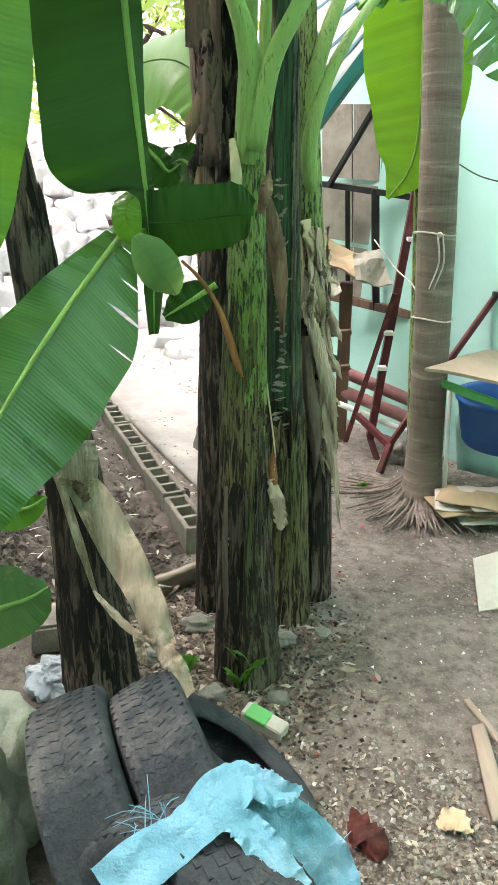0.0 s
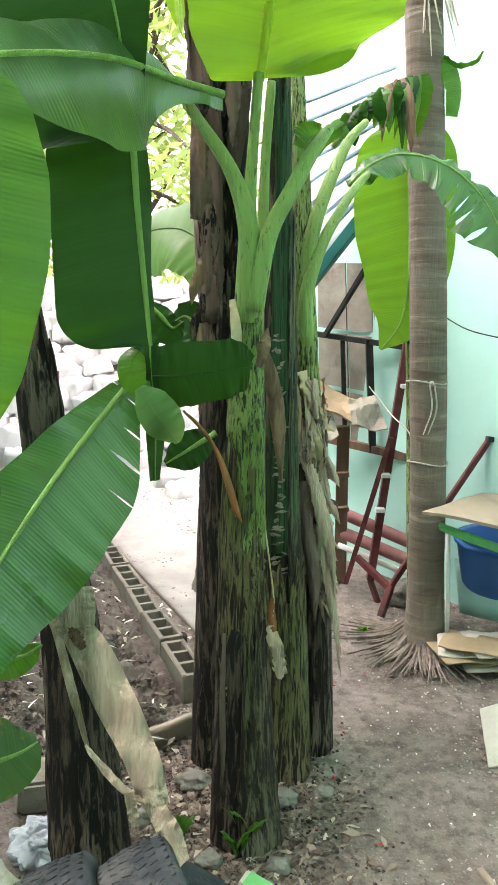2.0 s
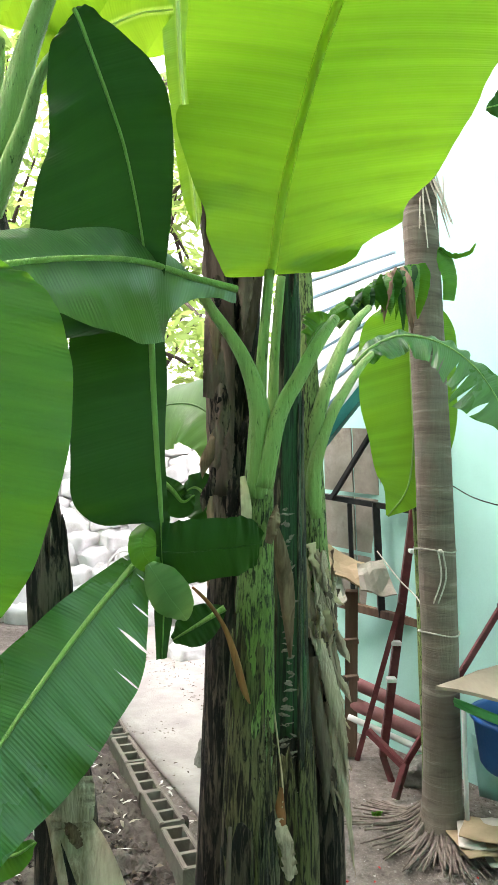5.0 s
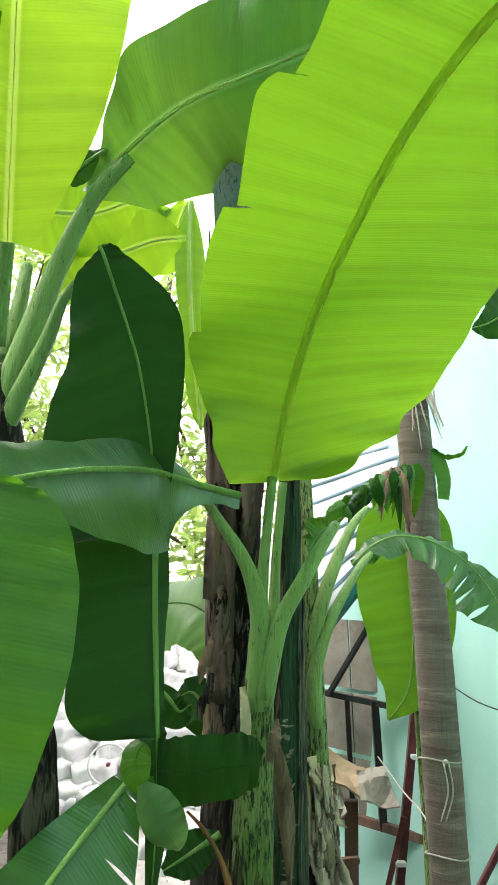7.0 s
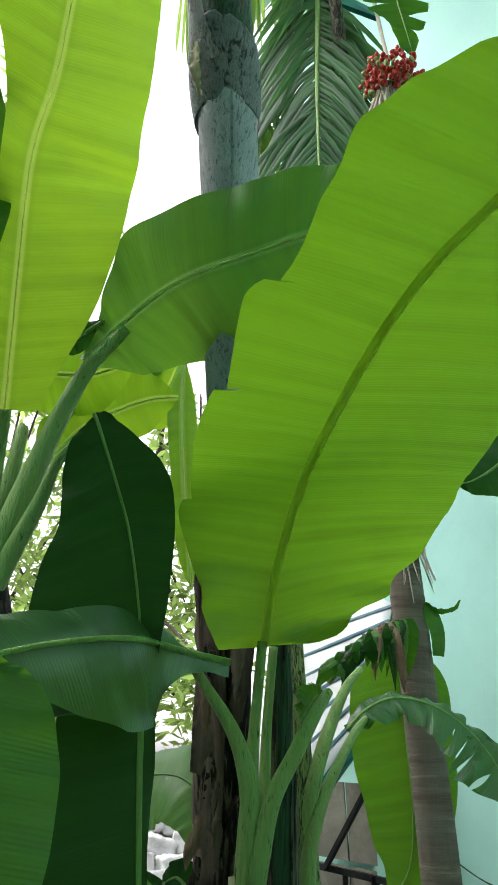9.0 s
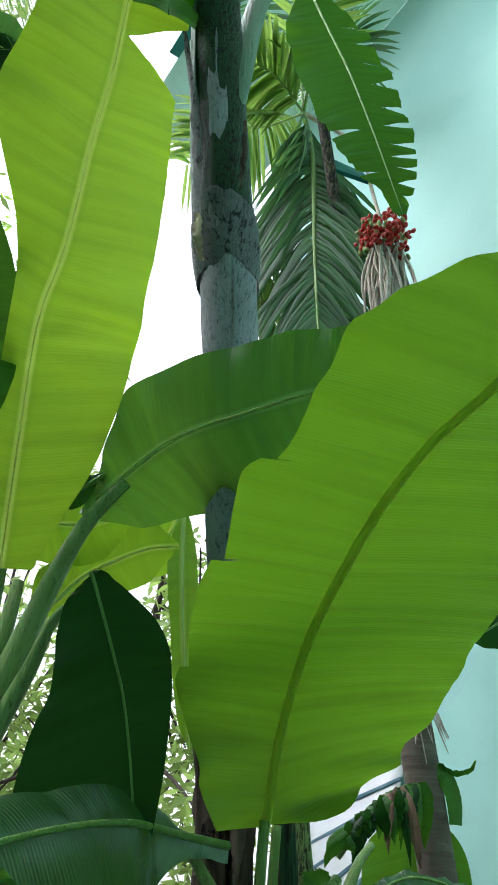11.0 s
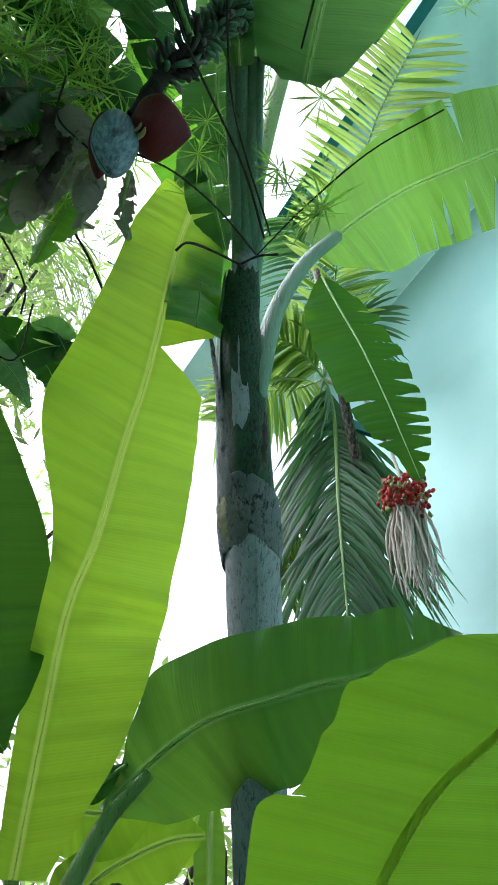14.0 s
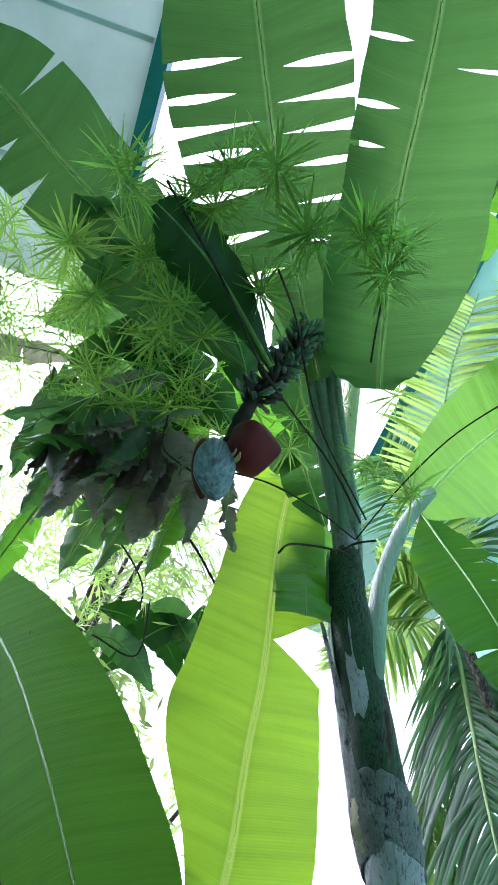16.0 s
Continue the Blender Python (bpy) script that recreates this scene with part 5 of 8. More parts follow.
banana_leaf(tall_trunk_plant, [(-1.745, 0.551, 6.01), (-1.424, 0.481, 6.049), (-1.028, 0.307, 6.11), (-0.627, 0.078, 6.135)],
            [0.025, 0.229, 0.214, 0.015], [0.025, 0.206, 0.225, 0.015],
            [(0.152, 0.15, -0.977), (0.194, 0.173, -0.966), (0.208, 0.209, -0.955), (0.192, 0.233, -0.953)], material=LEAF_SHADED, arch=0.15, rib=(0.008, 0.003), tears=[(0.3, 1, 0.1, 0.02), (0.42, -1, 0.1, 0.025), (0.52, 1, 0.1, 0.03), (0.66, -1, 0.1, 0.03), (0.72, 1, 0.15, 0.03)])
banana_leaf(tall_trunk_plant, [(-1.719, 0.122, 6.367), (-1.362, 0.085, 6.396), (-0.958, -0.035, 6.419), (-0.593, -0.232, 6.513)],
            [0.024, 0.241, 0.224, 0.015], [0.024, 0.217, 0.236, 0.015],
            [(0.036, -0.371, -0.928), (-0.006, -0.337, -0.941), (0.02, -0.305, -0.952), (0.073, -0.32, -0.945)], material=LEAF_SHADED, arch=0.15, rib=(0.008, 0.003), tears=[(0.3, 1, 0.1, 0.02), (0.42, -1, 0.1, 0.025), (0.52, 1, 0.1, 0.03), (0.66, -1, 0.1, 0.03), (0.72, 1, 0.15, 0.03)])
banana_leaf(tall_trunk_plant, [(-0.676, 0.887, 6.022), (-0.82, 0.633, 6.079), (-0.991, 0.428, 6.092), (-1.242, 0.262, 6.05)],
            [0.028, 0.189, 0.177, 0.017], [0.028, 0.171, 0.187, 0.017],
            [(0.604, -0.48, -0.636), (0.591, -0.5, -0.633), (0.534, -0.561, -0.632), (0.495, -0.594, -0.634)], material=LEAF_DARKENED, arch=0.15, rib=(0.008, 0.003), tears=[(0.3, 1, 0.1, 0.02), (0.42, -1, 0.1, 0.025), (0.52, 1, 0.1, 0.03), (0.66, -1, 0.1, 0.03), (0.72, 1, 0.15, 0.03)])
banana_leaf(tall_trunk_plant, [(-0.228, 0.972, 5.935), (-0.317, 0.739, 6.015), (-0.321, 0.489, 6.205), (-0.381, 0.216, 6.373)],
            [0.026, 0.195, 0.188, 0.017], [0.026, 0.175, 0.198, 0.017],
            [(-0.313, -0.199, -0.929), (-0.35, -0.406, -0.844), (-0.356, -0.499, -0.79), (-0.372, -0.425, -0.825)], material=LEAF_SHADED, arch=0.15, rib=(0.008, 0.003), tears=[(0.3, 1, 0.1, 0.02), (0.42, -1, 0.1, 0.025), (0.52, 1, 0.1, 0.03), (0.66, -1, 0.1, 0.03), (0.72, 1, 0.15, 0.03)])
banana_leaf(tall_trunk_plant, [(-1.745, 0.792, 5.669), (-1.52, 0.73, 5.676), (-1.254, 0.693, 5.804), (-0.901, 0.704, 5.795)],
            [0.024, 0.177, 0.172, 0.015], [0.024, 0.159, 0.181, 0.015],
            [(0.064, 0.108, -0.992), (0.275, 0.052, -0.96), (0.189, 0.034, -0.981), (-0.025, -0.003, -1)], material=LEAF_DARKENED, arch=0.15, rib=(0.008, 0.003), tears=[(0.3, 1, 0.1, 0.02), (0.42, -1, 0.1, 0.025), (0.52, 1, 0.1, 0.03), (0.66, -1, 0.1, 0.03), (0.72, 1, 0.15, 0.03)])
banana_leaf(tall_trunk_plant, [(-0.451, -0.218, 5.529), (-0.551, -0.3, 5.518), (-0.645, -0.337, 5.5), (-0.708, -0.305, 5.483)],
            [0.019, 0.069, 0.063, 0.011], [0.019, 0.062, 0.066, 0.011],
            [(0.014, 0.116, -0.993), (0.055, 0.147, -0.988), (0.207, 0.198, -0.958), (0.341, 0.166, -0.925)], material=LEAF_DARKENED, arch=0.15, rib=(0.008, 0.003), tears=[(0.3, 1, 0.1, 0.02), (0.42, -1, 0.1, 0.025), (0.52, 1, 0.1, 0.03), (0.66, -1, 0.1, 0.03), (0.72, 1, 0.15, 0.03)])
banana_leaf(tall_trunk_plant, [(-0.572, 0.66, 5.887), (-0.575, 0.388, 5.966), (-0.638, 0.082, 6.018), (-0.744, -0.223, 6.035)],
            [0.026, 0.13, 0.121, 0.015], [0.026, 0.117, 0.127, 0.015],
            [(0.642, -0.221, -0.734), (0.639, -0.239, -0.731), (0.637, -0.258, -0.727), (0.637, -0.261, -0.725)], material=LEAF_DARKENED, arch=0.15, rib=(0.008, 0.003), tears=[(0.3, 1, 0.1, 0.02), (0.42, -1, 0.1, 0.025), (0.52, 1, 0.1, 0.03), (0.66, -1, 0.1, 0.03), (0.72, 1, 0.15, 0.03)])
banana_leaf(tall_trunk_plant, [(-0.533, 1.035, 5.868), (-0.403, 0.947, 5.926), (-0.342, 1.173, 5.833), (-0.303, 1.337, 5.753)],
            [0.026, 0.13, 0.124, 0.016], [0.026, 0.117, 0.13, 0.016],
            [(-0.132, -0.67, -0.73), (0.348, -0.654, -0.672), (0.509, -0.454, -0.731), (0.505, -0.472, -0.723)], material=LEAF_SHADED, arch=0.15, rib=(0.008, 0.003), tears=[(0.3, 1, 0.1, 0.02), (0.42, -1, 0.1, 0.025), (0.52, 1, 0.1, 0.03), (0.66, -1, 0.1, 0.03), (0.72, 1, 0.15, 0.03)])
banana_leaf(back_plant, [(-1.881, 2.169, 5.781), (-1.698, 2.123, 5.912), (-1.472, 2.079, 6.046), (-1.274, 2.103, 6.107)],
            [0.014, 0.109, 0.105, 0.011], [0.014, 0.098, 0.11, 0.011],
            [(0.523, -0.246, -0.816), (0.491, -0.238, -0.838), (0.398, -0.222, -0.89), (0.308, -0.227, -0.924)], material=LEAF_DARKENED, arch=0.2, rib=(0.006, 0.002), tears=[(0.35, 1, 0.1, 0.03), (0.5, -1, 0.1, 0.03)])
banana_leaf(back_plant, [(-1.22, 2.436, 6.02), (-1.313, 2.177, 6.039), (-1.401, 2.013, 6.12), (-1.528, 1.95, 6.11)],
            [0.014, 0.091, 0.087, 0.011], [0.014, 0.082, 0.091, 0.011],
            [(0.219, -0.151, -0.964), (0.158, -0.291, -0.944), (0.118, -0.395, -0.911), (0.229, -0.315, -0.921)], material=LEAF_OLD, arch=0.2, rib=(0.006, 0.002), tears=[(0.35, 1, 0.1, 0.03), (0.5, -1, 0.1, 0.03)])
banana_leaf(back_plant, [(-1.895, 1.975, 6.205), (-1.705, 2.093, 6.218), (-1.514, 2.294, 6.161), (-1.456, 2.477, 6.044)],
            [0.016, 0.121, 0.115, 0.012], [0.016, 0.109, 0.121, 0.012],
            [(0.135, -0.101, -0.986), (0.032, -0.173, -0.984), (-0.122, -0.343, -0.931), (-0.187, -0.484, -0.855)], material=LEAF_DARKENED, arch=0.2, rib=(0.006, 0.002), tears=[(0.35, 1, 0.1, 0.03), (0.5, -1, 0.1, 0.03)])
banana_leaf(back_plant, [(-1.889, 1.933, 5.801), (-1.743, 1.956, 5.864), (-1.598, 2.107, 5.826), (-1.512, 2.287, 5.725)],
            [0.014, 0.1, 0.093, 0.011], [0.014, 0.09, 0.098, 0.011],
            [(0.323, -0.831, -0.453), (0.494, -0.767, -0.41), (0.645, -0.631, -0.432), (0.676, -0.579, -0.455)], material=LEAF_OLD, arch=0.2, rib=(0.006, 0.002), tears=[(0.35, 1, 0.1, 0.03), (0.5, -1, 0.1, 0.03)])
banana_leaf(back_plant, [(-1.23, 2.092, 6.267), (-1.309, 2.219, 6.152), (-1.301, 2.362, 6.049), (-1.259, 2.507, 5.949)],
            [0.015, 0.091, 0.085, 0.011], [0.015, 0.082, 0.089, 0.011],
            [(-0.038, -0.683, -0.729), (-0.055, -0.637, -0.769), (-0.061, -0.57, -0.82), (-0.058, -0.557, -0.828)], material=LEAF_DARKENED, arch=0.2, rib=(0.006, 0.002), tears=[(0.35, 1, 0.1, 0.03), (0.5, -1, 0.1, 0.03)])

# ---- palm ----
palm = thing("palm_tree", "ringed grey palm trunk with spreading roots, fronds and red fruit", "palm tree", (0.921, 3.722, 0))
PALM_PATH = [(0.909, 3.651, -0.033), (0.914, 3.663, 0.304), (0.864, 3.575, 1.243), (0.778, 3.553, 2.718), (0.61, 3.52, 4.6), (0.44, 3.44, 6.2), (0.37, 3.4, 7.0)]
PALM_R = [0.125, 0.092, 0.088, 0.082, 0.085, 0.085, 0.06]
part("trunk", tube(PALM_PATH, PALM_R, n=90, sides=20, lumpy=0.05, seed=3), PALM_BARK, palm, "grey-brown trunk with pale leaf-scar rings")


def frond(palm_, points, long, droop, material, name="frond", count=46, seed=0, thick=0.012, spread=1.0, along=1.0, wide_=1.0):
    """A feather leaf: a curved rachis with two rows of narrow folded leaflets."""
    rng = random.Random(seed)
    path = [Vector(p) for p in glide(points, 60)]
    fr = part(name, tube(points, [thick, thick * 0.8, thick * 0.5, thick * 0.25], n=24, sides=7), RIB_PALE, palm_)
    bm = bmesh.new()
    for k in range(count):
        for side in (1, -1):
            s = 0.1 + 0.88 * (k + rng.random() * 0.6) / count
            i = min(int(s * 60), 59)
            p = path[i]
            t = (path[i + 1] - path[i]).normalized()
            out = t.cross(Vector((0, 0, 1)))
            out = out.normalized() if out.length > 0.15 else Vector((1, 0.2, 0)).normalized()
            length = long * (0.55 + 0.6 * math.sin(math.pi * min(1, s * 0.9 + 0.1))) * rng.uniform(0.85, 1.1)
            d = (out * side * spread + t * rng.uniform(0.45, 0.75) * along + Vector((0, 0, rng.uniform(-0.1, 0.25)))).normalized()
            w = 0.013 * wide_ * rng.uniform(0.8, 1.2)
            flat = d.cross(t).normalized()
            wide = flat.cross(d).normalized()
            last = None
            for j in range(6):
                e = j / 5
                c = p + d * length * e + Vector((0, 0, -droop * length * e * e))
                ww = w * (0.5 + 1.1 * math.sin(math.pi * min(1.0, e * 0.85 + 0.12)))
                if j == 5:
                    ww = 0.001
                v = [bm.verts.new(c - wide * ww), bm.verts.new(c + flat * ww * 0.35), bm.verts.new(c + wide * ww)]
                if last:
                    bm.faces.new((last[0], last[1], v[1], v[0]))
                    bm.faces.new((last[1], last[2], v[2], v[1]))
                last = v
    tagged(part("leaflet", bm, material, fr), kind="stuff")
    return fr


CROWN = (0.31, 3.41, 7.605)
frond(palm, [CROWN, (0.354, 3.3, 6.885), (0.313, 3.025, 5.637), (0.3, 2.85, 4.6)], 0.6, 0.75, FROND, seed=1, spread=0.62, count=86, along=1.5, thick=0.022, wide_=0.85)
frond(palm, [CROWN, (0.4, 3.36, 6.95), (0.48, 3.2, 5.9), (0.47, 3.1, 5.0)], 0.55, 0.9, FROND, seed=11, spread=0.6, count=60, along=0.9, wide_=0.85)
frond(palm, [CROWN, (0.15, 3.41, 6.921), (0.032, 3.3, 5.919), (-0.024, 3.19, 5.056)], 0.4, 0.5, FROND_PALE, seed=2, spread=0.4, along=1.6)
frond(palm, [CROWN, (0.096, 3.3, 7.904), (-0.15, 3.19, 7.92), (-0.37, 3.08, 7.4)], 0.5, 0.6, FROND_PALE, seed=3)
frond(palm, [CROWN, (0.263, 3.3, 8.488), (0.172, 3.08, 9.348), (-0.053, 2.75, 9.563)], 0.6, 0.5, FROND, seed=4)
frond(palm, [CROWN, (0.426, 3.52, 8.44), (0.745, 3.63, 9.045), (0.807, 3.74, 8.376)], 0.5, 0.5, FROND, seed=5)
frond(palm, [CROWN, (0.045, 3.74, 7.924), (-0.334, 3.96, 8.146), (-0.697, 4.07, 7.764)], 0.6, 0.6, FROND_PALE, seed=6)
frond(palm, [CROWN, (0.444, 2.615, 8.36), (0.659, 1.545, 8.25), (0.869, 0.768, 7.7)], 0.55, 0.35, FROND_PALE, seed=7, count=54)


def berry_cluster(owner, centre, size, count, seed):
    rng = random.Random(seed)
    base = bmesh.new()
    bmesh.ops.create_icosphere(base, subdivisions=2, radius=0.016, matrix=Matrix.Diagonal((1, 1, 1.25, 1)))
    ripe = mesh_of("fruit", base, BERRY)
    green = ripe.copy()
    green.materials[0] = BERRY_GREEN
    for k in range(count):
        d = Vector((rng.gauss(0, 1), rng.gauss(0, 1), rng.gauss(0, 0.7))).normalized() * size * rng.uniform(0.35, 1.0)
        ob = new("fruit", green if k % 4 == 0 else ripe)
        ob.parent = owner
        ob.location = Vector(centre) + d - owner.location
        ob.scale = (rng.uniform(0.7, 0.95), rng.uniform(0.7, 0.95), rng.uniform(0.9, 1.2))
        ob.rotation_euler = (rng.uniform(-0.8, 0.8), rng.uniform(-0.8, 0.8), 0)


FRUIT = (0.7, 2.86, 5.544)
berry_cluster(palm, FRUIT, 0.175, 290, 5)
part("fruit_stalk", tube([CROWN, (0.665, 3.3, 7.063), (0.699, 2.97, 6.001), FRUIT], [0.02, 0.015, 0.012, 0.01], sides=8), STRAND, palm)
bm = bmesh.new()
rng = random.Random(8)
for k in range(70):
    a = Vector(FRUIT) + Vector((rng.uniform(-0.09, 0.09), rng.uniform(-0.06, 0.06), -0.06))
    e = rng.uniform(0.35, 0.75)
    b = a + Vector((rng.uniform(-0.1, 0.08), rng.uniform(-0.08, 0.08), -e))
    add_tube(bm, [a, a.lerp(b, 0.5) + Vector((rng.uniform(-0.05, 0.05), 0, 0)), b], [0.007, 0.009, 0.003], n=6, sides=5, flat=0.35, cap=False)
tagged(part("dry_strand", bm, STRAND, palm, "bundle of pale dry fruit strands"), kind="stuff")
bm = bmesh.new()
for k in range(16):
    a = Vector((0.777, 3.52, 3.087)) + Vector((rng.uniform(-0.06, 0.06), rng.uniform(-0.12, 0.0), rng.uniform(0, 0.1)))
    b = a + Vector((rng.uniform(-0.02, 0.1), rng.uniform(-0.06, 0.0), -rng.uniform(0.12, 0.3)))
    add_tube(bm, [a, a.lerp(b, 0.5), b], [0.004, 0.004, 0.002], n=5, sides=5, cap=False)
tagged(part("trunk_fibre", bm, STRAND, palm), kind="stuff")
bm = bmesh.new()
foot = Vector((0.921, 3.722, 0))
for k in range(130):
    w = rng.uniform(math.pi * 0.75, math.pi * 2.1)
    d = Vector((math.cos(w), math.sin(w), 0))
    e = rng.uniform(0.16, 0.4)
    add_tube(bm, [foot + d * 0.09 + Vector((0, 0, rng.uniform(0.06, 0.14))), foot + d * (0.12 + e * 0.3) + Vector((0, 0, 0.05)), foot + d * (0.1 + e) + Vector((rng.uniform(-0.06, 0.06), 0, 0.035))], [0.008, 0.0075, 0.004], n=7, sides=6)
tagged(part("root", bm, ROOT, palm, "mat of thin surface roots"), kind="stuff")
for c, ends_hang in ((Vector((0.849, 3.575, 1.416)), True), (Vector((0.875, 3.597, 1.021)), False)):
    bm = bmesh.new()
    pts_ = [c + Vector((math.cos(w) * 0.096, math.sin(w) * 0.096, 0.008 * math.sin(w * 2))) for w in [i * math.pi / 8 for i in range(17)]]
    add_tube(bm, pts_, [0.004] * 17, n=48, sides=6, cap=False)
    if ends_hang:
        for dx in (-0.01, 0.012):
            add_tube(bm, [c + Vector((dx, -0.1, 0)), c + Vector((dx + 0.015, -0.105, -0.12)), c + Vector((dx - 0.02, -0.105, -0.24))], [0.004, 0.004, 0.003], n=10, sides=6)
        bmesh.ops.create_icosphere(bm, subdivisions=2, radius=0.012, matrix=Matrix.Translation(c + Vector((0, -0.1, 0))))
    part("rope", bm, ROPE, palm, "pale twine tied round the trunk")

back_palm = thing("palm_tree", "distant palm with arching feathery fronds", "palm tree", (-2.3, 5.6, 0))
part("trunk", tube([(-2.3, 5.6, 0), (-2.2, 5.5, 3.5), (-4.116, 3.96, 11.923)], [0.11, 0.09, 0.07], n=20, sides=12), PALM_BARK, back_palm)
for k, (b_, c_) in enumerate((((-2.73, 3.74, 9.99), (-2.683, 3.63, 8.494)), ((-2.558, 3.74, 10.406), (-1.896, 3.63, 9.13)), ((-3.032, 3.52, 10.574), (-2.198, 3.19, 10.116)), ((-3.683, 4.18, 11.329), (-2.7, 4.29, 8.645)))):
    a_ = Vector((-4.116, 3.96, 11.923))
    frond(back_palm, [a_, a_.lerp(Vector(b_), 0.6) + Vector((0, 0, 0.2)), b_, c_], 0.7, 0.7, FROND_PALE, seed=20 + k, count=40)

# ---- withered sheaths on the stems ----
wrap(near_plant, NEAR_PATH[:4], [r + 0.004 for r in NEAR_R[:4]], -35, 190, STEM_OLIVE, 0.006, 0.5, 0.03, "dark withered sheath", 1)
wrap(near_plant, NEAR_PATH[:3], [r + 0.004 for r in NEAR_R[:3]], 60, 130, STEM_OLIVE, 0.008, 0.6, 0.04, "brown ragged sheath", 2)
NEAR_FOOT = [(-0.009, 2.255, 0.004), (-0.015, 2.288, 0.428), (-0.016, 2.3, 0.8)]
wrap(near_plant, NEAR_FOOT, [0.112, 0.09, 0.078], -15, 250, STEM_BROWN, 0.006, 0.55, 0.03, "dark rotting sheath at the foot", 41)
wrap(near_plant, NEAR_FOOT, [0.116, 0.094, 0.08], 35, 90, STEM_DARK, 0.008, 0.9, 0.04, "", 43)
wrap(far_plant, FAR_PATH[:2], [r + 0.01 for r in FAR_R[:2]], 10, 220, STEM_OLIVE, 0.006, 0.6, 0.03, "", 42)
wrap(near_plant, NEAR_PATH[2:5], [r + 0.002 for r in NEAR_R[2:5]], 20, 140, STEM_GREEN, 0.004, 0.2, 0.0, "", 3)
wrap(near_plant, NEAR_PATH[3:6], [r + 0.001 for r in NEAR_R[3:6]], -60, 150, STEM_GREEN, 0.003, 0.2, 0.0, "", 4)
wrap(far_plant, FAR_PATH[:4], [r + 0.003 for r in FAR_R[:4]], 75, 120, STEM_DARK, 0.006, 0.4, 0.02, "", 5)
wrap(far_plant, FAR_PATH[1:5], [r + 0.003 for r in FAR_R[1:5]], 25, 120, STEM_DEEP, 0.002, 0.2, 0.0, "", 6)
wrap(side_plant, SIDE_PATH[:3], [r + 0.004 for r in SIDE_R[:3]], 10, 200, STEM_BROWN, 0.005, 0.4, 0.02, "dark withered sheath", 7)
wrap(tall_trunk_plant, TALL_PATH[:4], [r + 0.006 for r in TALL_R[:4]], 0, 190, STEM_BROWN, 0.006, 0.5, 0.03, "", 8)
wrap(tall_trunk_plant, TALL_PATH[2:6], [r + 0.008 for r in TALL_R[2:6]], -55, 120, SHEATH_GREY, 0.01, 0.8, 0.09, "peeling grey-brown bark", 9, "dry_bark")
wrap(tall_trunk_plant, TALL_PATH[5:8], [r + 0.004 for r in TALL_R[5:8]], 60, 130, STEM_BLUE, 0.004, 0.3, 0.02, "grey papery sheath", 11)
wrap(tall_plant, LEFT_PATH[:4], [r + 0.004 for r in LEFT_R[:4]], 30, 170, STEM_BROWN, 0.008, 0.5, 0.03, "", 14)


def flap(plant, mid, widths, material, turn_n=(0, -1, 0.1), label="", name="dry_sheath", seed=0, ripple=0.008, arch=0.2, fold=(0, 0)):
    """A withered strip hanging from a stem."""
    bm = blade(mid, widths, [w * 0.8 for w in widths], [turn_n] * len(mid), n=30, across=6, arch=arch, ripple=ripple, seed=seed, fold=fold)
    return part(name, bm, material, plant, label)


flap(side_plant, [(0.224, 2.618, 1.218), (0.259, 2.596, 1.078), (0.299, 2.596, 0.909), (0.327, 2.596, 0.727)], [0.012, 0.03, 0.022, 0.002], PAPER_LEAF, (0.4, -1, 0), seed=3, arch=0.5)
flap(side_plant, [(0.196, 2.64, 1.15), (0.206, 2.607, 0.991), (0.235, 2.596, 0.802), (0.248, 2.618, 0.618)], [0.015, 0.026, 0.028, 0.004], SHEATH_GREY, (-0.3, -1, 0), seed=4, arch=0.6)
flap(side_plant, [(0.258, 2.618, 0.987), (0.297, 2.596, 0.781), (0.325, 2.596, 0.606), (0.35, 2.596, 0.405)], [0.01, 0.024, 0.014, 0.001], PAPER_LEAF, (0.3, -1, 0), seed=5, arch=0.5)
flap(near_plant, [(0.057, 2.233, 1.713), (0.047, 2.211, 1.664), (0.03, 2.222, 1.597)], [0.004, 0.02, 0.012], SHEATH_BROWN, label="short brown bract", seed=6, arch=0.3)
flap(far_plant, [(0.05, 2.376, 1.654), (0.072, 2.376, 1.547), (0.096, 2.42, 1.394), (0.111, 2.464, 1.193)], [0.008, 0.026, 0.028, 0.006], SHEATH_BROWN, label="brown withered sheath", seed=7, arch=0.5)
part("dry_thread", tube([(0.052, 2.332, 1.094), (0.07, 2.28, 0.97), (0.083, 2.262, 0.86), (0.08, 2.255, 0.8)], [0.004, 0.003, 0.003, 0.004], n=16, sides=6), SHEATH_TAN, far_plant)
flap(far_plant, [(0.078, 2.255, 0.86), (0.074, 2.25, 0.8), (0.082, 2.245, 0.76), (0.07, 2.25, 0.72)], [0.006, 0.016, 0.012, 0.006], SHEATH_ORANGE, label="reddish curled sheath end", seed=80, ripple=0.006, arch=0.6)
flap(far_plant, [(0.07, 2.25, 0.77), (0.085, 2.24, 0.72), (0.1, 2.245, 0.67), (0.108, 2.25, 0.61), (0.1, 2.25, 0.585)], [0.012, 0.026, 0.02, 0.026, 0.006], PAPER_LEAF, (0.4, -1, 0.1), "crumpled dry leaf tip", seed=81, ripple=0.012, arch=0.4, fold=(25, -20))
flap(near_plant, [(-0.049, 2.266, 1.795), (-0.037, 2.233, 1.696), (-0.041, 2.255, 1.559)], [0.01, 0.018, 0.01], SHEATH_TAN, seed=9, arch=0.2)
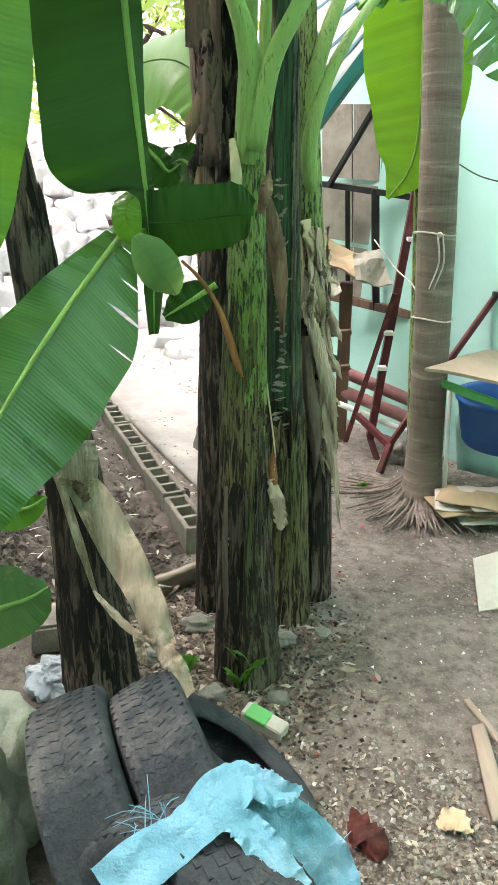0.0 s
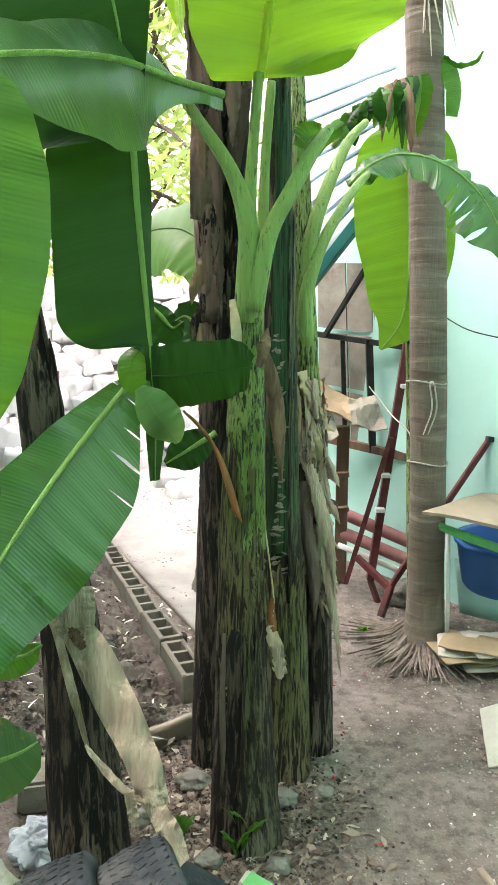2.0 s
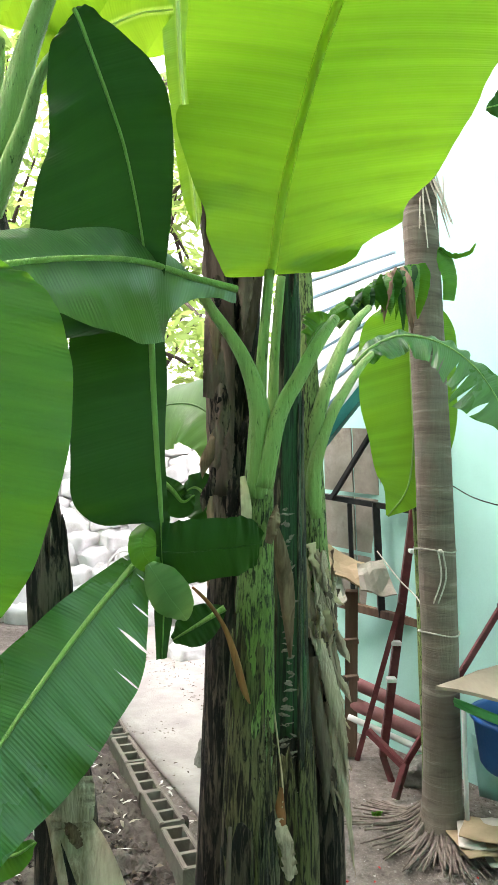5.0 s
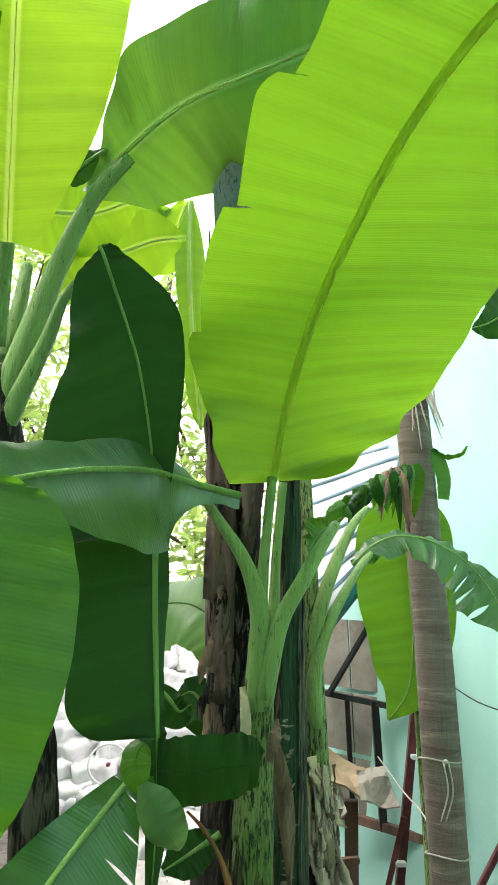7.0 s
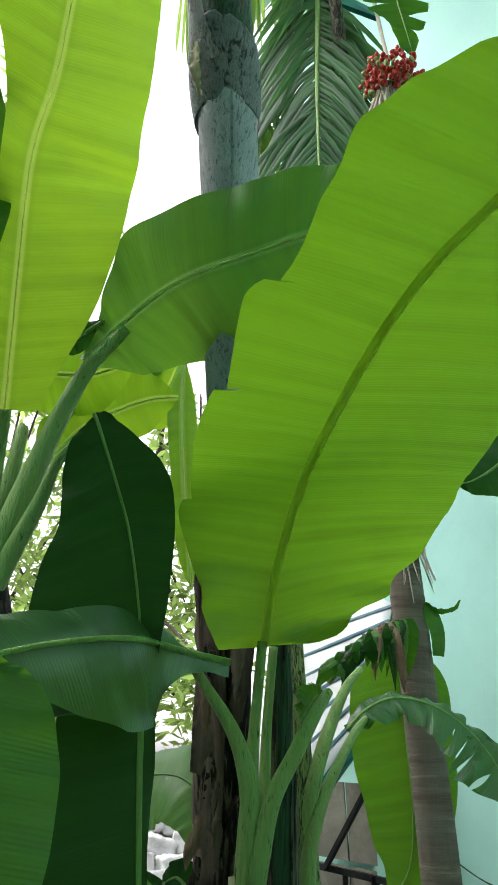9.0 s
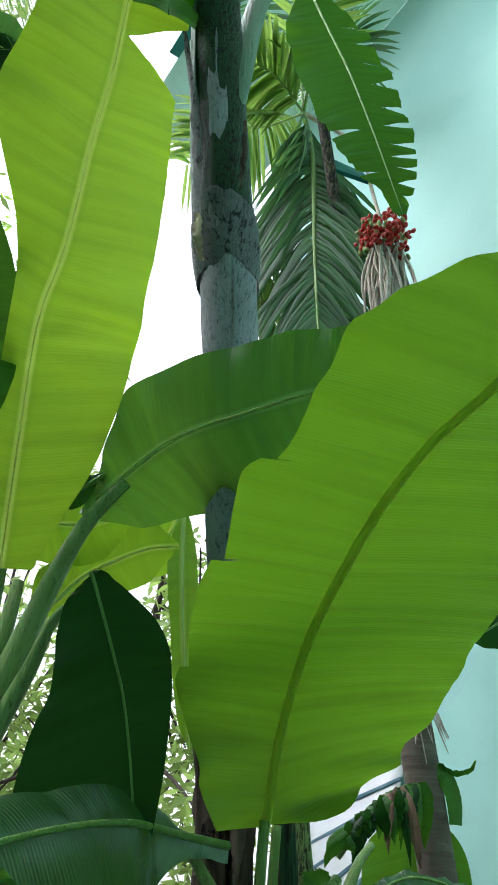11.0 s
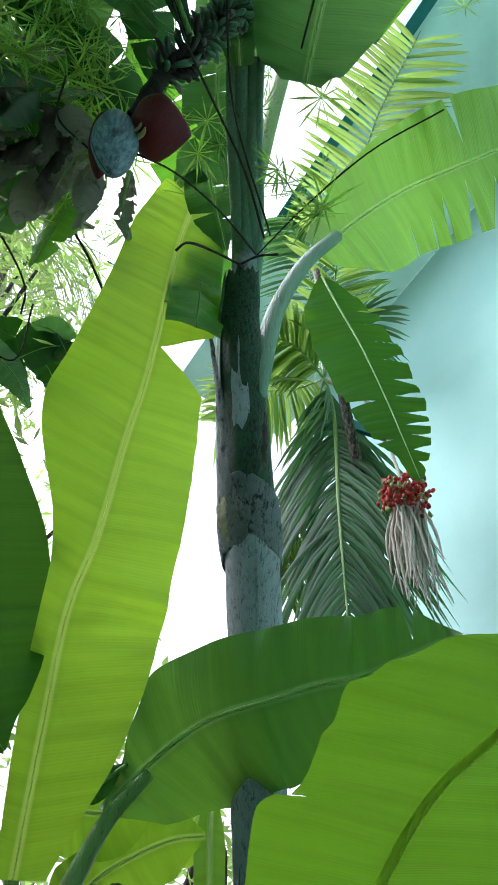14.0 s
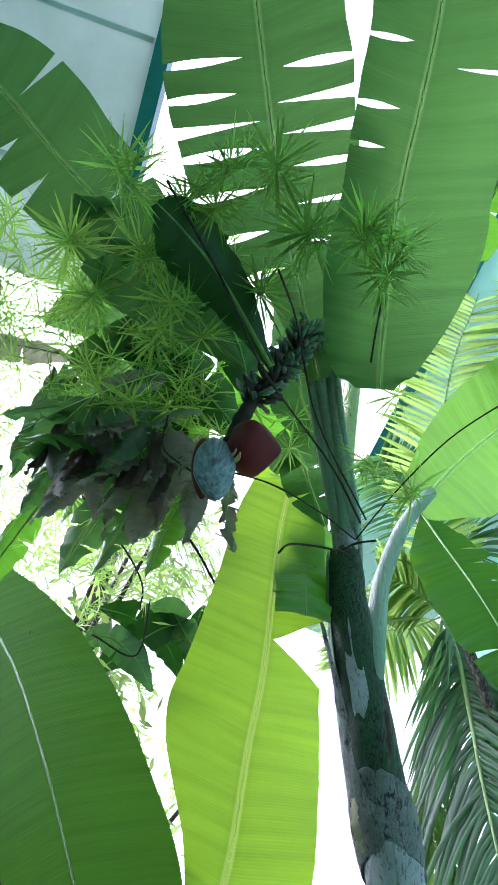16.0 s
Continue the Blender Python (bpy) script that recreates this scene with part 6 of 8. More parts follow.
flap(near_plant, [(-0.074, 2.233, 0.752), (-0.081, 2.2, 0.48), (-0.07, 2.2, 0.119)], [0.006, 0.011, 0.008], SHEATH_GREY, label="ragged sheath edge", seed=10)
flap(tall_trunk_plant, [(-0.129, 2.618, 0.574), (-0.143, 2.574, 0.304), (-0.177, 2.574, 0.05)], [0.02, 0.05, 0.03], STEM_BROWN, seed=11)
flap(tall_trunk_plant, [(-0.167, 2.596, 2.363), (-0.152, 2.552, 2.195), (-0.177, 2.563, 2.053)], [0.03, 0.05, 0.02], SHEATH_GREY, label="curling dry bark", seed=12)
flap(tall_trunk_plant, [(-0.018, 2.563, 2.494), (-0.027, 2.53, 2.383), (-0.042, 2.552, 2.213)], [0.03, 0.03, 0.015], SHEATH_GREY, seed=14, arch=0.3)
rng = random.Random(77)
side_line = [Vector(p) for p in glide(SIDE_PATH, 60)]
for k in range(58):
    # tattered paper-dry strips on the slim plant
    p = side_line[rng.randint(12, 30)] + Vector((rng.uniform(-0.035, 0.05), -0.05 - rng.uniform(0, 0.025), 0))
    e = rng.uniform(0.1, 0.34)
    out = rng.uniform(-0.02, 0.1)
    w = rng.uniform(0.01, 0.028)
    line_ = [p + Vector((out * f * f + rng.uniform(-0.008, 0.008), -0.02 * math.sin(math.pi * f) + rng.uniform(-0.012, 0.012), -e * f)) for f in (0, 0.2, 0.4, 0.6, 0.8, 1.0)]
    flap(side_plant, line_, [w * rng.uniform(0.2, 1.2) for _ in range(5)] + [0.001], (PAPER_LEAF, SHEATH_TAN, PAPER_LEAF, SHEATH_GREY, PAPER_LEAF)[k % 5], (rng.uniform(-1.1, 1.1), -1, rng.uniform(-0.3, 0.3)), "", "dry_strip", k + 40, 0.007, rng.uniform(0.1, 0.9), (rng.uniform(-30, 40), rng.uniform(-30, 40)))
near_line = [Vector(p) for p in glide(NEAR_PATH[:4], 60)]
for k in range(34):
    # brown shreds peeling off the foot of the near stem
    i_ = rng.randint(3, 44)
    w0 = rng.uniform(-1.5, 1.5)
    r0 = 0.098 - 0.0006 * i_
    p = near_line[i_] + Vector((math.sin(w0) * r0, -math.cos(w0) * r0, 0))
    e = rng.uniform(0.06, 0.24)
    d = Vector((math.sin(w0), -math.cos(w0), 0))
    lift = rng.uniform(0.002, 0.018)
    z_end = max(p.z - e, 0.03)
    line_ = [p + d * lift * f * rng.uniform(0.5, 1.2) + Vector((rng.uniform(-0.004, 0.004), 0, (z_end - p.z) * f)) for f in (0, 0.3, 0.65, 1.0)]
    w = rng.uniform(0.006, 0.02)
    flap(near_plant, line_, [w * 0.6, w * rng.uniform(0.5, 1.2), w * rng.uniform(0.4, 1.0), 0.001], (STEM_BROWN, SHEATH_BROWN, STEM_OLIVE, SHEATH_GREY)[k % 4], tuple(d), "", "dry_strip", k + 140, 0.008, 0.3)
rng = random.Random(78)
for k in range(26):
    # tattered green and brown strips hanging from the arched rib beside the palm
    f = (k + rng.random()) / 26
    p = Vector((0.36, 3.4, 2.5)).lerp(Vector((0.74, 3.46, 2.74)), f) + Vector((0, -0.03, 0.05 * math.sin(math.pi * f)))
    e = rng.uniform(0.14, 0.34) * (0.4 + 0.7 * f)
    a = rng.uniform(-0.12, 0.06)
    flap(palm_side_plant, [p, p + Vector((a * 0.3, -0.03, -e * 0.25)), p + Vector((a * 0.8, -0.035, -e * 0.65)), p + Vector((a, -0.03, -e))], [0.02, rng.uniform(0.022, 0.05), rng.uniform(0.014, 0.036), 0.002], SHEATH_BROWN if k in (14, 18, 19) else (LEAF, LEAF_MATT, LEAF_DARKENED)[k % 3], (rng.uniform(-0.9, 0.3), -1, 0.2), "tattered leaf strip" if k == 0 else "", "leaf_strip", k + 300, 0.004, 0.4, (rng.uniform(0, 35), rng.uniform(0, 35)))
part("midrib", tube([(0.36, 3.42, 2.44), (0.48, 3.4, 2.58), (0.62, 3.42, 2.7), (0.76, 3.48, 2.74)], [0.014, 0.012, 0.009, 0.005], n=20, sides=8), RIB_PALE, palm_side_plant)
flap(palm_side_plant, [(0.8, 3.5, 2.84), (0.86, 3.49, 2.78), (0.885, 3.48, 2.68), (0.88, 3.48, 2.58)], [0.02, 0.045, 0.04, 0.03], LEAF, (0.1, -1, 0.3), "torn stub of a leaf", "leaf_strip", 331, 0.004, 0.3)
flap(palm_side_plant, [(0.84, 3.49, 2.83), (0.9, 3.48, 2.79), (0.97, 3.47, 2.8), (1.0, 3.46, 2.84)], [0.016, 0.02, 0.012, 0.004], LEAF_MATT, (0.1, -1, 0.6), "", "leaf_strip", 332, 0.004, 0.3)
rng = random.Random(79)
tall_line = [Vector(p) for p in glide(TALL_PATH[:6], 90)]
for k in range(24):
    # bark peeling off the tall stem
    i_ = rng.randint(34, 78)
    p = tall_line[i_] + Vector((rng.uniform(-0.085, 0.075), -0.085 - rng.uniform(0, 0.02), 0))
    e = rng.uniform(0.12, 0.34)
    out = rng.uniform(-0.05, 0.03)
    flap(tall_trunk_plant, [p, p + Vector((out * 0.2, -0.012, -e * 0.35)), p + Vector((out * 0.8, -0.014, -e * 0.7)), p + Vector((out, -0.01, -e))], [0.01, rng.uniform(0.012, 0.03), rng.uniform(0.01, 0.024), 0.001], (SHEATH_GREY, STEM_BROWN, SHEATH_BROWN, STEM_BROWN)[k % 4], (rng.uniform(-0.6, 0.4), -1, 0), "", "bark_strip", k + 70, 0.008, 0.4)
at_ = [Vector(p) for p in glide(FAR_PATH[:4], 60)]
for k in range(52):
    # pale scar scales down the dark stem
    p = at_[14] .lerp(at_[46], k / 52 + rng.uniform(-0.012, 0.012))
    w, x = rng.uniform(0.008, 0.026), rng.uniform(-0.018, 0.012)
    tilt = rng.uniform(-0.006, 0.01)
    line_ = [p + Vector((x + w * f, -math.sqrt(max(0.0, 0.073 ** 2 - (x + w * f) ** 2)), tilt * f + rng.uniform(-0.002, 0.002))) for f in (-1, -0.5, 0, 0.5, 1)]
    wide = rng.uniform(0.003, 0.009)
    flap(far_plant, line_, [0.001, wide * rng.uniform(0.5, 1.2), wide, wide * rng.uniform(0.3, 1.1), 0.001], SCAR, (0.05, -1, rng.uniform(-0.2, 0.2)), "pale scaly leaf scar" if k == 0 else "", "leaf_scar", k + 400, 0.003, 0.2)
# tan dead leaf draped on the black stem
flap(tall_plant, [(-0.538, 1.958, 0.955), (-0.453, 1.914, 0.867), (-0.37, 1.859, 0.73), (-0.296, 1.804, 0.614), (-0.251, 1.76, 0.512), (-0.228, 1.738, 0.479)], [0.04, 0.062, 0.07, 0.06, 0.05, 0.03], PAPER_LEAF, (0.3, -1, 0.35), "dry tan dead leaf draped down the stem", "dead_leaf", 15, 0.03, 0.25, (26, -34))
flap(tall_plant, [(-0.258, 1.749, 0.545), (-0.232, 1.722, 0.491), (-0.198, 1.7, 0.443), (-0.162, 1.683, 0.374)], [0.025, 0.03, 0.034, 0.02], PAPER_LEAF, (0.2, -1, 0.5), "", "dead_leaf", 16, 0.02, 0.1, (-15, 25))
flap(tall_plant, [(-0.593, 1.969, 0.958), (-0.535, 1.936, 0.906), (-0.48, 1.892, 0.728), (-0.439, 1.87, 0.58)], [0.006, 0.012, 0.014, 0.006], PAPER_LEAF, (0.2, -1, 0.3), "", "dead_leaf", 17, 0.008)
flap(tall_plant, [(-0.441, 1.848, 0.602), (-0.383, 1.815, 0.548), (-0.318, 1.782, 0.504), (-0.26, 1.76, 0.487)], [0.004, 0.012, 0.012, 0.004], PAPER_LEAF, (0.2, -1, 0.3), "", "dead_leaf", 18, 0.008)
flap(tall_plant, [(-0.477, 1.931, 1.024), (-0.478, 1.925, 0.969), (-0.48, 1.925, 0.911), (-0.478, 1.925, 0.892)], [0.055, 0.062, 0.06, 0.05], PAPER_LEAF, (0.1, -1, 0.3), "squared-off dry leaf end", "dead_leaf", 19, 0.012, 0.1)
flap(tall_plant, [(-0.31, 1.76, 0.52), (-0.304, 1.755, 0.483), (-0.293, 1.749, 0.429)], [0.014, 0.016, 0.012], PAPER_LEAF, (0.1, -1, 0.4), "", "dead_leaf", 20, 0.02)
flap(tall_plant, [(-0.493, 1.925, 0.911), (-0.468, 1.914, 0.883), (-0.447, 1.903, 0.856)], [0.006, 0.02, 0.01], SHEATH_BROWN, (0.1, -1, 0.4), "", "dead_leaf", 21, 0.01)

# ---- tyres ----
def tyre(name, label, place, yaw, lean, size=1.0):
    """A worn car tyre: rounded carcass with shoulders, tread blocks and an open middle."""
    ob = thing(name, label, "tyre", place, "pile of tyres")
    R, W = 0.31, 0.095
    prof = [(0.19, -0.062), (0.2, -0.075), (0.235, -0.094), (0.27, -0.096), (0.295, -0.088), (0.305, -0.07), (0.31, -0.035), (0.312, 0.0)]
    prof = prof + [(r, -w) for r, w in prof[-2::-1]]
    inner = [(0.2, 0.055), (0.25, 0.07), (0.285, 0.06), (0.29, 0.0), (0.285, -0.06), (0.25, -0.07), (0.2, -0.055)]
    ring = prof + inner
    n = 64
    bm = bmesh.new()
    cols = []
    for i in range(n):
        a = 2 * math.pi * i / n
        cols.append([bm.verts.new((w, math.cos(a) * r, math.sin(a) * r)) for r, w in ring])
    for i in range(n):
        c0, c1 = cols[i], cols[(i + 1) % n]
        for j in range(len(ring)):
            k = (j + 1) % len(ring)
            bm.faces.new((c0[j], c1[j], c1[k], c0[k]))
    bmesh.ops.recalc_face_normals(bm, faces=bm.faces)
    m = Matrix.Translation(place) @ Euler((0, radians(lean), radians(yaw))).to_matrix().to_4x4()
    m2 = m @ Matrix.Scale(size, 4) @ Matrix.Translation((0, 0, 0.305))
    bmesh.ops.transform(bm, matrix=m2, verts=bm.verts)
    part("carcass", bm, RUBBER, ob, "dusty black rubber carcass")
    bm = bmesh.new()
    for i in range(64):
        a = 2 * math.pi * i / 64
        for w in (-0.068, -0.041, -0.014, 0.014, 0.041, 0.068):
            off = 0.02 * (1 if w in (-0.041, 0.014, 0.068) else -1)
            t = Matrix.Rotation(a + off * 2.2, 4, "X") @ Matrix.Translation((w, 0, 0.3091 if abs(w) < 0.03 else 0.3065 if abs(w) < 0.05 else 0.3005)) @ Matrix.Rotation(0.35 if w > 0 else -0.35, 4, "Z")
            add_box(bm, (0.022, 0.024, 0.008), m2 @ t)
    part("tread", bm, RUBBER, ob, "worn tread blocks", smooth=False)
    return ob


tyre("tyre", "worn black tyre standing on edge", (-0.25, 1.379, -0.012), 18.2, -16.2, 0.998)
tyre("tyre", "worn black tyre leaning on its neighbour", (-0.069, 1.445, 0.015), 21.4, -17.0, 0.958)
tyre("tyre", "worn black tyre tilted, showing its open middle", (0.099, 1.718, -0.008), 30.2, -47.7, 0.859)
tyre("tyre", "worn black tyre lying low under a blue rag", (-0.125, 0.945, -0.01), 52, 10, 1.02)


def rag():
    """A crumpled strip of woven plastic, with frayed ends."""
    ob = thing("blue_rag", "frayed light blue woven plastic rag draped on the tyres", "rag", (-0.046, 1.125, 0.462))
    for mid, wide, seed in (([(-0.244, 0.935, 0.55), (-0.184, 0.968, 0.583), (-0.111, 1.003, 0.616), (-0.053, 1.057, 0.638), (-0.006, 1.102, 0.643), (0.023, 1.117, 0.638)], [0.05, 0.05, 0.042, 0.05, 0.035, 0.012], 3),
                            ([(-0.001, 1.107, 0.643), (0.031, 1.093, 0.627), (0.068, 1.096, 0.611), (0.103, 1.112, 0.605)], [0.02, 0.034, 0.022, 0.004], 5),
                            ([(0.015, 1.102, 0.632), (0.042, 1.092, 0.572), (0.098, 1.093, 0.506), (0.148, 1.079, 0.44), (0.164, 1.047, 0.374)], [0.03, 0.045, 0.055, 0.06, 0.06], 7),
                            ([(-0.057, 1.015, 0.616), (-0.011, 1.02, 0.611), (0.029, 0.996, 0.583), (0.078, 0.952, 0.528)], [0.008, 0.03, 0.035, 0.04], 9)):
        mid = [(x, y, z + 0.022) for x, y, z in mid]
        bm = blade(mid, wide, wide, [(0, -0.6, 0.8)] * len(mid), n=60, across=10, arch=0.15, ripple=0.005, seed=seed, fold=(18, 18))
        part("cloth", roughen(roughen(bm, 0.016, 16, seed), 0.006, 48, seed), RAG, ob)
    rng = random.Random(4)
    bm = bmesh.new()
    ends = [Vector((-0.206, 0.985, 0.583)), Vector((-0.144, 1.027, 0.616)), Vector((-0.19, 0.961, 0.55)), Vector((0.13, 1.083, 0.495))]
    for k in range(46):
        a = rng.choice(ends) + Vector((rng.uniform(-0.05, 0.05), rng.uniform(-0.04, 0.04), rng.uniform(-0.01, 0.02)))
        b = a + Vector((rng.uniform(-0.09, 0.05), rng.uniform(-0.04, 0.08), rng.uniform(-0.02, 0.06)))
        add_tube(bm, [a, a.lerp(b, 0.5) + Vector((0, 0, 0.015)), b], [0.0012, 0.001, 0.0007], n=5, sides=4, cap=False)
    fray = part("frayed_thread", bm, RAG, ob)
    tagged(fray, kind="stuff")


rag()


def boulder(name, label, centre, size, seed, material=None, group="", cat="stone"):
    bm = bmesh.new()
    bmesh.ops.create_icosphere(bm, subdivisions=4, radius=1.0)
    for v in bm.verts:
        v.co *= 1 + 0.34 * noise.noise(v.co * 1.3 + Vector((seed, 0, 0))) + 0.16 * noise.noise(v.co * 2.9 + Vector((seed, 3, 0))) + 0.05 * noise.noise(v.co * 8 + Vector((seed, 3, 0)))
        v.co = Vector((v.co.x * size[0], v.co.y * size[1], max(v.co.z, -0.6) * size[2]))
    bmesh.ops.transform(bm, matrix=Matrix.Translation(centre), verts=bm.verts)
    return solo(name, bm, material or STONE, label, cat, group)


boulder("boulder", "mossy grey rock beside the tyres", (-0.76, 1.3, 0.2), (0.24, 0.26, 0.34), 3, MOSSY)
boulder("boulder", "pale grey rock lying beside the tyres", (-0.72, 1.62, 0.16), (0.2, 0.2, 0.24), 13, MOSSY)
boulder("boulder", "round grey stone behind the palm", (0.926, 4.26, 0.066), (0.1, 0.1, 0.09), 5)
boulder("boulder", "brown stone lying behind the stems", (-0.279, 4.418, 0.06), (0.07, 0.07, 0.12), 9)
boulder("boulder", "grey lump of rubble by the wall", (1.293, 4.54, 0.11), (0.16, 0.12, 0.16), 7)
for k, (bx, by, s) in enumerate(((0.13, 2.4, 0.05), (0.2, 2.7, 0.06), (-0.2, 2.5, 0.06), (-0.28, 2.2, 0.05), (0.05, 2.0, 0.04), (-0.12, 2.12, 0.045), (0.1, 2.1, 0.04), (-0.35, 2.35, 0.05), (0.28, 2.45, 0.035))):
    boulder("rubble_stone", "small broken stone in the litter", (bx, by, ground_height(bx, by) + s * 0.3), (s, s * 0.8, s * 0.6), k + 11, None, "rubble round the stems")

# ---- planting bed ----
def hollow_block_mesh():
    bm = bmesh.new()
    L, W, H, w = 0.37, 0.12, 0.17, 0.022
    for y in (-(W - w) / 2, (W - w) / 2):
        add_box(bm, (L, w, H), Matrix.Translation((0, y, 0)), 0.004)
    for i in range(4):
        add_box(bm, (w, W - 2 * w + 0.004, H - 0.006), Matrix.Translation(((i / 3 - 0.5) * (L - w), 0, 0)), 0.0)
    roughen(bm, 0.004, 25)
    return mesh_of("hollow_block", bm, BLOCK, False)


block_mesh = hollow_block_mesh()
A, B = Vector((-0.233, 3.128, 0.099)), Vector((-1.231, 5.614, 0.099))
way = (B - A).normalized()
edge_turn = math.degrees(math.atan2(way.y, way.x))
count = int((B - A).length / 0.385) + 2
for k in range(count):
    p = A + way * (0.19 + k * 0.385)
    ob = new("hollow_block", block_mesh)
    ob.matrix_world = pose(p.x, p.y, 0.055 + 0.008 * math.sin(k * 2.1), 0, 1.2 * math.sin(k * 1.7), edge_turn + 1.5 * math.sin(k * 2.7))
    tagged(ob, "grey concrete hollow block with open cells, set in a row", "hollow block", "row of hollow blocks")


def soil_bed():
    bm = bmesh.new()
    n = 110
    a, b, c, d = [Vector(p) for p in ((-0.256, 3.162, 0), (-1.229, 5.611, 0), (-2.155, 4.842, 0), (-0.886, 2.665, 0))]
    rows = []
    for i in range(n + 1):
        row = []
        for j in range(n + 1):
            u, v = i / n, j / n
            p = a.lerp(b, u).lerp(d.lerp(c, u), v)
            edge = min(1.0, 8 * min(u, 1 - u, v + 0.08, 1 - v))
            p.z = 0.005 + edge * (0.05 + 0.04 * noise.noise(p * 5) + 0.05 * noise.noise(p * 14) + 0.026 * noise.noise(p * 36))
            row.append(bm.verts.new(p))
        rows.append(row)
    for r0, r1 in zip(rows, rows[1:]):
        for i in range(n):
            bm.faces.new((r0[i], r1[i], r1[i + 1], r0[i + 1]))
    return bm


bed = part("soil_bed", soil_bed(), SOIL_LOOSE)
tagged(bed, "bed of dark crumbly soil", "soil", kind="structure")
solo("edging_board", board((-0.47, 2.661, 0.11), (-0.216, 2.86, 0.11), (-0.221, 2.884, 0), (-0.467, 2.665, 0), 0.03, bend=0.01, n=6), WOOD_GREY, "weathered board edging the soil bed", "board")
solo("edging_board", board((-0.836, 2.512, 0.088), (-0.711, 2.591, 0.088), (-0.721, 2.604, 0), (-0.849, 2.526, 0), 0.04, bend=0.01, n=4), WOOD_GREY, "short grey board edging the soil bed", "board")
solo("concrete_chunk", roughen(box((0.2, 0.14, 0.12), Matrix.Translation((-0.736, 2.448, 0.055)) @ Euler((0, 0.1, 0.4)).to_matrix().to_4x4(), 0.012), 0.01, 20), BLOCK, "broken piece of concrete block", "rubble", smooth=False)

# ---- litter ----
def scatter(name, label, category, count, area, maker, material, seed, hollow=None, lift=0.003):
    """Loose small stuff strewn over a patch of ground, as one object."""
    rng = random.Random(seed)
    verts, faces = [], []
    for _ in range(count):
        for _try in range(20):
            x, y = rng.uniform(area[0], area[1]), rng.uniform(area[2], area[3])
            if hollow is None or hollow(x, y, rng):
                break
        else:
            continue
        v, f = maker(rng)
        o = len(verts)
        turn = Euler((rng.uniform(-0.4, 0.4), rng.uniform(-0.4, 0.4), rng.uniform(0, 6.28))).to_matrix()
        base = Vector((x, y, ground_height(x, y) + lift))
        verts += [tuple(turn @ Vector(p) + base) for p in v]
        faces += [tuple(i + o for i in q) for q in f]
    me = bpy.data.meshes.new(name)
    me.from_pydata(verts, [], faces)
    me.materials.append(material)
    ob = new(name, me)
    return tagged(ob, label, category, kind="stuff")


def pebble(lo, hi):
    def made(rng):
        r = rng.uniform(lo, hi)
        pts = [(r, 0, 0), (0, r * rng.uniform(0.6, 1), 0), (-r * rng.uniform(0.7, 1), 0, 0), (0, -r, 0), (0, 0, r * 0.7), (0, 0, -r * 0.4)]
        return pts, [(0, 1, 4), (1, 2, 4), (2, 3, 4), (3, 0, 4), (1, 0, 5), (2, 1, 5), (3, 2, 5), (0, 3, 5)]
    return made


def chip(lo, hi, slim=0.4):
    def made(rng):
        a, b, h = rng.uniform(lo, hi), rng.uniform(lo, hi) * slim, rng.uniform(0.002, 0.012)
        return [(-a, -b * 0.6, 0), (0, -b, h), (a, 0, 0.003), (0, b, h * 0.6), (-a * 0.8, b * 0.7, 0.004)], [(0, 1, 3, 4), (1, 2, 3)]
    return made


def islands(name, stops, rough=0.85):
    m = Nodes(name, rough)
    m.color(m.ramp(m.island(), stops))
    m.bump(m.noise(60), 0.3, 0.004)
    return m.mat


PEBBLES = islands("mixed_pebbles", [(0, (0.12, 0.1, 0.085)), (0.4, (0.25, 0.22, 0.19)), (0.8, (0.32, 0.29, 0.25)), (1, (0.46, 0.43, 0.39))])
CHIPS = islands("dry_leaf_bits", [(0, (0.07, 0.05, 0.04)), (0.5, (0.17, 0.13, 0.1)), (0.85, (0.28, 0.23, 0.18)), (1, (0.5, 0.43, 0.35))])
PALE_BITS = islands("pale_bits", [(0, (0.5, 0.46, 0.4)), (1, (0.75, 0.73, 0.68))])
MULCH = islands("dark_mulch", [(0, (0.02, 0.016, 0.013)), (0.6, (0.08, 0.06, 0.05)), (1, (0.2, 0.15, 0.11))])
def by_path(x, y, rng):
    return rng.random() < (0.25 if 0.25 < x < 0.8 and y > 1.9 else 1.0)
def by_front(x, y, rng):
    return rng.random() < math.exp(-((x - 0.55) ** 2 / 0.3 + (y - 1.45) ** 2 / 0.08))
def by_stems(x, y, rng):
    return rng.random() < math.exp(-((x + 0.12) ** 2 / 0.1 + (y - 2.35) ** 2 / 0.2))
def in_bed(x, y, rng):
    return way.x * (y - A.y) - way.y * (x - A.x) > 0.1
scatter("pebbles", "small mixed pebbles trodden into the earth", "pebbles", 2600, (-0.3, 1.3, 1.2, 4.3), pebble(0.003, 0.011), PEBBLES, 1, by_path)
scatter("pebbles", "gravelly rubble at the path's edge", "pebbles", 2200, (0.1, 1.1, 1.1, 2.0), pebble(0.003, 0.012), PEBBLES, 2, by_front)
scatter("dry_leaf_litter", "crumbs of dry leaf and husk", "leaf litter", 1500, (0.1, 1.1, 1.1, 2.0), chip(0.005, 0.02), CHIPS, 3, by_front)
scatter("dry_leaf_litter", "dry leaf scraps round the stems", "leaf litter", 2200, (-0.9, 0.6, 1.6, 3.2), chip(0.006, 0.034), CHIPS, 4, by_stems)
scatter("dry_leaf_litter", "pale husks and paper-dry scraps round the stems", "leaf litter", 420, (-0.9, 0.6, 1.6, 3.2), chip(0.008, 0.03, 0.5), CHIPS, 14, by_stems)
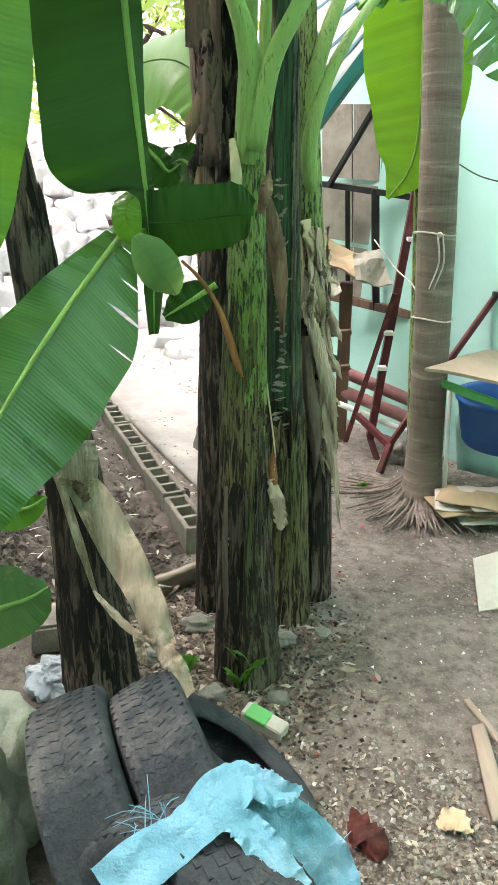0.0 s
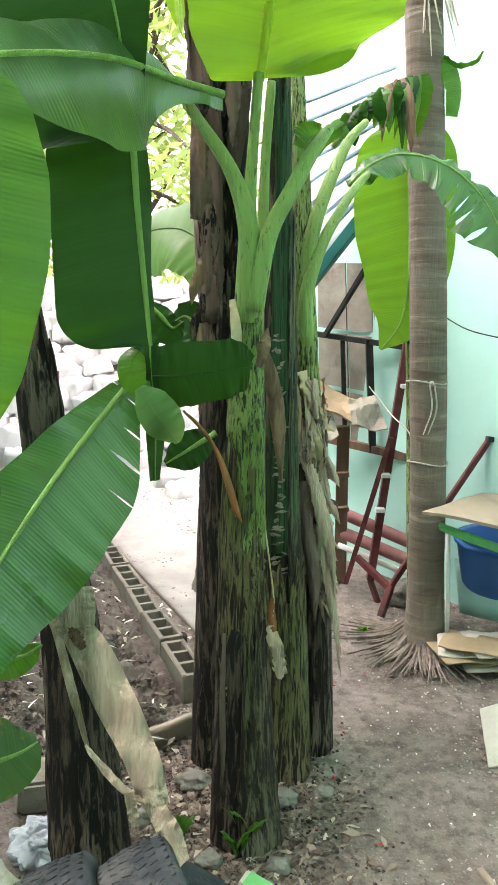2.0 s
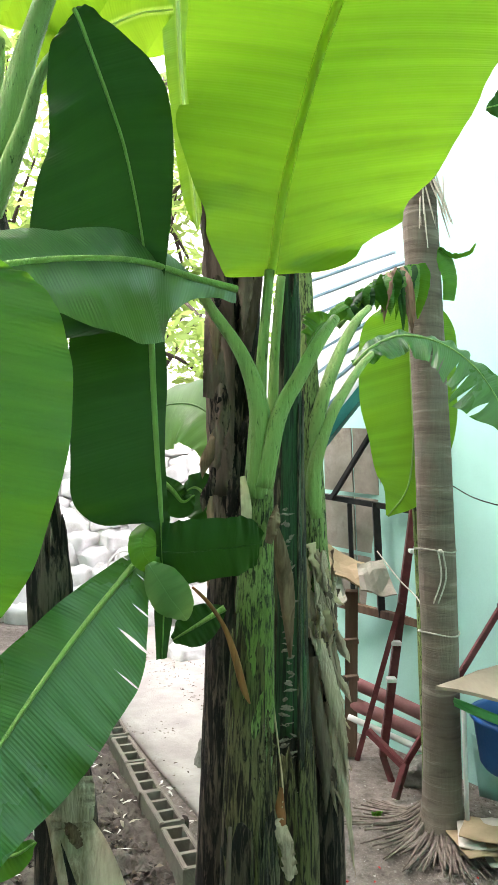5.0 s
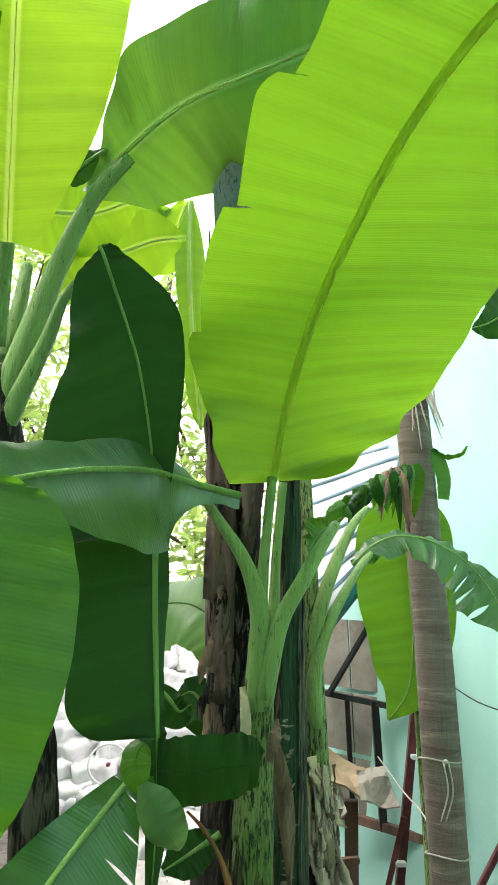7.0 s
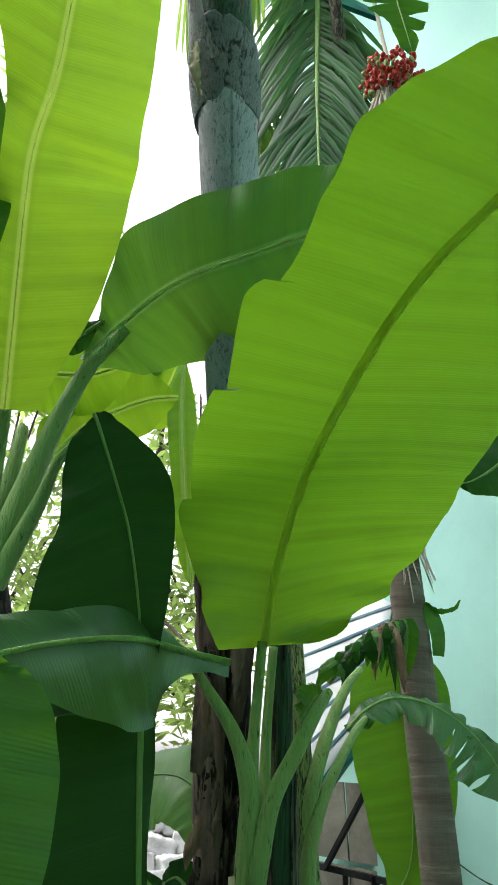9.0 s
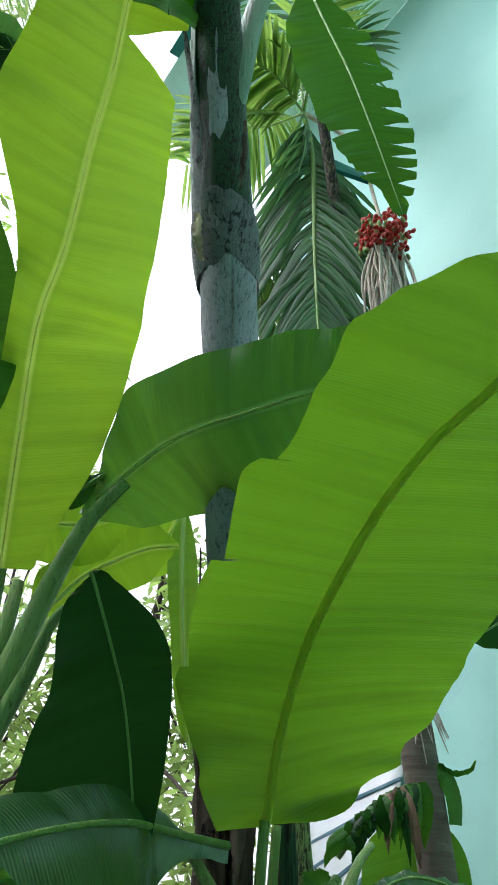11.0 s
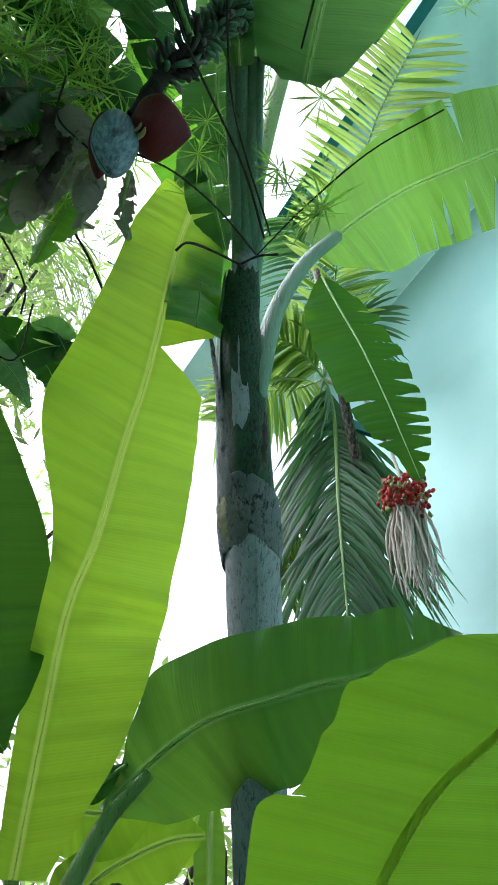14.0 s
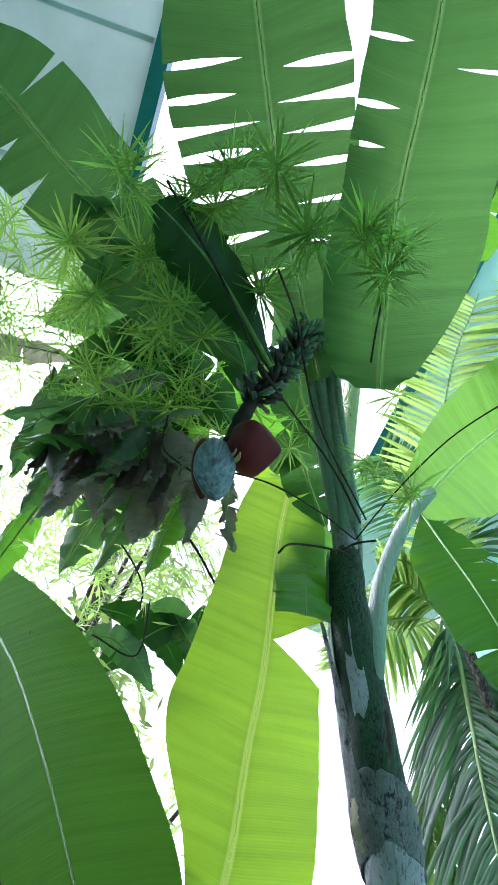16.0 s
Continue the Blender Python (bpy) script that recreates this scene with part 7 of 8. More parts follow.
scatter("dark_mulch", "dark crumbly mulch round the stems", "mulch", 5200, (-0.9, 0.6, 1.6, 3.2), pebble(0.003, 0.011), MULCH, 5, by_stems)
scatter("pale_litter", "white specks of shell and petal", "litter", 160, (0.1, 1.4, 1.4, 4.2), chip(0.003, 0.009, 0.8), PALE_BITS, 6)
scatter("fallen_palm_fruit", "fallen red palm fruit", "fruit", 40, (-0.6, 1.2, 1.2, 3.4), pebble(0.007, 0.01), BERRY, 7)
scatter("bed_litter", "straw and twigs on the soil bed", "leaf litter", 420, (-1.6, -0.3, 2.6, 4.8), chip(0.01, 0.04, 0.25), CHIPS, 8, in_bed, 0.065)
scatter("bed_clods", "clods of dark soil", "soil", 3200, (-1.7, -0.35, 2.6, 4.8), pebble(0.005, 0.02), MULCH, 9, in_bed, 0.05)
scatter("straw", "straw strewn on the pale path", "straw", 700, (-1.1, 0.2, 3.6, 7.0), chip(0.01, 0.05, 0.2), PALE_BITS, 10)

scatter("straw", "tan straw and husk strewn on the path", "straw", 1100, (-1.3, 0.1, 3.4, 7.0), chip(0.005, 0.02, 0.3), CHIPS, 11, lambda x, y, rng: not in_bed(x, y, rng), 0.03)
scatter("soil_clods", "coarse clods on the planting bed", "soil", 900, (-1.7, -0.35, 2.6, 4.8), pebble(0.012, 0.034), SOIL_LOOSE, 12, in_bed, 0.055)
scatter("bed_litter", "cream twigs and husks on the soil", "leaf litter", 140, (-1.6, -0.3, 2.6, 4.8), chip(0.015, 0.06, 0.18), PALE_BITS, 13, in_bed, 0.075)
husk = flap(None, [(0.291, 1.616, 0.044), (0.302, 1.53, 0.066), (0.32, 1.495, 0.055), (0.299, 1.488, 0.022)], [0.01, 0.05, 0.055, 0.03], BRACT_DRY, (0, -0.4, 1), "", "fallen_bract", 4, 0.02, 0.5)
tagged(husk, "fallen maroon banana bract, curled and dry", "bract")
dry = flap(None, [(0.52, 1.569, 0.022), (0.567, 1.578, 0.044), (0.613, 1.551, 0.022)], [0.01, 0.045, 0.005], SHEATH_TAN, (0, -0.2, 1), "", "fallen_leaf", 5, 0.01, 0.3)
tagged(dry, "dry tan fallen leaf on the ground", "leaf")
solo("plank", board((0.714, 1.94, 0.033), (0.759, 1.953, 0.033), (0.727, 1.588, 0.033), (0.672, 1.578, 0.033), 0.022, bend=0.004, n=4), WOOD_GREY, "short pale wooden plank lying on the ground", "plank")
solo("stick", bar((0.738, 2.088, 0.022), (0.805, 1.854, 0.022), 0.022, 0.014), WOOD_GREY, "thin wooden stick on the ground", "stick", smooth=False)


def carton():
    m = Matrix.Translation((0.049, 1.966, 0.033)) @ Euler((0.1, 0.15, -0.55)).to_matrix().to_4x4()
    ob = thing("carton", "crushed green and white drink carton on the ground", "carton", (0.05, 2.004, 0))
    part("body", roughen(box((0.15, 0.055, 0.05), m, 0.004), 0.004, 20), CARD_PALE, ob, smooth=False)
    part("green_band", box((0.08, 0.058, 0.018), m @ Matrix.Translation((-0.022, 0, 0.019)), 0.002), GREEN_PLASTIC, ob, "green printed band", smooth=False)


carton()
bm = bmesh.new()
bmesh.ops.create_icosphere(bm, subdivisions=5, radius=0.085)
for v in bm.verts:
    v.co *= 1 + 0.5 * noise.noise(v.co * 22) + 0.3 * abs(noise.noise(v.co * 45 + Vector((3, 0, 0))))
    v.co.z *= 0.75
bmesh.ops.transform(bm, matrix=Matrix.Translation((-0.673, 2.164, 0.055)), verts=bm.verts)
solo("plastic_bag", bm, BAG, "crumpled grey plastic bag", "plastic bag", smooth=False)


def weed(place, count, long, seed, label):
    ob = thing("weed", label, "weed", place, "weeds")
    rng = random.Random(seed)
    for k in range(count):
        w = rng.uniform(0, 6.28)
        d = Vector((math.cos(w), math.sin(w) * 0.7, 0))
        e = long * rng.uniform(0.6, 1.1)
        p = Vector(place)
        mid = [p, p + d * e * 0.12 + Vector((0, 0, e * 0.45)), p + d * e * 0.32 + Vector((0, 0, e * 0.82)), p + d * e * 0.6 + Vector((0, 0, e * 1.0))]
        part("leaf", blade(mid, [0.003, 0.016, 0.017, 0.001], [0.003, 0.016, 0.017, 0.001], [(-d.x, -d.y, 1)] * 4, n=12, across=2, arch=0.3, ripple=0.004, seed=k), LEAF, ob)


weed((0.014, 2.174, 0.011), 7, 0.2, 1, "small green seedling with lance leaves")
weed((-0.031, 2.144, 0.011), 6, 0.14, 2, "small green seedling with lance leaves")
weed((-0.216, 2.252, 0.011), 4, 0.07, 3, "tiny green sprout in litter")
weed((-0.218, 3.29, 0.022), 5, 0.09, 4, "small weed by the blocks")
weed((0.62, 3.808, 0.011), 6, 0.06, 5, "low weed by the palm's roots")
banana_leaf(tall_plant, [(-0.797, 1.925, 0.823), (-0.694, 1.903, 0.825), (-0.611, 1.892, 0.84), (-0.558, 1.892, 0.874)], [0.05, 0.06, 0.045, 0.003], [0.05, 0.06, 0.045, 0.003], [(0.2, -0.9, 0.3)] * 4, material=LEAF, n=16)
banana_leaf(tall_plant, [(-0.787, 1.76, 0.58), (-0.684, 1.738, 0.612), (-0.585, 1.727, 0.654), (-0.531, 1.727, 0.689)], [0.12, 0.125, 0.09, 0.02], [0.12, 0.11, 0.08, 0.02], [(0.2, -0.9, 0.3)] * 4, material=LEAF_OLD, n=16)

# torn sheath collar and a pale dry margin on the upper stem
wrap(tall_trunk_plant, [(-0.14, 1.925, 4.2), (-0.155, 1.848, 4.339), (-0.171, 1.782, 4.466)], [0.106, 0.116, 0.11], -20, 300, STEM_GREY, 0.012, 0.5, 0.05, "folded grey sheath collar", 31)
wrap(tall_trunk_plant, [(-0.165, 1.81, 4.4), (-0.187, 1.672, 4.734), (-0.208, 1.463, 5.12), (-0.195, 1.3, 5.38)], [0.106, 0.101, 0.09, 0.076], -8, 200, STEM_DEEP, 0.009, 0.2, 0.02, "dark streaked sheath", 32)
wrap(tall_trunk_plant, [(-0.15, 1.88, 4.28), (-0.187, 1.672, 4.734), (-0.208, 1.463, 5.12), (-0.195, 1.3, 5.38)], [0.108, 0.101, 0.09, 0.076], -75, 60, STEM_WAX, 0.014, 0.15, 0.02, "pale green sheath margin", 37)
flap(tall_trunk_plant, [(-0.339, 1.43, 5.117), (-0.282, 1.562, 4.748), (-0.253, 1.672, 4.447), (-0.191, 1.716, 4.286)], [0.008, 0.022, 0.03, 0.03], STEM_GREY, (-0.6, -1, 0), "pale dry sheath margin", seed=33)
flap(tall_trunk_plant, [(-0.088, 1.562, 4.706), (-0.09, 1.606, 4.541), (-0.102, 1.65, 4.422)], [0.006, 0.014, 0.004], SHEATH_GREY, (0.4, -1, 0), "", seed=34)
flap(tall_trunk_plant, [(-0.251, 1.716, 4.364), (-0.252, 1.738, 4.262), (-0.232, 1.782, 4.186)], [0.012, 0.02, 0.006], SHEATH_TAN, (-0.5, -1, 0), "", seed=35)

# ---- fruit bunch and bud on the tall plant ----
bunch = thing("banana_bunch", "unripe green banana bunch with a hanging maroon flower bud", "banana bunch", (-0.206, 0.19, 5.399))
STALK = [(-0.148, 0.439, 5.629), (-0.179, 0.226, 5.451), (-0.266, 0.278, 5.317), (-0.386, 0.339, 5.205), (-0.482, 0.42, 5.094), (-0.533, 0.48, 5.017)]
part("stalk", roughen(tube(STALK, [0.03, 0.03, 0.028, 0.028, 0.03, 0.028], n=60, sides=12, lumpy=0.15), 0.008, 60), TWIG, bunch, "dark scarred fruit stalk")
rng = random.Random(12)
line = [Vector(p) for p in glide(STALK, 60)]
for k in range(150):
    i = 8 + int(k / 150 * 34)
    p = line[i]
    t = (line[i + 1] - line[i]).normalized()
    a = t.orthogonal().normalized()
    out = (Matrix.Rotation(k * 2.39996, 3, t) @ a)
    up = (Vector((0, 0, 1)) + Vector((rng.uniform(-0.6, 0.6), rng.uniform(-0.6, 0.6), rng.uniform(-0.4, 0.2)))) * 0.8
    e = rng.uniform(0.6, 1.05)
    part("banana", tube([p + out * 0.02, p + out * 0.055 * e, p + out * 0.085 * e + up * 0.03, p + out * 0.09 * e + up * 0.065], [0.005, 0.01, 0.011, 0.004], n=7, sides=6), SCAR if k % 9 == 4 else TWIG if k > 92 and k % 2 else FINGER, bunch)


def bud_shape(centre, tip, radius, material, label, name, pointed=0.0):
    c, e = Vector(centre), Vector(tip)
    bm = bmesh.new()
    bmesh.ops.create_uvsphere(bm, u_segments=28, v_segments=18, radius=1.0)
    for v in bm.verts:
        s = (1 - v.co.z) / 2
        k = (1.0 - 0.35 * max(0, -v.co.z) ** 2) * (1 - pointed * max(0.0, -v.co.z))
        v.co.x *= k * (1 + 0.06 * math.cos(5 * math.atan2(v.co.y, v.co.x)))
        v.co.y *= k
    long = (e - c).length
    turn = (c - e).to_track_quat("Z", "Y").to_matrix().to_4x4()
    bmesh.ops.transform(bm, matrix=Matrix.Translation((c + e) / 2) @ turn @ Matrix.Diagonal((radius, radius, long / 2, 1)), verts=bm.verts)
    return part(name, bm, material, bunch, label)


bud_shape((-0.6, 0.475, 5.05), (-0.584, 0.595, 4.768), 0.082, BUD_WAXY, "waxy blue-grey flower bud", "flower_bud")
bud_shape((-0.548, 0.509, 5.051), (-0.332, 0.534, 4.989), 0.114, BRACT, "lifted dark red bract", "bract", 0.4)
bud_shape((-0.65, 0.48, 5.107), (-0.67, 0.649, 4.894), 0.049, BRACT, "dark red bract behind the bud", "bract")

bud_a, bud_b = Vector((-0.6, 0.475, 5.05)), Vector((-0.584, 0.595, 4.768))
bud_r = 0.082
bud_t = (bud_b - bud_a).normalized()
bud_s = bud_t.orthogonal().normalized()
for k in range(3):
    # margins of the bracts that wrap the bud
    side = Matrix.Rotation(k * 0.9 + 0.3, 3, bud_t) @ bud_s
    line_ = []
    for i in range(7):
        c = 0.8 - 1.75 * i / 6
        line_.append(bud_a.lerp(bud_b, (1 - c) / 2) + side * (bud_r * 1.01 * math.sqrt(max(0.0, 1 - c * c)) * (1 - 0.35 * max(0, -c) ** 2)))
    part("bract_margin", tube(line_, [0.001, 0.001, 0.0015, 0.002, 0.002, 0.0025, 0.003], n=16, sides=6), STEM_DEEP, bunch, "dark margin of a wrapped bract" if k == 0 else "")
rng = random.Random(14)
for k in range(16):
    # rows of small yellow flowers under the lifted bract
    a = bud_a.lerp(bud_b, 0.05 + 0.5 * k / 16) + Vector((bud_r * 0.95, -0.01, 0)) + Vector((rng.uniform(-0.008, 0.008), rng.uniform(-0.03, 0.01), 0))
    part("flower", tube([a, a + Vector((0.018, -0.012, 0.0)), a + Vector((0.03, -0.03, -0.006))], [0.006, 0.006, 0.003], n=6, sides=6), FLOWER, bunch)

# ---- climbing plant with whorled leaflets ----
vine = thing("climbing_plant", "climbing plant with thin dark twigs and starry whorls of narrow leaflets", "climbing plant", (-0.114, 1.091, 5.2))


def add_whorl(bm, centre, long, rng, count=15):
    centre = Vector(centre)
    axis = Vector((rng.uniform(-0.7, 0.7), rng.uniform(-0.9, 0.3), rng.uniform(-0.6, 1.0))).normalized()
    a = axis.orthogonal().normalized()
    for k in range(count):
        w = 2 * math.pi * (k + rng.uniform(-0.3, 0.3)) / count
        d = (Matrix.Rotation(w, 3, axis) @ a) + axis * rng.uniform(-0.1, 0.5)
        d.normalize()
        e = long * rng.uniform(0.65, 1.1)
        side = d.cross(axis).normalized() * e * 0.032
        sag = Vector((0, 0, -e * rng.uniform(0.05, 0.3)))
        p1, p2 = centre + d * e * 0.5 + sag * 0.3, centre + d * e + sag
        v = [bm.verts.new(q) for q in (centre - side * 0.3, centre + side * 0.3, p1 + side, p2, p1 - side)]
        bm.faces.new((v[0], v[1], v[2], v[4]))
        bm.faces.new((v[4], v[2], v[3]))


rng = random.Random(21)
WHORLS = [(0.163, -0.101, 4.891), (0.106, -0.192, 5.017), (0.237, -0.156, 5.008), (-0.292, -0.526, 5.124), (-0.382, -0.443, 5.22),
          (-0.691, -0.605, 5.04), (-0.654, -0.093, 5.13), (-0.567, 0.067, 5.121), (-0.769, 0.055, 5.186), (-1.017, -0.392, 5.278),
          (-0.994, -0.137, 5.262), (-1.055, 0.175, 5.179), (-0.967, 0.284, 5.184), (-0.317, -0.035, 5.3), (-0.751, -0.256, 5.239),
          (-0.185, -0.455, 5.356), (0.139, 0.897, 5.136), (0.008, 0.833, 5.288), (-0.55, -0.424, 5.3), (-0.042, -0.209, 5.127)]
for k, c in enumerate(WHORLS):
    for j in range(3):
        bm = bmesh.new()
        add_whorl(bm, Vector(c) + Vector((rng.uniform(-0.06, 0.06), rng.uniform(-0.06, 0.06), rng.uniform(-0.05, 0.05))) * (1 if j else 0), rng.uniform(0.15, 0.23), rng, 22)
        part("leaf_whorl", bm, WHORL, vine)
for pts_, r in (([(-0.121, 1.082, 5.155), (0.071, 0.88, 5.145), (0.318, 0.656, 5.118), (0.571, 0.503, 5.087)], 0.0035),
                ([(-0.121, 1.082, 5.155), (-0.251, 0.832, 5.025), (-0.401, 0.657, 4.962), (-0.586, 0.561, 4.963)], 0.004),
                ([(-0.089, 1.021, 5.19), (-0.163, 0.678, 5.106), (-0.331, 0.222, 5.013), (-0.411, -0.141, 5.02), (-0.541, -0.529, 5.079)], 0.005),
                ([(-0.063, 1.013, 5.196), (-0.187, 0.503, 5.174), (-0.193, 0.088, 5.178), (-0.227, -0.123, 5.213)], 0.004),
                ([(-0.175, 1.118, 5.129), (-0.289, 0.959, 4.952), (-0.362, 0.882, 4.856), (-0.408, 0.903, 4.836)], 0.005),
                ([(-0.199, 1.114, 5.129), (-0.115, 1.038, 5.053), (-0.03, 1.01, 5.011)], 0.005),
                ([(0.18, -0.113, 4.915), (0.115, 0.106, 5.075), (0.064, 0.321, 5.246)], 0.004),
                ([(-0.775, 0.354, 5.106), (-0.831, 0.491, 5.102), (-0.721, 0.589, 5.037)], 0.004),
                ([(-1.286, 1.482, 5.403), (-1.264, 1.368, 5.483), (-1.339, 1.172, 5.561), (-1.491, 0.896, 5.623)], 0.005),
                ([(-0.847, 1.37, 5.364), (-0.923, 1.188, 5.447), (-1, 1.047, 5.495)], 0.006),
                ([(-1.517, 1.502, 5.276), (-1.322, 1.654, 5.267), (-1.231, 1.45, 5.447)], 0.005)):
    part("twig", tube(pts_, [r] * len(pts_), n=18, sides=6, lumpy=0.2), TWIG, vine)
bm = bmesh.new()
for k in range(280):
    px = Vector((-1.122, 0.368, 5.948))
    c = px + Vector((rng.gauss(0, 0.5), rng.gauss(0.1, 0.42), rng.gauss(0, 0.35)))
    add_whorl(bm, c, rng.uniform(0.12, 0.2), rng, 12)
far_whorls = part("leaf_whorl", bm, WHORL, vine)
tagged(far_whorls, kind="stuff")

bm = bmesh.new()
for k in range(150):
    # whorls filling the gaps beside the crown
    c = Vector((-1.7, 0.15, 6.3)) + Vector((rng.gauss(0, 0.42), rng.gauss(0, 0.45), rng.gauss(0, 0.2)))
    add_whorl(bm, c, rng.uniform(0.14, 0.24), rng, 14)
for k in range(110):
    # sparser whorls on the twigs below it
    c = Vector((-2.1, 1.75, 6.7)) + Vector((rng.gauss(0, 0.5), rng.gauss(0, 0.42), rng.gauss(0, 0.25)))
    add_whorl(bm, c, rng.uniform(0.16, 0.26), rng, 12)
tagged(part("leaf_whorl", bm, WHORL, vine), kind="stuff")
for k in range(34):
    # bare grey twigs among them
    c = Vector((-2.1, 1.8, 6.8)) + Vector((rng.gauss(0, 0.5), rng.gauss(0, 0.4), rng.gauss(0, 0.2)))
    d = Vector((rng.uniform(-1, 1), rng.uniform(-1, 1), rng.uniform(-0.2, 0.4))) * 0.35
    part("twig", tube([c, c + d * 0.5 + Vector((0, 0, 0.03)), c + d], [0.006, 0.004, 0.002], n=8, sides=5, lumpy=0.2, seed=k), STRAND, vine)

# darker leaves massed behind the bunch
rng = random.Random(31)
heart = Vector((-1.113, 0.48, 5.921))
for k in range(26):
    a = heart + Vector((rng.gauss(0, 0.5), rng.gauss(0, 0.4), rng.gauss(0, 0.3)))
    a.x = min(a.x, -0.95)
    d = Vector((rng.uniform(-1, 0.3), rng.uniform(-0.6, 0.6), rng.uniform(-0.9, 0.1))).normalized()
    e = rng.uniform(0.45, 0.8)
    w = rng.uniform(0.08, 0.14)
    nn = Vector((rng.uniform(-0.5, 0.5), -1, -0.5))
    banana_leaf(tall_trunk_plant, [a, a + d * e * 0.4 + Vector((0, 0, 0.03)), a + d * e * 0.75, a + d * e + Vector((0, 0, -0.12))], [0.01, w, w * 0.9, 0.005], [0.01, w, w * 0.9, 0.005], [tuple(nn)] * 4,
                material=(LEAF_OLD, LEAF_SHADED, LEAF, LEAF_DEAD)[k % 4], n=26, rib=(0.006, 0.002), ripple=0.014, arch=0.3, tears=[(0.4, 1, 0.2, 0.02), (0.6, -1, 0.2, 0.03), (0.75, 1, 0.2, 0.03)])


# green leaves showing between the bunch and the stem
banana_leaf(tall_trunk_plant, [(-0.736, 0.422, 6.4), (-0.686, 0.76, 6.4), (-0.567, 1.128, 6.4), (-0.463, 1.558, 6.4)], [0.03, 0.15, 0.16, 0.01], [0.03, 0.15, 0.16, 0.01], [(0.1, -0.6, -0.8)] * 4, material=LEAF, arch=0.15, ripple=0.02, rib=(0.008, 0.003), tears=[(0.4, 1, 0.3, 0.02), (0.6, -1, 0.3, 0.02)])
banana_leaf(tall_trunk_plant, [(-0.571, 0.574, 6.4), (-0.392, 0.867, 6.4), (-0.322, 1.306, 6.4)], [0.02, 0.1, 0.01], [0.02, 0.1, 0.01], [(-0.2, -0.6, -0.8)] * 3, material=LEAF_SHADED, arch=0.2, ripple=0.02, rib=(0.008, 0.003))


# withered leaves hanging in tatters below the crown
rng = random.Random(57)
for k in range(30):
    f = rng.random() * 0.8
    a = Vector((-1.427, 0.442, 5.437)).lerp(Vector((-0.449, 0.839, 5.361)), f) + Vector((rng.gauss(0, 0.05), rng.gauss(0, 0.12), rng.gauss(0, 0.05)))
    e = rng.uniform(0.28, 0.5)
    sway = Vector((rng.uniform(-0.1, 0.1), rng.uniform(-0.1, 0.1), 0))
    w = rng.uniform(0.04, 0.1)
    flap(tall_trunk_plant, [a, a + sway * 0.4 - Vector((0, 0, e * 0.3)), a + sway - Vector((0, 0, e * 0.7)), a + sway * 1.4 - Vector((0, 0, e))], [0.01, w, w * 0.8, 0.003], (LEAF_DEAD, LEAF_DEAD, LEAF_OLD, SHEATH_GREY)[k % 4], (rng.uniform(-0.8, 0.8), -1, -0.4), "withered hanging leaf" if k == 0 else "", "dead_leaf", k + 200, 0.012, 0.5)


# ---- background trees ----
def leafy(bm, centre, size, count, long, rng):
    for _ in range(count):
        d = Vector((rng.gauss(0, 1), rng.gauss(0, 1), rng.gauss(0, 1)))
        p = Vector(centre) + Vector((d.x * size[0], d.y * size[1], d.z * size[2])) * 0.5
        a = Vector((rng.uniform(-1, 1), rng.uniform(-1, 1), rng.uniform(-0.8, 0.3))).normalized()
        b = a.orthogonal().normalized()
        b = Matrix.Rotation(rng.uniform(0, 6.28), 3, a) @ b
        e, w = long * rng.uniform(0.6, 1.2), long * 0.13
        v = [bm.verts.new(q) for q in (p, p + a * e * 0.5 + b * w, p + a * e, p + a * e * 0.5 - b * w)]
        bm.faces.new(v)


def tree(base, top, label, clumps, size, count, long, seed, material=FAR_LEAF):
    rng = random.Random(seed)
    ob = thing("tree", label, "tree", base)
    base, top = Vector(base), Vector(top)
    part("trunk", tube([base, base.lerp(top, 0.5) + Vector((0.15, 0, 0)), top], [0.16, 0.11, 0.04], n=20, sides=10, lumpy=0.15, seed=seed), TWIG, ob)
    bm = bmesh.new()
    for k in range(clumps):
        c = base.lerp(top, rng.uniform(0.35, 1.05)) + Vector((rng.gauss(0, size), rng.gauss(0, size), rng.gauss(0, size * 0.5)))
        s = base.lerp(top, rng.uniform(0.3, 0.9))
        part("limb", tube([s, s.lerp(c, 0.5) + Vector((0, 0, 0.2)), c], [0.05, 0.03, 0.012], n=8, sides=6), TWIG, ob)
        leafy(bm, c, (rng.uniform(0.5, 0.9), rng.uniform(0.5, 0.9), rng.uniform(0.4, 0.7)), count, long, rng)
    crown = part("crown", bm, material, ob, "pale sunlit airy foliage")
    tagged(crown, kind="stuff")


tree((-2.2, 11.5, 0), (-1.4, 11.2, 7.5), "sunlit tree with fine pale foliage behind the sacks", 26, 1.4, 170, 0.3, 1)
tree((-4.5, 12.5, 0), (-4.2, 12.3, 7.0), "sunlit tree further back", 24, 1.5, 150, 0.32, 2)
tree((-3.8, 5.2, 0), (-3.0, 4.6, 6.6), "airy tree leaning in with thin branches", 22, 0.55, 150, 0.13, 3, WHORL)
far_top = (-2.639, 2.805, 8.664)
tree((far_top[0] - 0.6, far_top[1] + 0.8, 0), far_top, "pale sunlit tree showing under the crown", 26, 0.6, 170, 0.17, 4)

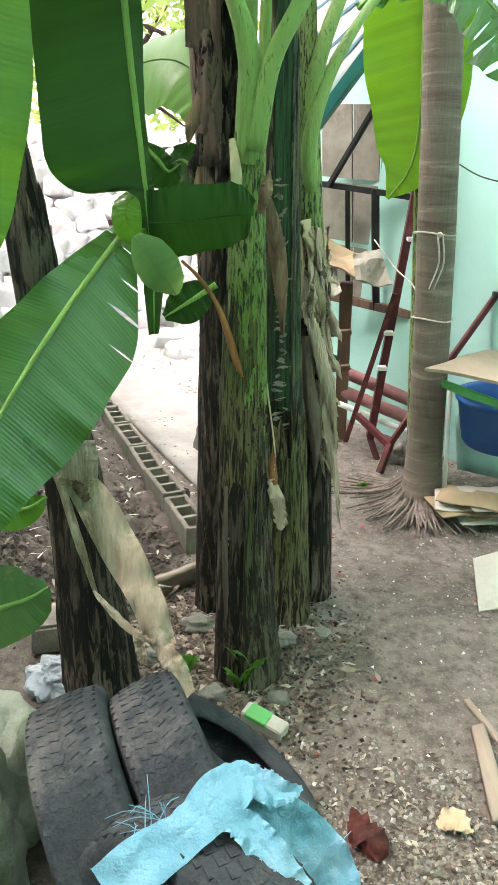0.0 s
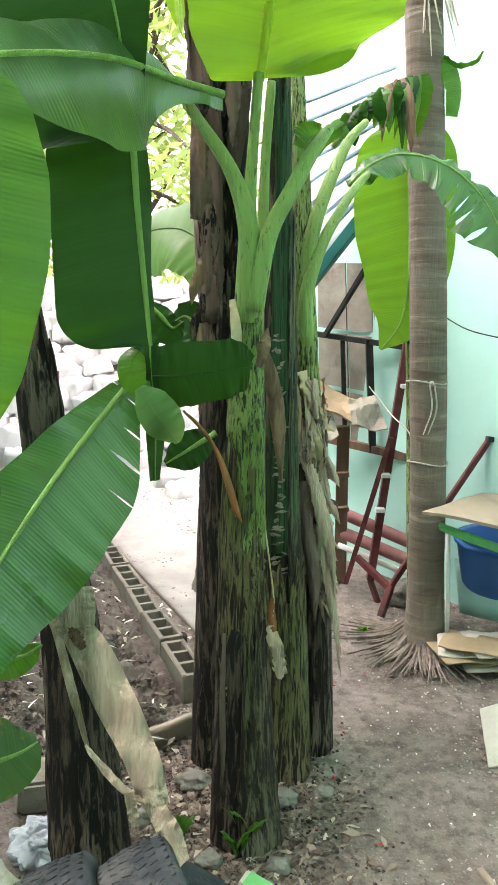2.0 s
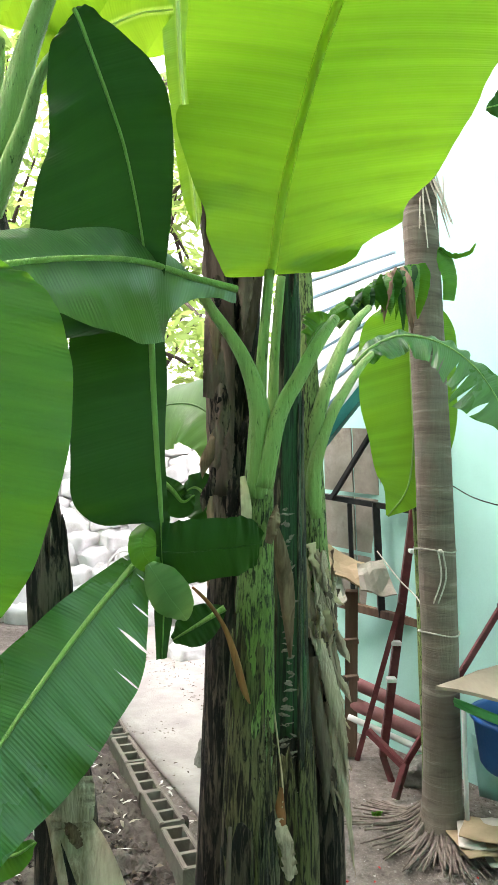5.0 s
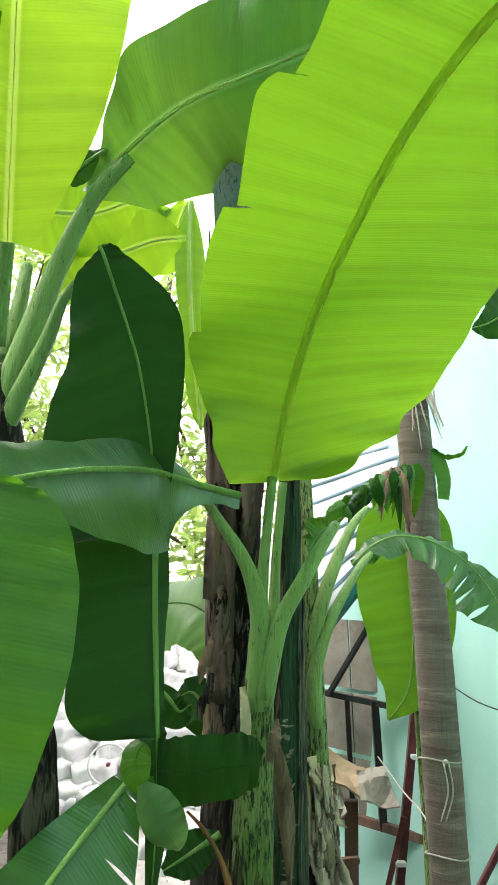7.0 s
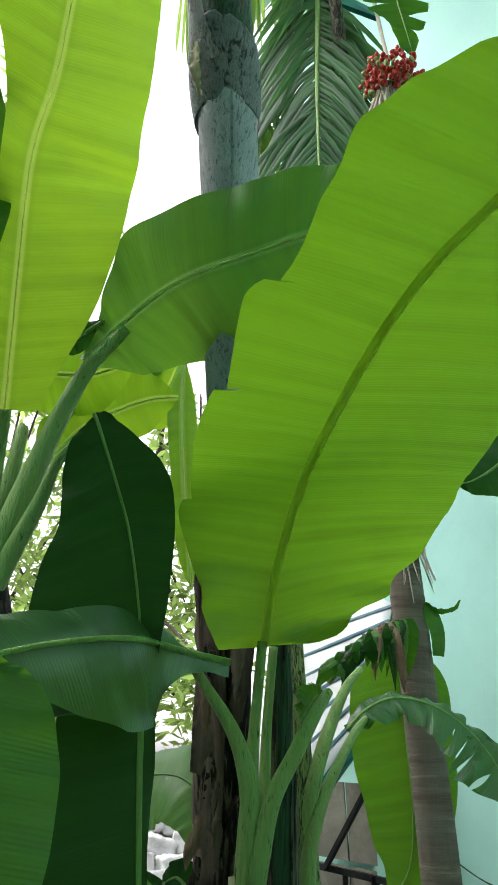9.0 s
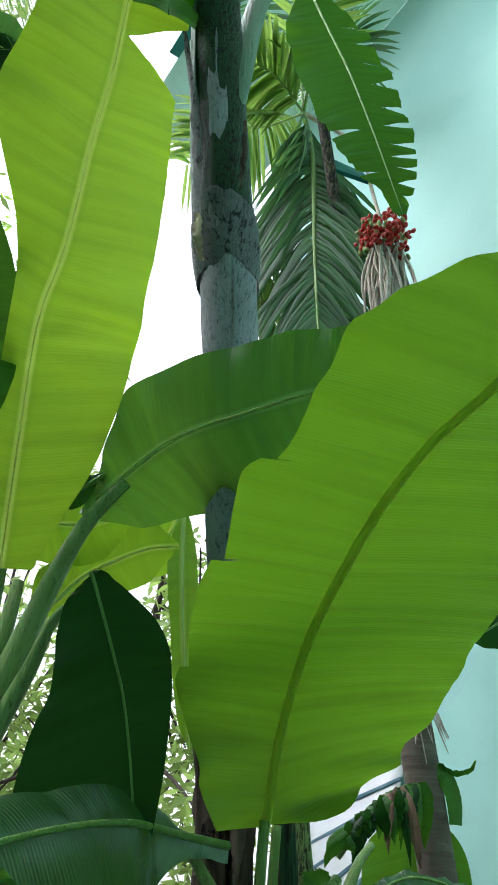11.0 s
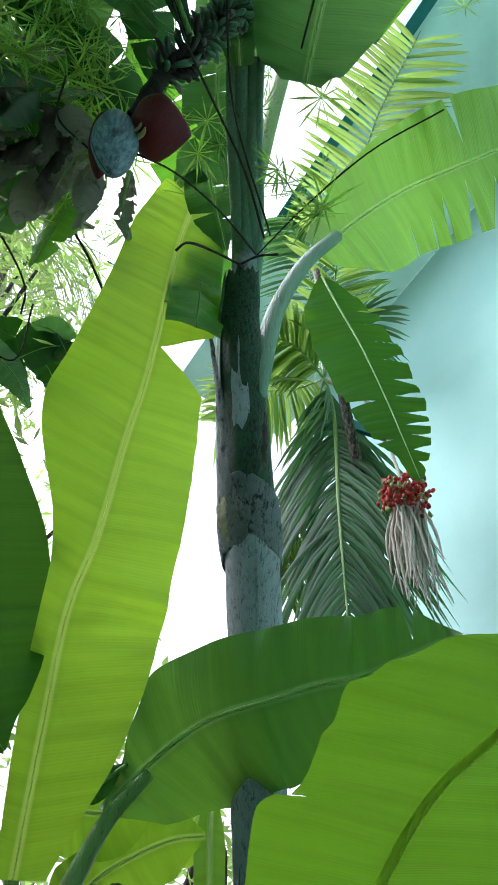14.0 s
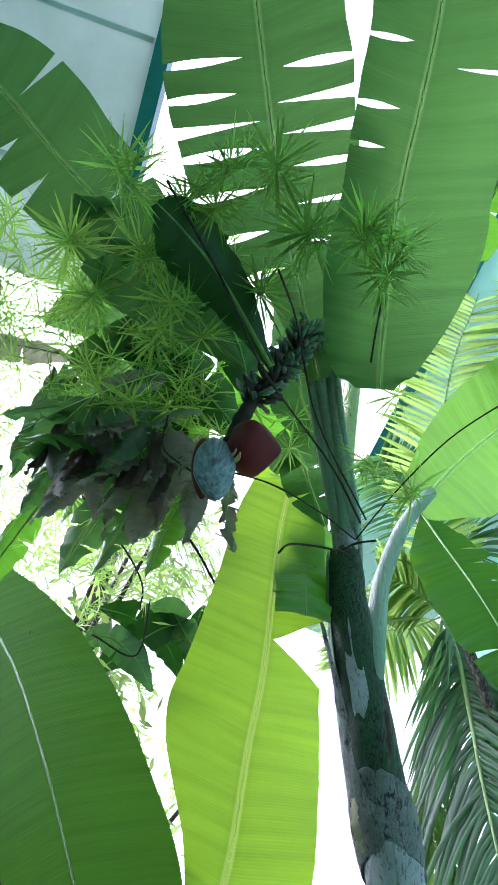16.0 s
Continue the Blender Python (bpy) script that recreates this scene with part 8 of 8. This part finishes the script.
# ---- sacks ----
def sack_mesh(seed):
    bm = bmesh.new()
    bmesh.ops.create_cube(bm, size=1.0)
    bmesh.ops.subdivide_edges(bm, edges=bm.edges[:], cuts=7, use_grid_fill=True)
    for v in bm.verts:
        x, y, z = v.co * 2
        r = 1 - 0.28 * (x ** 4 + y ** 4) / 2
        v.co = Vector((x * 0.32 * (1 - 0.1 * y * y), y * 0.21 * (1 - 0.18 * x * x), z * 0.1 * r))
        v.co += 0.045 * Vector((noise.noise(v.co * 6 + Vector((seed, 0, 0))), noise.noise(v.co * 9 + Vector((0, seed, 0))), noise.noise(v.co * 11 + Vector((0, 0, seed)))))
    return mesh_of("sack", bm, SACK)


sacks = [sack_mesh(s) for s in (1.0, 5.0, 9.0)]
rng = random.Random(2)
for row in range(11):
    for k in range(12):
        ob = new("sandbag", sacks[(row + k) % 3])
        ob.matrix_world = pose(-4.2 + k * 0.44 + (row % 2) * 0.22 + rng.uniform(-0.04, 0.04), 8.2 + row * 0.17 + rng.uniform(-0.05, 0.05), 0.09 + row * 0.178, rng.uniform(-16, 16), rng.uniform(-16, 16), rng.uniform(-90, 90)) @ Matrix.Diagonal((rng.uniform(0.65, 0.9), rng.uniform(0.8, 1.05), rng.uniform(0.95, 1.3), 1))
        tagged(ob, "filled white woven sack stacked in a pile", "sack", "pile of white sacks")
for x, y, s, rz in ((*(-0.551, 6.788, 0)[:2], 0.7, 40), (*(-0.67, 7.155, 0)[:2], 0.8, 10), (*(-0.538, 7.818, 0)[:2], 0.9, 70)):
    ob = new("sandbag", sacks[0])
    ob.matrix_world = pose(x, y, 0.1 * s, 0, 0, rz) @ Matrix.Diagonal((s, s, s, 1))
    tagged(ob, "single white sack lying on the path", "sack", "pile of white sacks")
solo("post", bar((-0.334, 5.729, 0), (-0.325, 5.72, 0.42), 0.07), STEEL_BLACK, "short dark post by the path", "post", smooth=False)
solo("stump", tube([(-0.35, 3.733, -0.022), (-0.341, 3.65, 0.077)], [0.03, 0.028], n=3, sides=10), TWIG, "short black stub by the hollow blocks", "stump")
solo("red_post", bar((*(-1.6, 6.05, 0.956)[:2], 0), (-1.55, 6.05, 1.23), 0.05), STEEL_RED, "red painted steel post", "post", smooth=False)
wheel = thing("bicycle_wheel", "old bicycle wheel leaning by the sacks", "wheel", (-1.35, 7.92, 0.43))
wc = Vector((-1.35, 7.92, 0.62))
for k in range(2):
    ob = new("sandbag", sacks[k])
    ob.matrix_world = pose(-1.35, 7.95, 0.1 + k * 0.2, 0, 0, 20 + 50 * k)
    tagged(ob, "filled white woven sack under the old wheel", "sack", "pile of white sacks")
part("rim", tube([wc + Vector((math.cos(w) * 0.19, 0.04 * math.cos(w), math.sin(w) * 0.19)) for w in [i * math.pi / 8 for i in range(17)]], [0.012] * 17, n=48, sides=8, cap=False), WHITE_PIPE, wheel)
part("hub", tube([wc + Vector((0, -0.03, 0)), wc + Vector((0, 0.03, 0))], [0.02, 0.02], n=2, sides=8), STEEL_RED, wheel)
for w in range(8):
    a = w * math.pi / 4
    part("spoke", tube([wc, wc + Vector((math.cos(a) * 0.19, 0.04 * math.cos(a), math.sin(a) * 0.19))], [0.002, 0.002], n=2, sides=4), WHITE_PIPE, wheel)

# ---- lean-to against the wall ----
lean_to = thing("lean_to", "makeshift lean-to of weathered panels, black steel and a white roof sheet", "shed", (0.756, 4.95, 0.445))
PA, PB, PC, PD = Vector((0.459, 5.225, 2.056)), Vector((0.979, 4.73, 2.028)), Vector((1.079, 4.73, 0.796)), Vector((0.5, 5.225, 0.851))
def on_panel(u, v):
    return PA.lerp(PB, u).lerp(PD.lerp(PC, u), v)
for i, (u0, u1) in enumerate(((0.0, 0.34), (0.34, 0.62), (0.62, 1.0))):
    for j, (v0, v1) in enumerate(((0.0, 0.38), (0.38, 0.7), (0.7, 1.0))):
        part("panel", slab([on_panel(u0 + 0.01, v0 + 0.012), on_panel(u1 - 0.01, v0 + 0.012), on_panel(u1 - 0.01, v1 - 0.012), on_panel(u0 + 0.01, v1 - 0.012)], 0.012, 0.0, 1), GREY_SHEET, lean_to, smooth=False)
def frame_bar(a, b, wide, material=STEEL_BLACK, name="steel_bar", deep=None):
    return part(name, bar(a, b, wide, deep), material, lean_to, smooth=False)
toward = Vector((-0.05, -0.1, 0))
frame_bar(PA + toward, PD + toward, 0.03)
frame_bar(on_panel(0.34, 0.42) + toward, on_panel(0.34, 1.0) + toward, 0.03)
frame_bar(on_panel(0.62, 0.4) + toward, on_panel(0.62, 1.0) + toward, 0.045)
frame_bar(on_panel(0, 0.4) + toward, on_panel(1, 0.42) + toward, 0.035)
frame_bar(on_panel(0.16, 0.41) + toward * 1.3, on_panel(0.75, -0.05) + toward * 1.3, 0.03)
frame_bar(on_panel(0.0, 0.98) + toward, on_panel(1.0, 0.98) + toward, 0.05, WOOD_POST, "wood_rail")
RA, RB, RC, RD = Vector((0.349, 4.51, 1.922)), Vector((0.67, 4.4, 2.343)), Vector((0.984, 4.785, 3.225)), Vector((0.346, 5.28, 3.124))
roof = part("roof_sheet", slab([RA, RB, RC, RD], 0.012, 0.01, 8), WHITE, lean_to, "white corrugated roof sheet")
for k in range(9):
    f = k / 8.5
    a, b = RA.lerp(RD, f), RB.lerp(RC, f)
    part("rib", bar(a + Vector((0, -0.012, 0.0)), b + Vector((0, -0.012, 0.0)), 0.02, 0.02), TEAL if k == 0 else ROOF_BLUE, roof, smooth=False)
frame_bar(RA + Vector((0, -0.05, -0.05)), RB + Vector((0, -0.05, -0.05)), 0.1, TEAL, "teal_beam", 0.05)
wall_back = part("wall_back", slab([RD + Vector((-0.1, 0.15, -0.3)), Vector((1.042, 4.95, 3.281)) + Vector((0, 0.15, -0.3)), Vector((1.012, 4.95, 4.484)) + Vector((0, 0.15, 0)), Vector((0.312, 5.335, 4.688)) + Vector((0, 0.15, 0))], 0.1), WHITE, smooth=False)
tagged(wall_back, "white painted gable behind the lean-to", "wall", kind="structure")

# ---- junk by the wall ----
solo("wooden_post", roughen(bar((0.592, 4.62, 0.022), (0.583, 4.565, 1.033), 0.075, 0.07), 0.006, 18), WOOD_POST, "brown weathered wooden post", "post", smooth=False)
for a, b, c, d, m, lab in (((0.384, 4.4, 1.155), (0.8, 4.345, 1.052), (0.687, 4.73, 1.161), (0.407, 4.73, 1.295), CARD, "sagging brown cardboard on the post"),
                           ((0.599, 4.29, 1.077), (0.796, 4.235, 1.061), (0.739, 4.4, 1.25), (0.59, 4.4, 1.218), GREY_SHEET, "grey scrap of board on the post"),
                           ((0.384, 4.345, 0.988), (0.529, 4.345, 1.004), (0.51, 4.51, 1.124), (0.393, 4.51, 1.14), CARD_PALE, "hanging pale scrap of cloth")):
    solo("scrap_sheet", board(a, b, c, d, 0.012, bend=0.05, n=6, seed=a[0] * 7), m, lab, "scrap", smooth=False)
solo("wood_offcut", bar((0.452, 4.455, 0.743), (0.61, 4.455, 0.757), 0.05, 0.03), WOOD_POST, "short wood offcut nailed to the post", "board", smooth=False)
solo("wood_offcut", bar((0.477, 4.455, 0.524), (0.613, 4.455, 0.542), 0.05, 0.03), WOOD_POST, "short wood offcut nailed to the post", "board", smooth=False)
red_frame = thing("steel_frame", "old maroon steel frame leaning against the wall", "metal frame", (0.719, 4.154, 0))
for a, b, w in (((0.912, 4.345, 1.585), (0.741, 4.345, 0.125), 0.045), ((0.825, 4.29, 1.014), (0.593, 4.345, 0.1), 0.03), ((0.637, 4.235, 0.309), (0.811, 4.07, 0.177), 0.035),
                ((0.752, 4.015, 0.03), (0.816, 4.07, 0.194), 0.035), ((0.816, 4.07, 0.194), (1.345, 4.125, 1.037), 0.03), ((0.741, 4.345, 0.125), (0.785, 4.29, -0.002), 0.03)):
    part("tube_bar", bar(a, b, w), STEEL_RED, red_frame, smooth=False)
for p in ((0.898, 4.29, 1.311), (0.802, 4.29, 0.788), (0.776, 4.29, 0.58)):
    part("tape_band", box((0.055, 0.055, 0.022), Matrix.Translation(p), 0.003), WHITE_PIPE, red_frame, "white tape band", smooth=False)
part("end_cap", box((0.04, 0.05, 0.03), Matrix.Translation((1.342, 4.114, 1.038)), 0.004), STEEL_BLACK, red_frame, "black end cap", smooth=False)
for k, (a, b, r) in enumerate((((0.579, 4.73, 0.448), (1.043, 4.455, 0.308), 0.04), ((0.571, 4.62, 0.348), (1.027, 4.345, 0.225), 0.04))):
    solo("pipe", tube([a, b], [r, r], n=6, sides=14), PIPE_PINK, "faded red plastic pipe lying by the wall", "pipe", "pipes by the wall")
solo("pipe", tube([(0.562, 4.51, 0.29), (1.003, 4.29, 0.164)], [0.018, 0.018], n=6, sides=10), WHITE_PIPE, "thin white pipe lying by the wall", "pipe", "pipes by the wall")
solo("wire", tube([(0.69, 4.29, 1.308), (0.773, 4.07, 1.186), (0.791, 3.63, 1.15), (0.806, 3.63, 1.02)], [0.004] * 4, n=20, sides=6), ROPE, "slack pale wire tied to the palm", "wire")


solo("wire", tube([(0.968, 3.795, 1.717), (1.051, 3.63, 1.655), (1.13, 3.3, 1.626)], [0.003] * 3, n=12, sides=6), TWIG, "thin dark wire strung from the palm", "wire")


def tub():
    ob = thing("tub_table", "blue plastic tub under a plywood sheet with a green cover", "tub", (1.523, 4.426, 0))
    c = Vector((1.276, 3.52, 0.525))
    prof = [(0.0, -0.12), (0.2, -0.12), (0.215, -0.1), (0.25, 0.1), (0.265, 0.11), (0.265, 0.13), (0.235, 0.12), (0.19, -0.09)]
    bm = bmesh.new()
    cols = []
    for i in range(36):
        w = 2 * math.pi * i / 36
        cols.append([bm.verts.new((c.x + math.cos(w) * r, c.y + math.sin(w) * r, c.z + z)) for r, z in prof])
    for i in range(36):
        for j in range(len(prof) - 1):
            if prof[j][0] == 0.0:
                continue
            bm.faces.new((cols[i][j], cols[(i + 1) % 36][j], cols[(i + 1) % 36][j + 1], cols[i][j + 1]))
    part("tub", bm, BLUE_TUB, ob)
    part("plywood_sheet", slab([(0.777, 3.245, 0.86), (1.221, 3.025, 0.836), (1.547, 3.685, 0.81), (1.161, 3.63, 0.847)], 0.014, 0.01, 6), PLYWOOD, ob, "stained plywood sheet", smooth=False)
    part("green_cover", slab([(0.868, 3.278, 0.772), (1.266, 3.08, 0.653), (1.259, 3.08, 0.705), (0.865, 3.278, 0.806)], 0.012, 0.02, 6), GREEN_PLASTIC, ob, "green plastic cover edge")
    part("leg", tube([(0.964, 3.41, 0.218), (0.929, 3.355, 0.735)], [0.011, 0.011], n=4, sides=8), WHITE_PIPE, ob, "white pipe leg")
    part("leg", tube([(1.307, 3.19, 0.266), (1.239, 3.135, 0.725)], [0.011, 0.011], n=4, sides=8), WHITE_PIPE, ob, "white pipe leg")
    part("green_board", slab([(1.15, 3.85, 0.129), (1.523, 3.74, 0.076), (1.48, 3.74, 0.401), (1.104, 3.85, 0.441)], 0.015, 0.01, 4), MINT, ob, "mint painted board")


tub()
rng = random.Random(9)
for k in range(9):
    z = 0.02 + k * 0.014
    c = Vector((1.136, 3.474, 0.022)) + Vector((rng.uniform(-0.05, 0.09), rng.uniform(-0.06, 0.08), 0))
    w = rng.uniform(-0.5, 0.5)
    a, b = Vector((math.cos(w), math.sin(w), 0)) * rng.uniform(0.13, 0.2), Vector((-math.sin(w), math.cos(w), 0)) * rng.uniform(0.1, 0.15)
    up = Vector((0, 0, z))
    tip = Vector((0, 0, rng.uniform(-0.004, 0.02)))
    solo("cardboard_sheet", board(c - a - b + up, c + a - b + up + tip, c + a + b + up, c - a + b + up + tip, 0.006, bend=0.015, n=5, seed=k), (CARD, CARD_PALE)[k % 2], "flattened cardboard piece in a stack", "cardboard", "stack of cardboard")
solo("white_board", board((0.973, 2.889, 0.11), (1.209, 2.935, 0.154), (1.163, 2.706, 0), (0.942, 2.648, 0), 0.01), CARD_PALE, "pale board leaning on the cardboard stack", "board", smooth=False)
awning = part("awning", slab([Vector((0.485, 3.436, 7.075)), Vector((0.724, 3.372, 6.814)), Vector((0.738, 3.278, 6.601)), Vector((0.511, 3.366, 6.845))], 0.03), TEAL, smooth=False)
tagged(awning, "teal window awning on the wall", "awning", kind="structure")
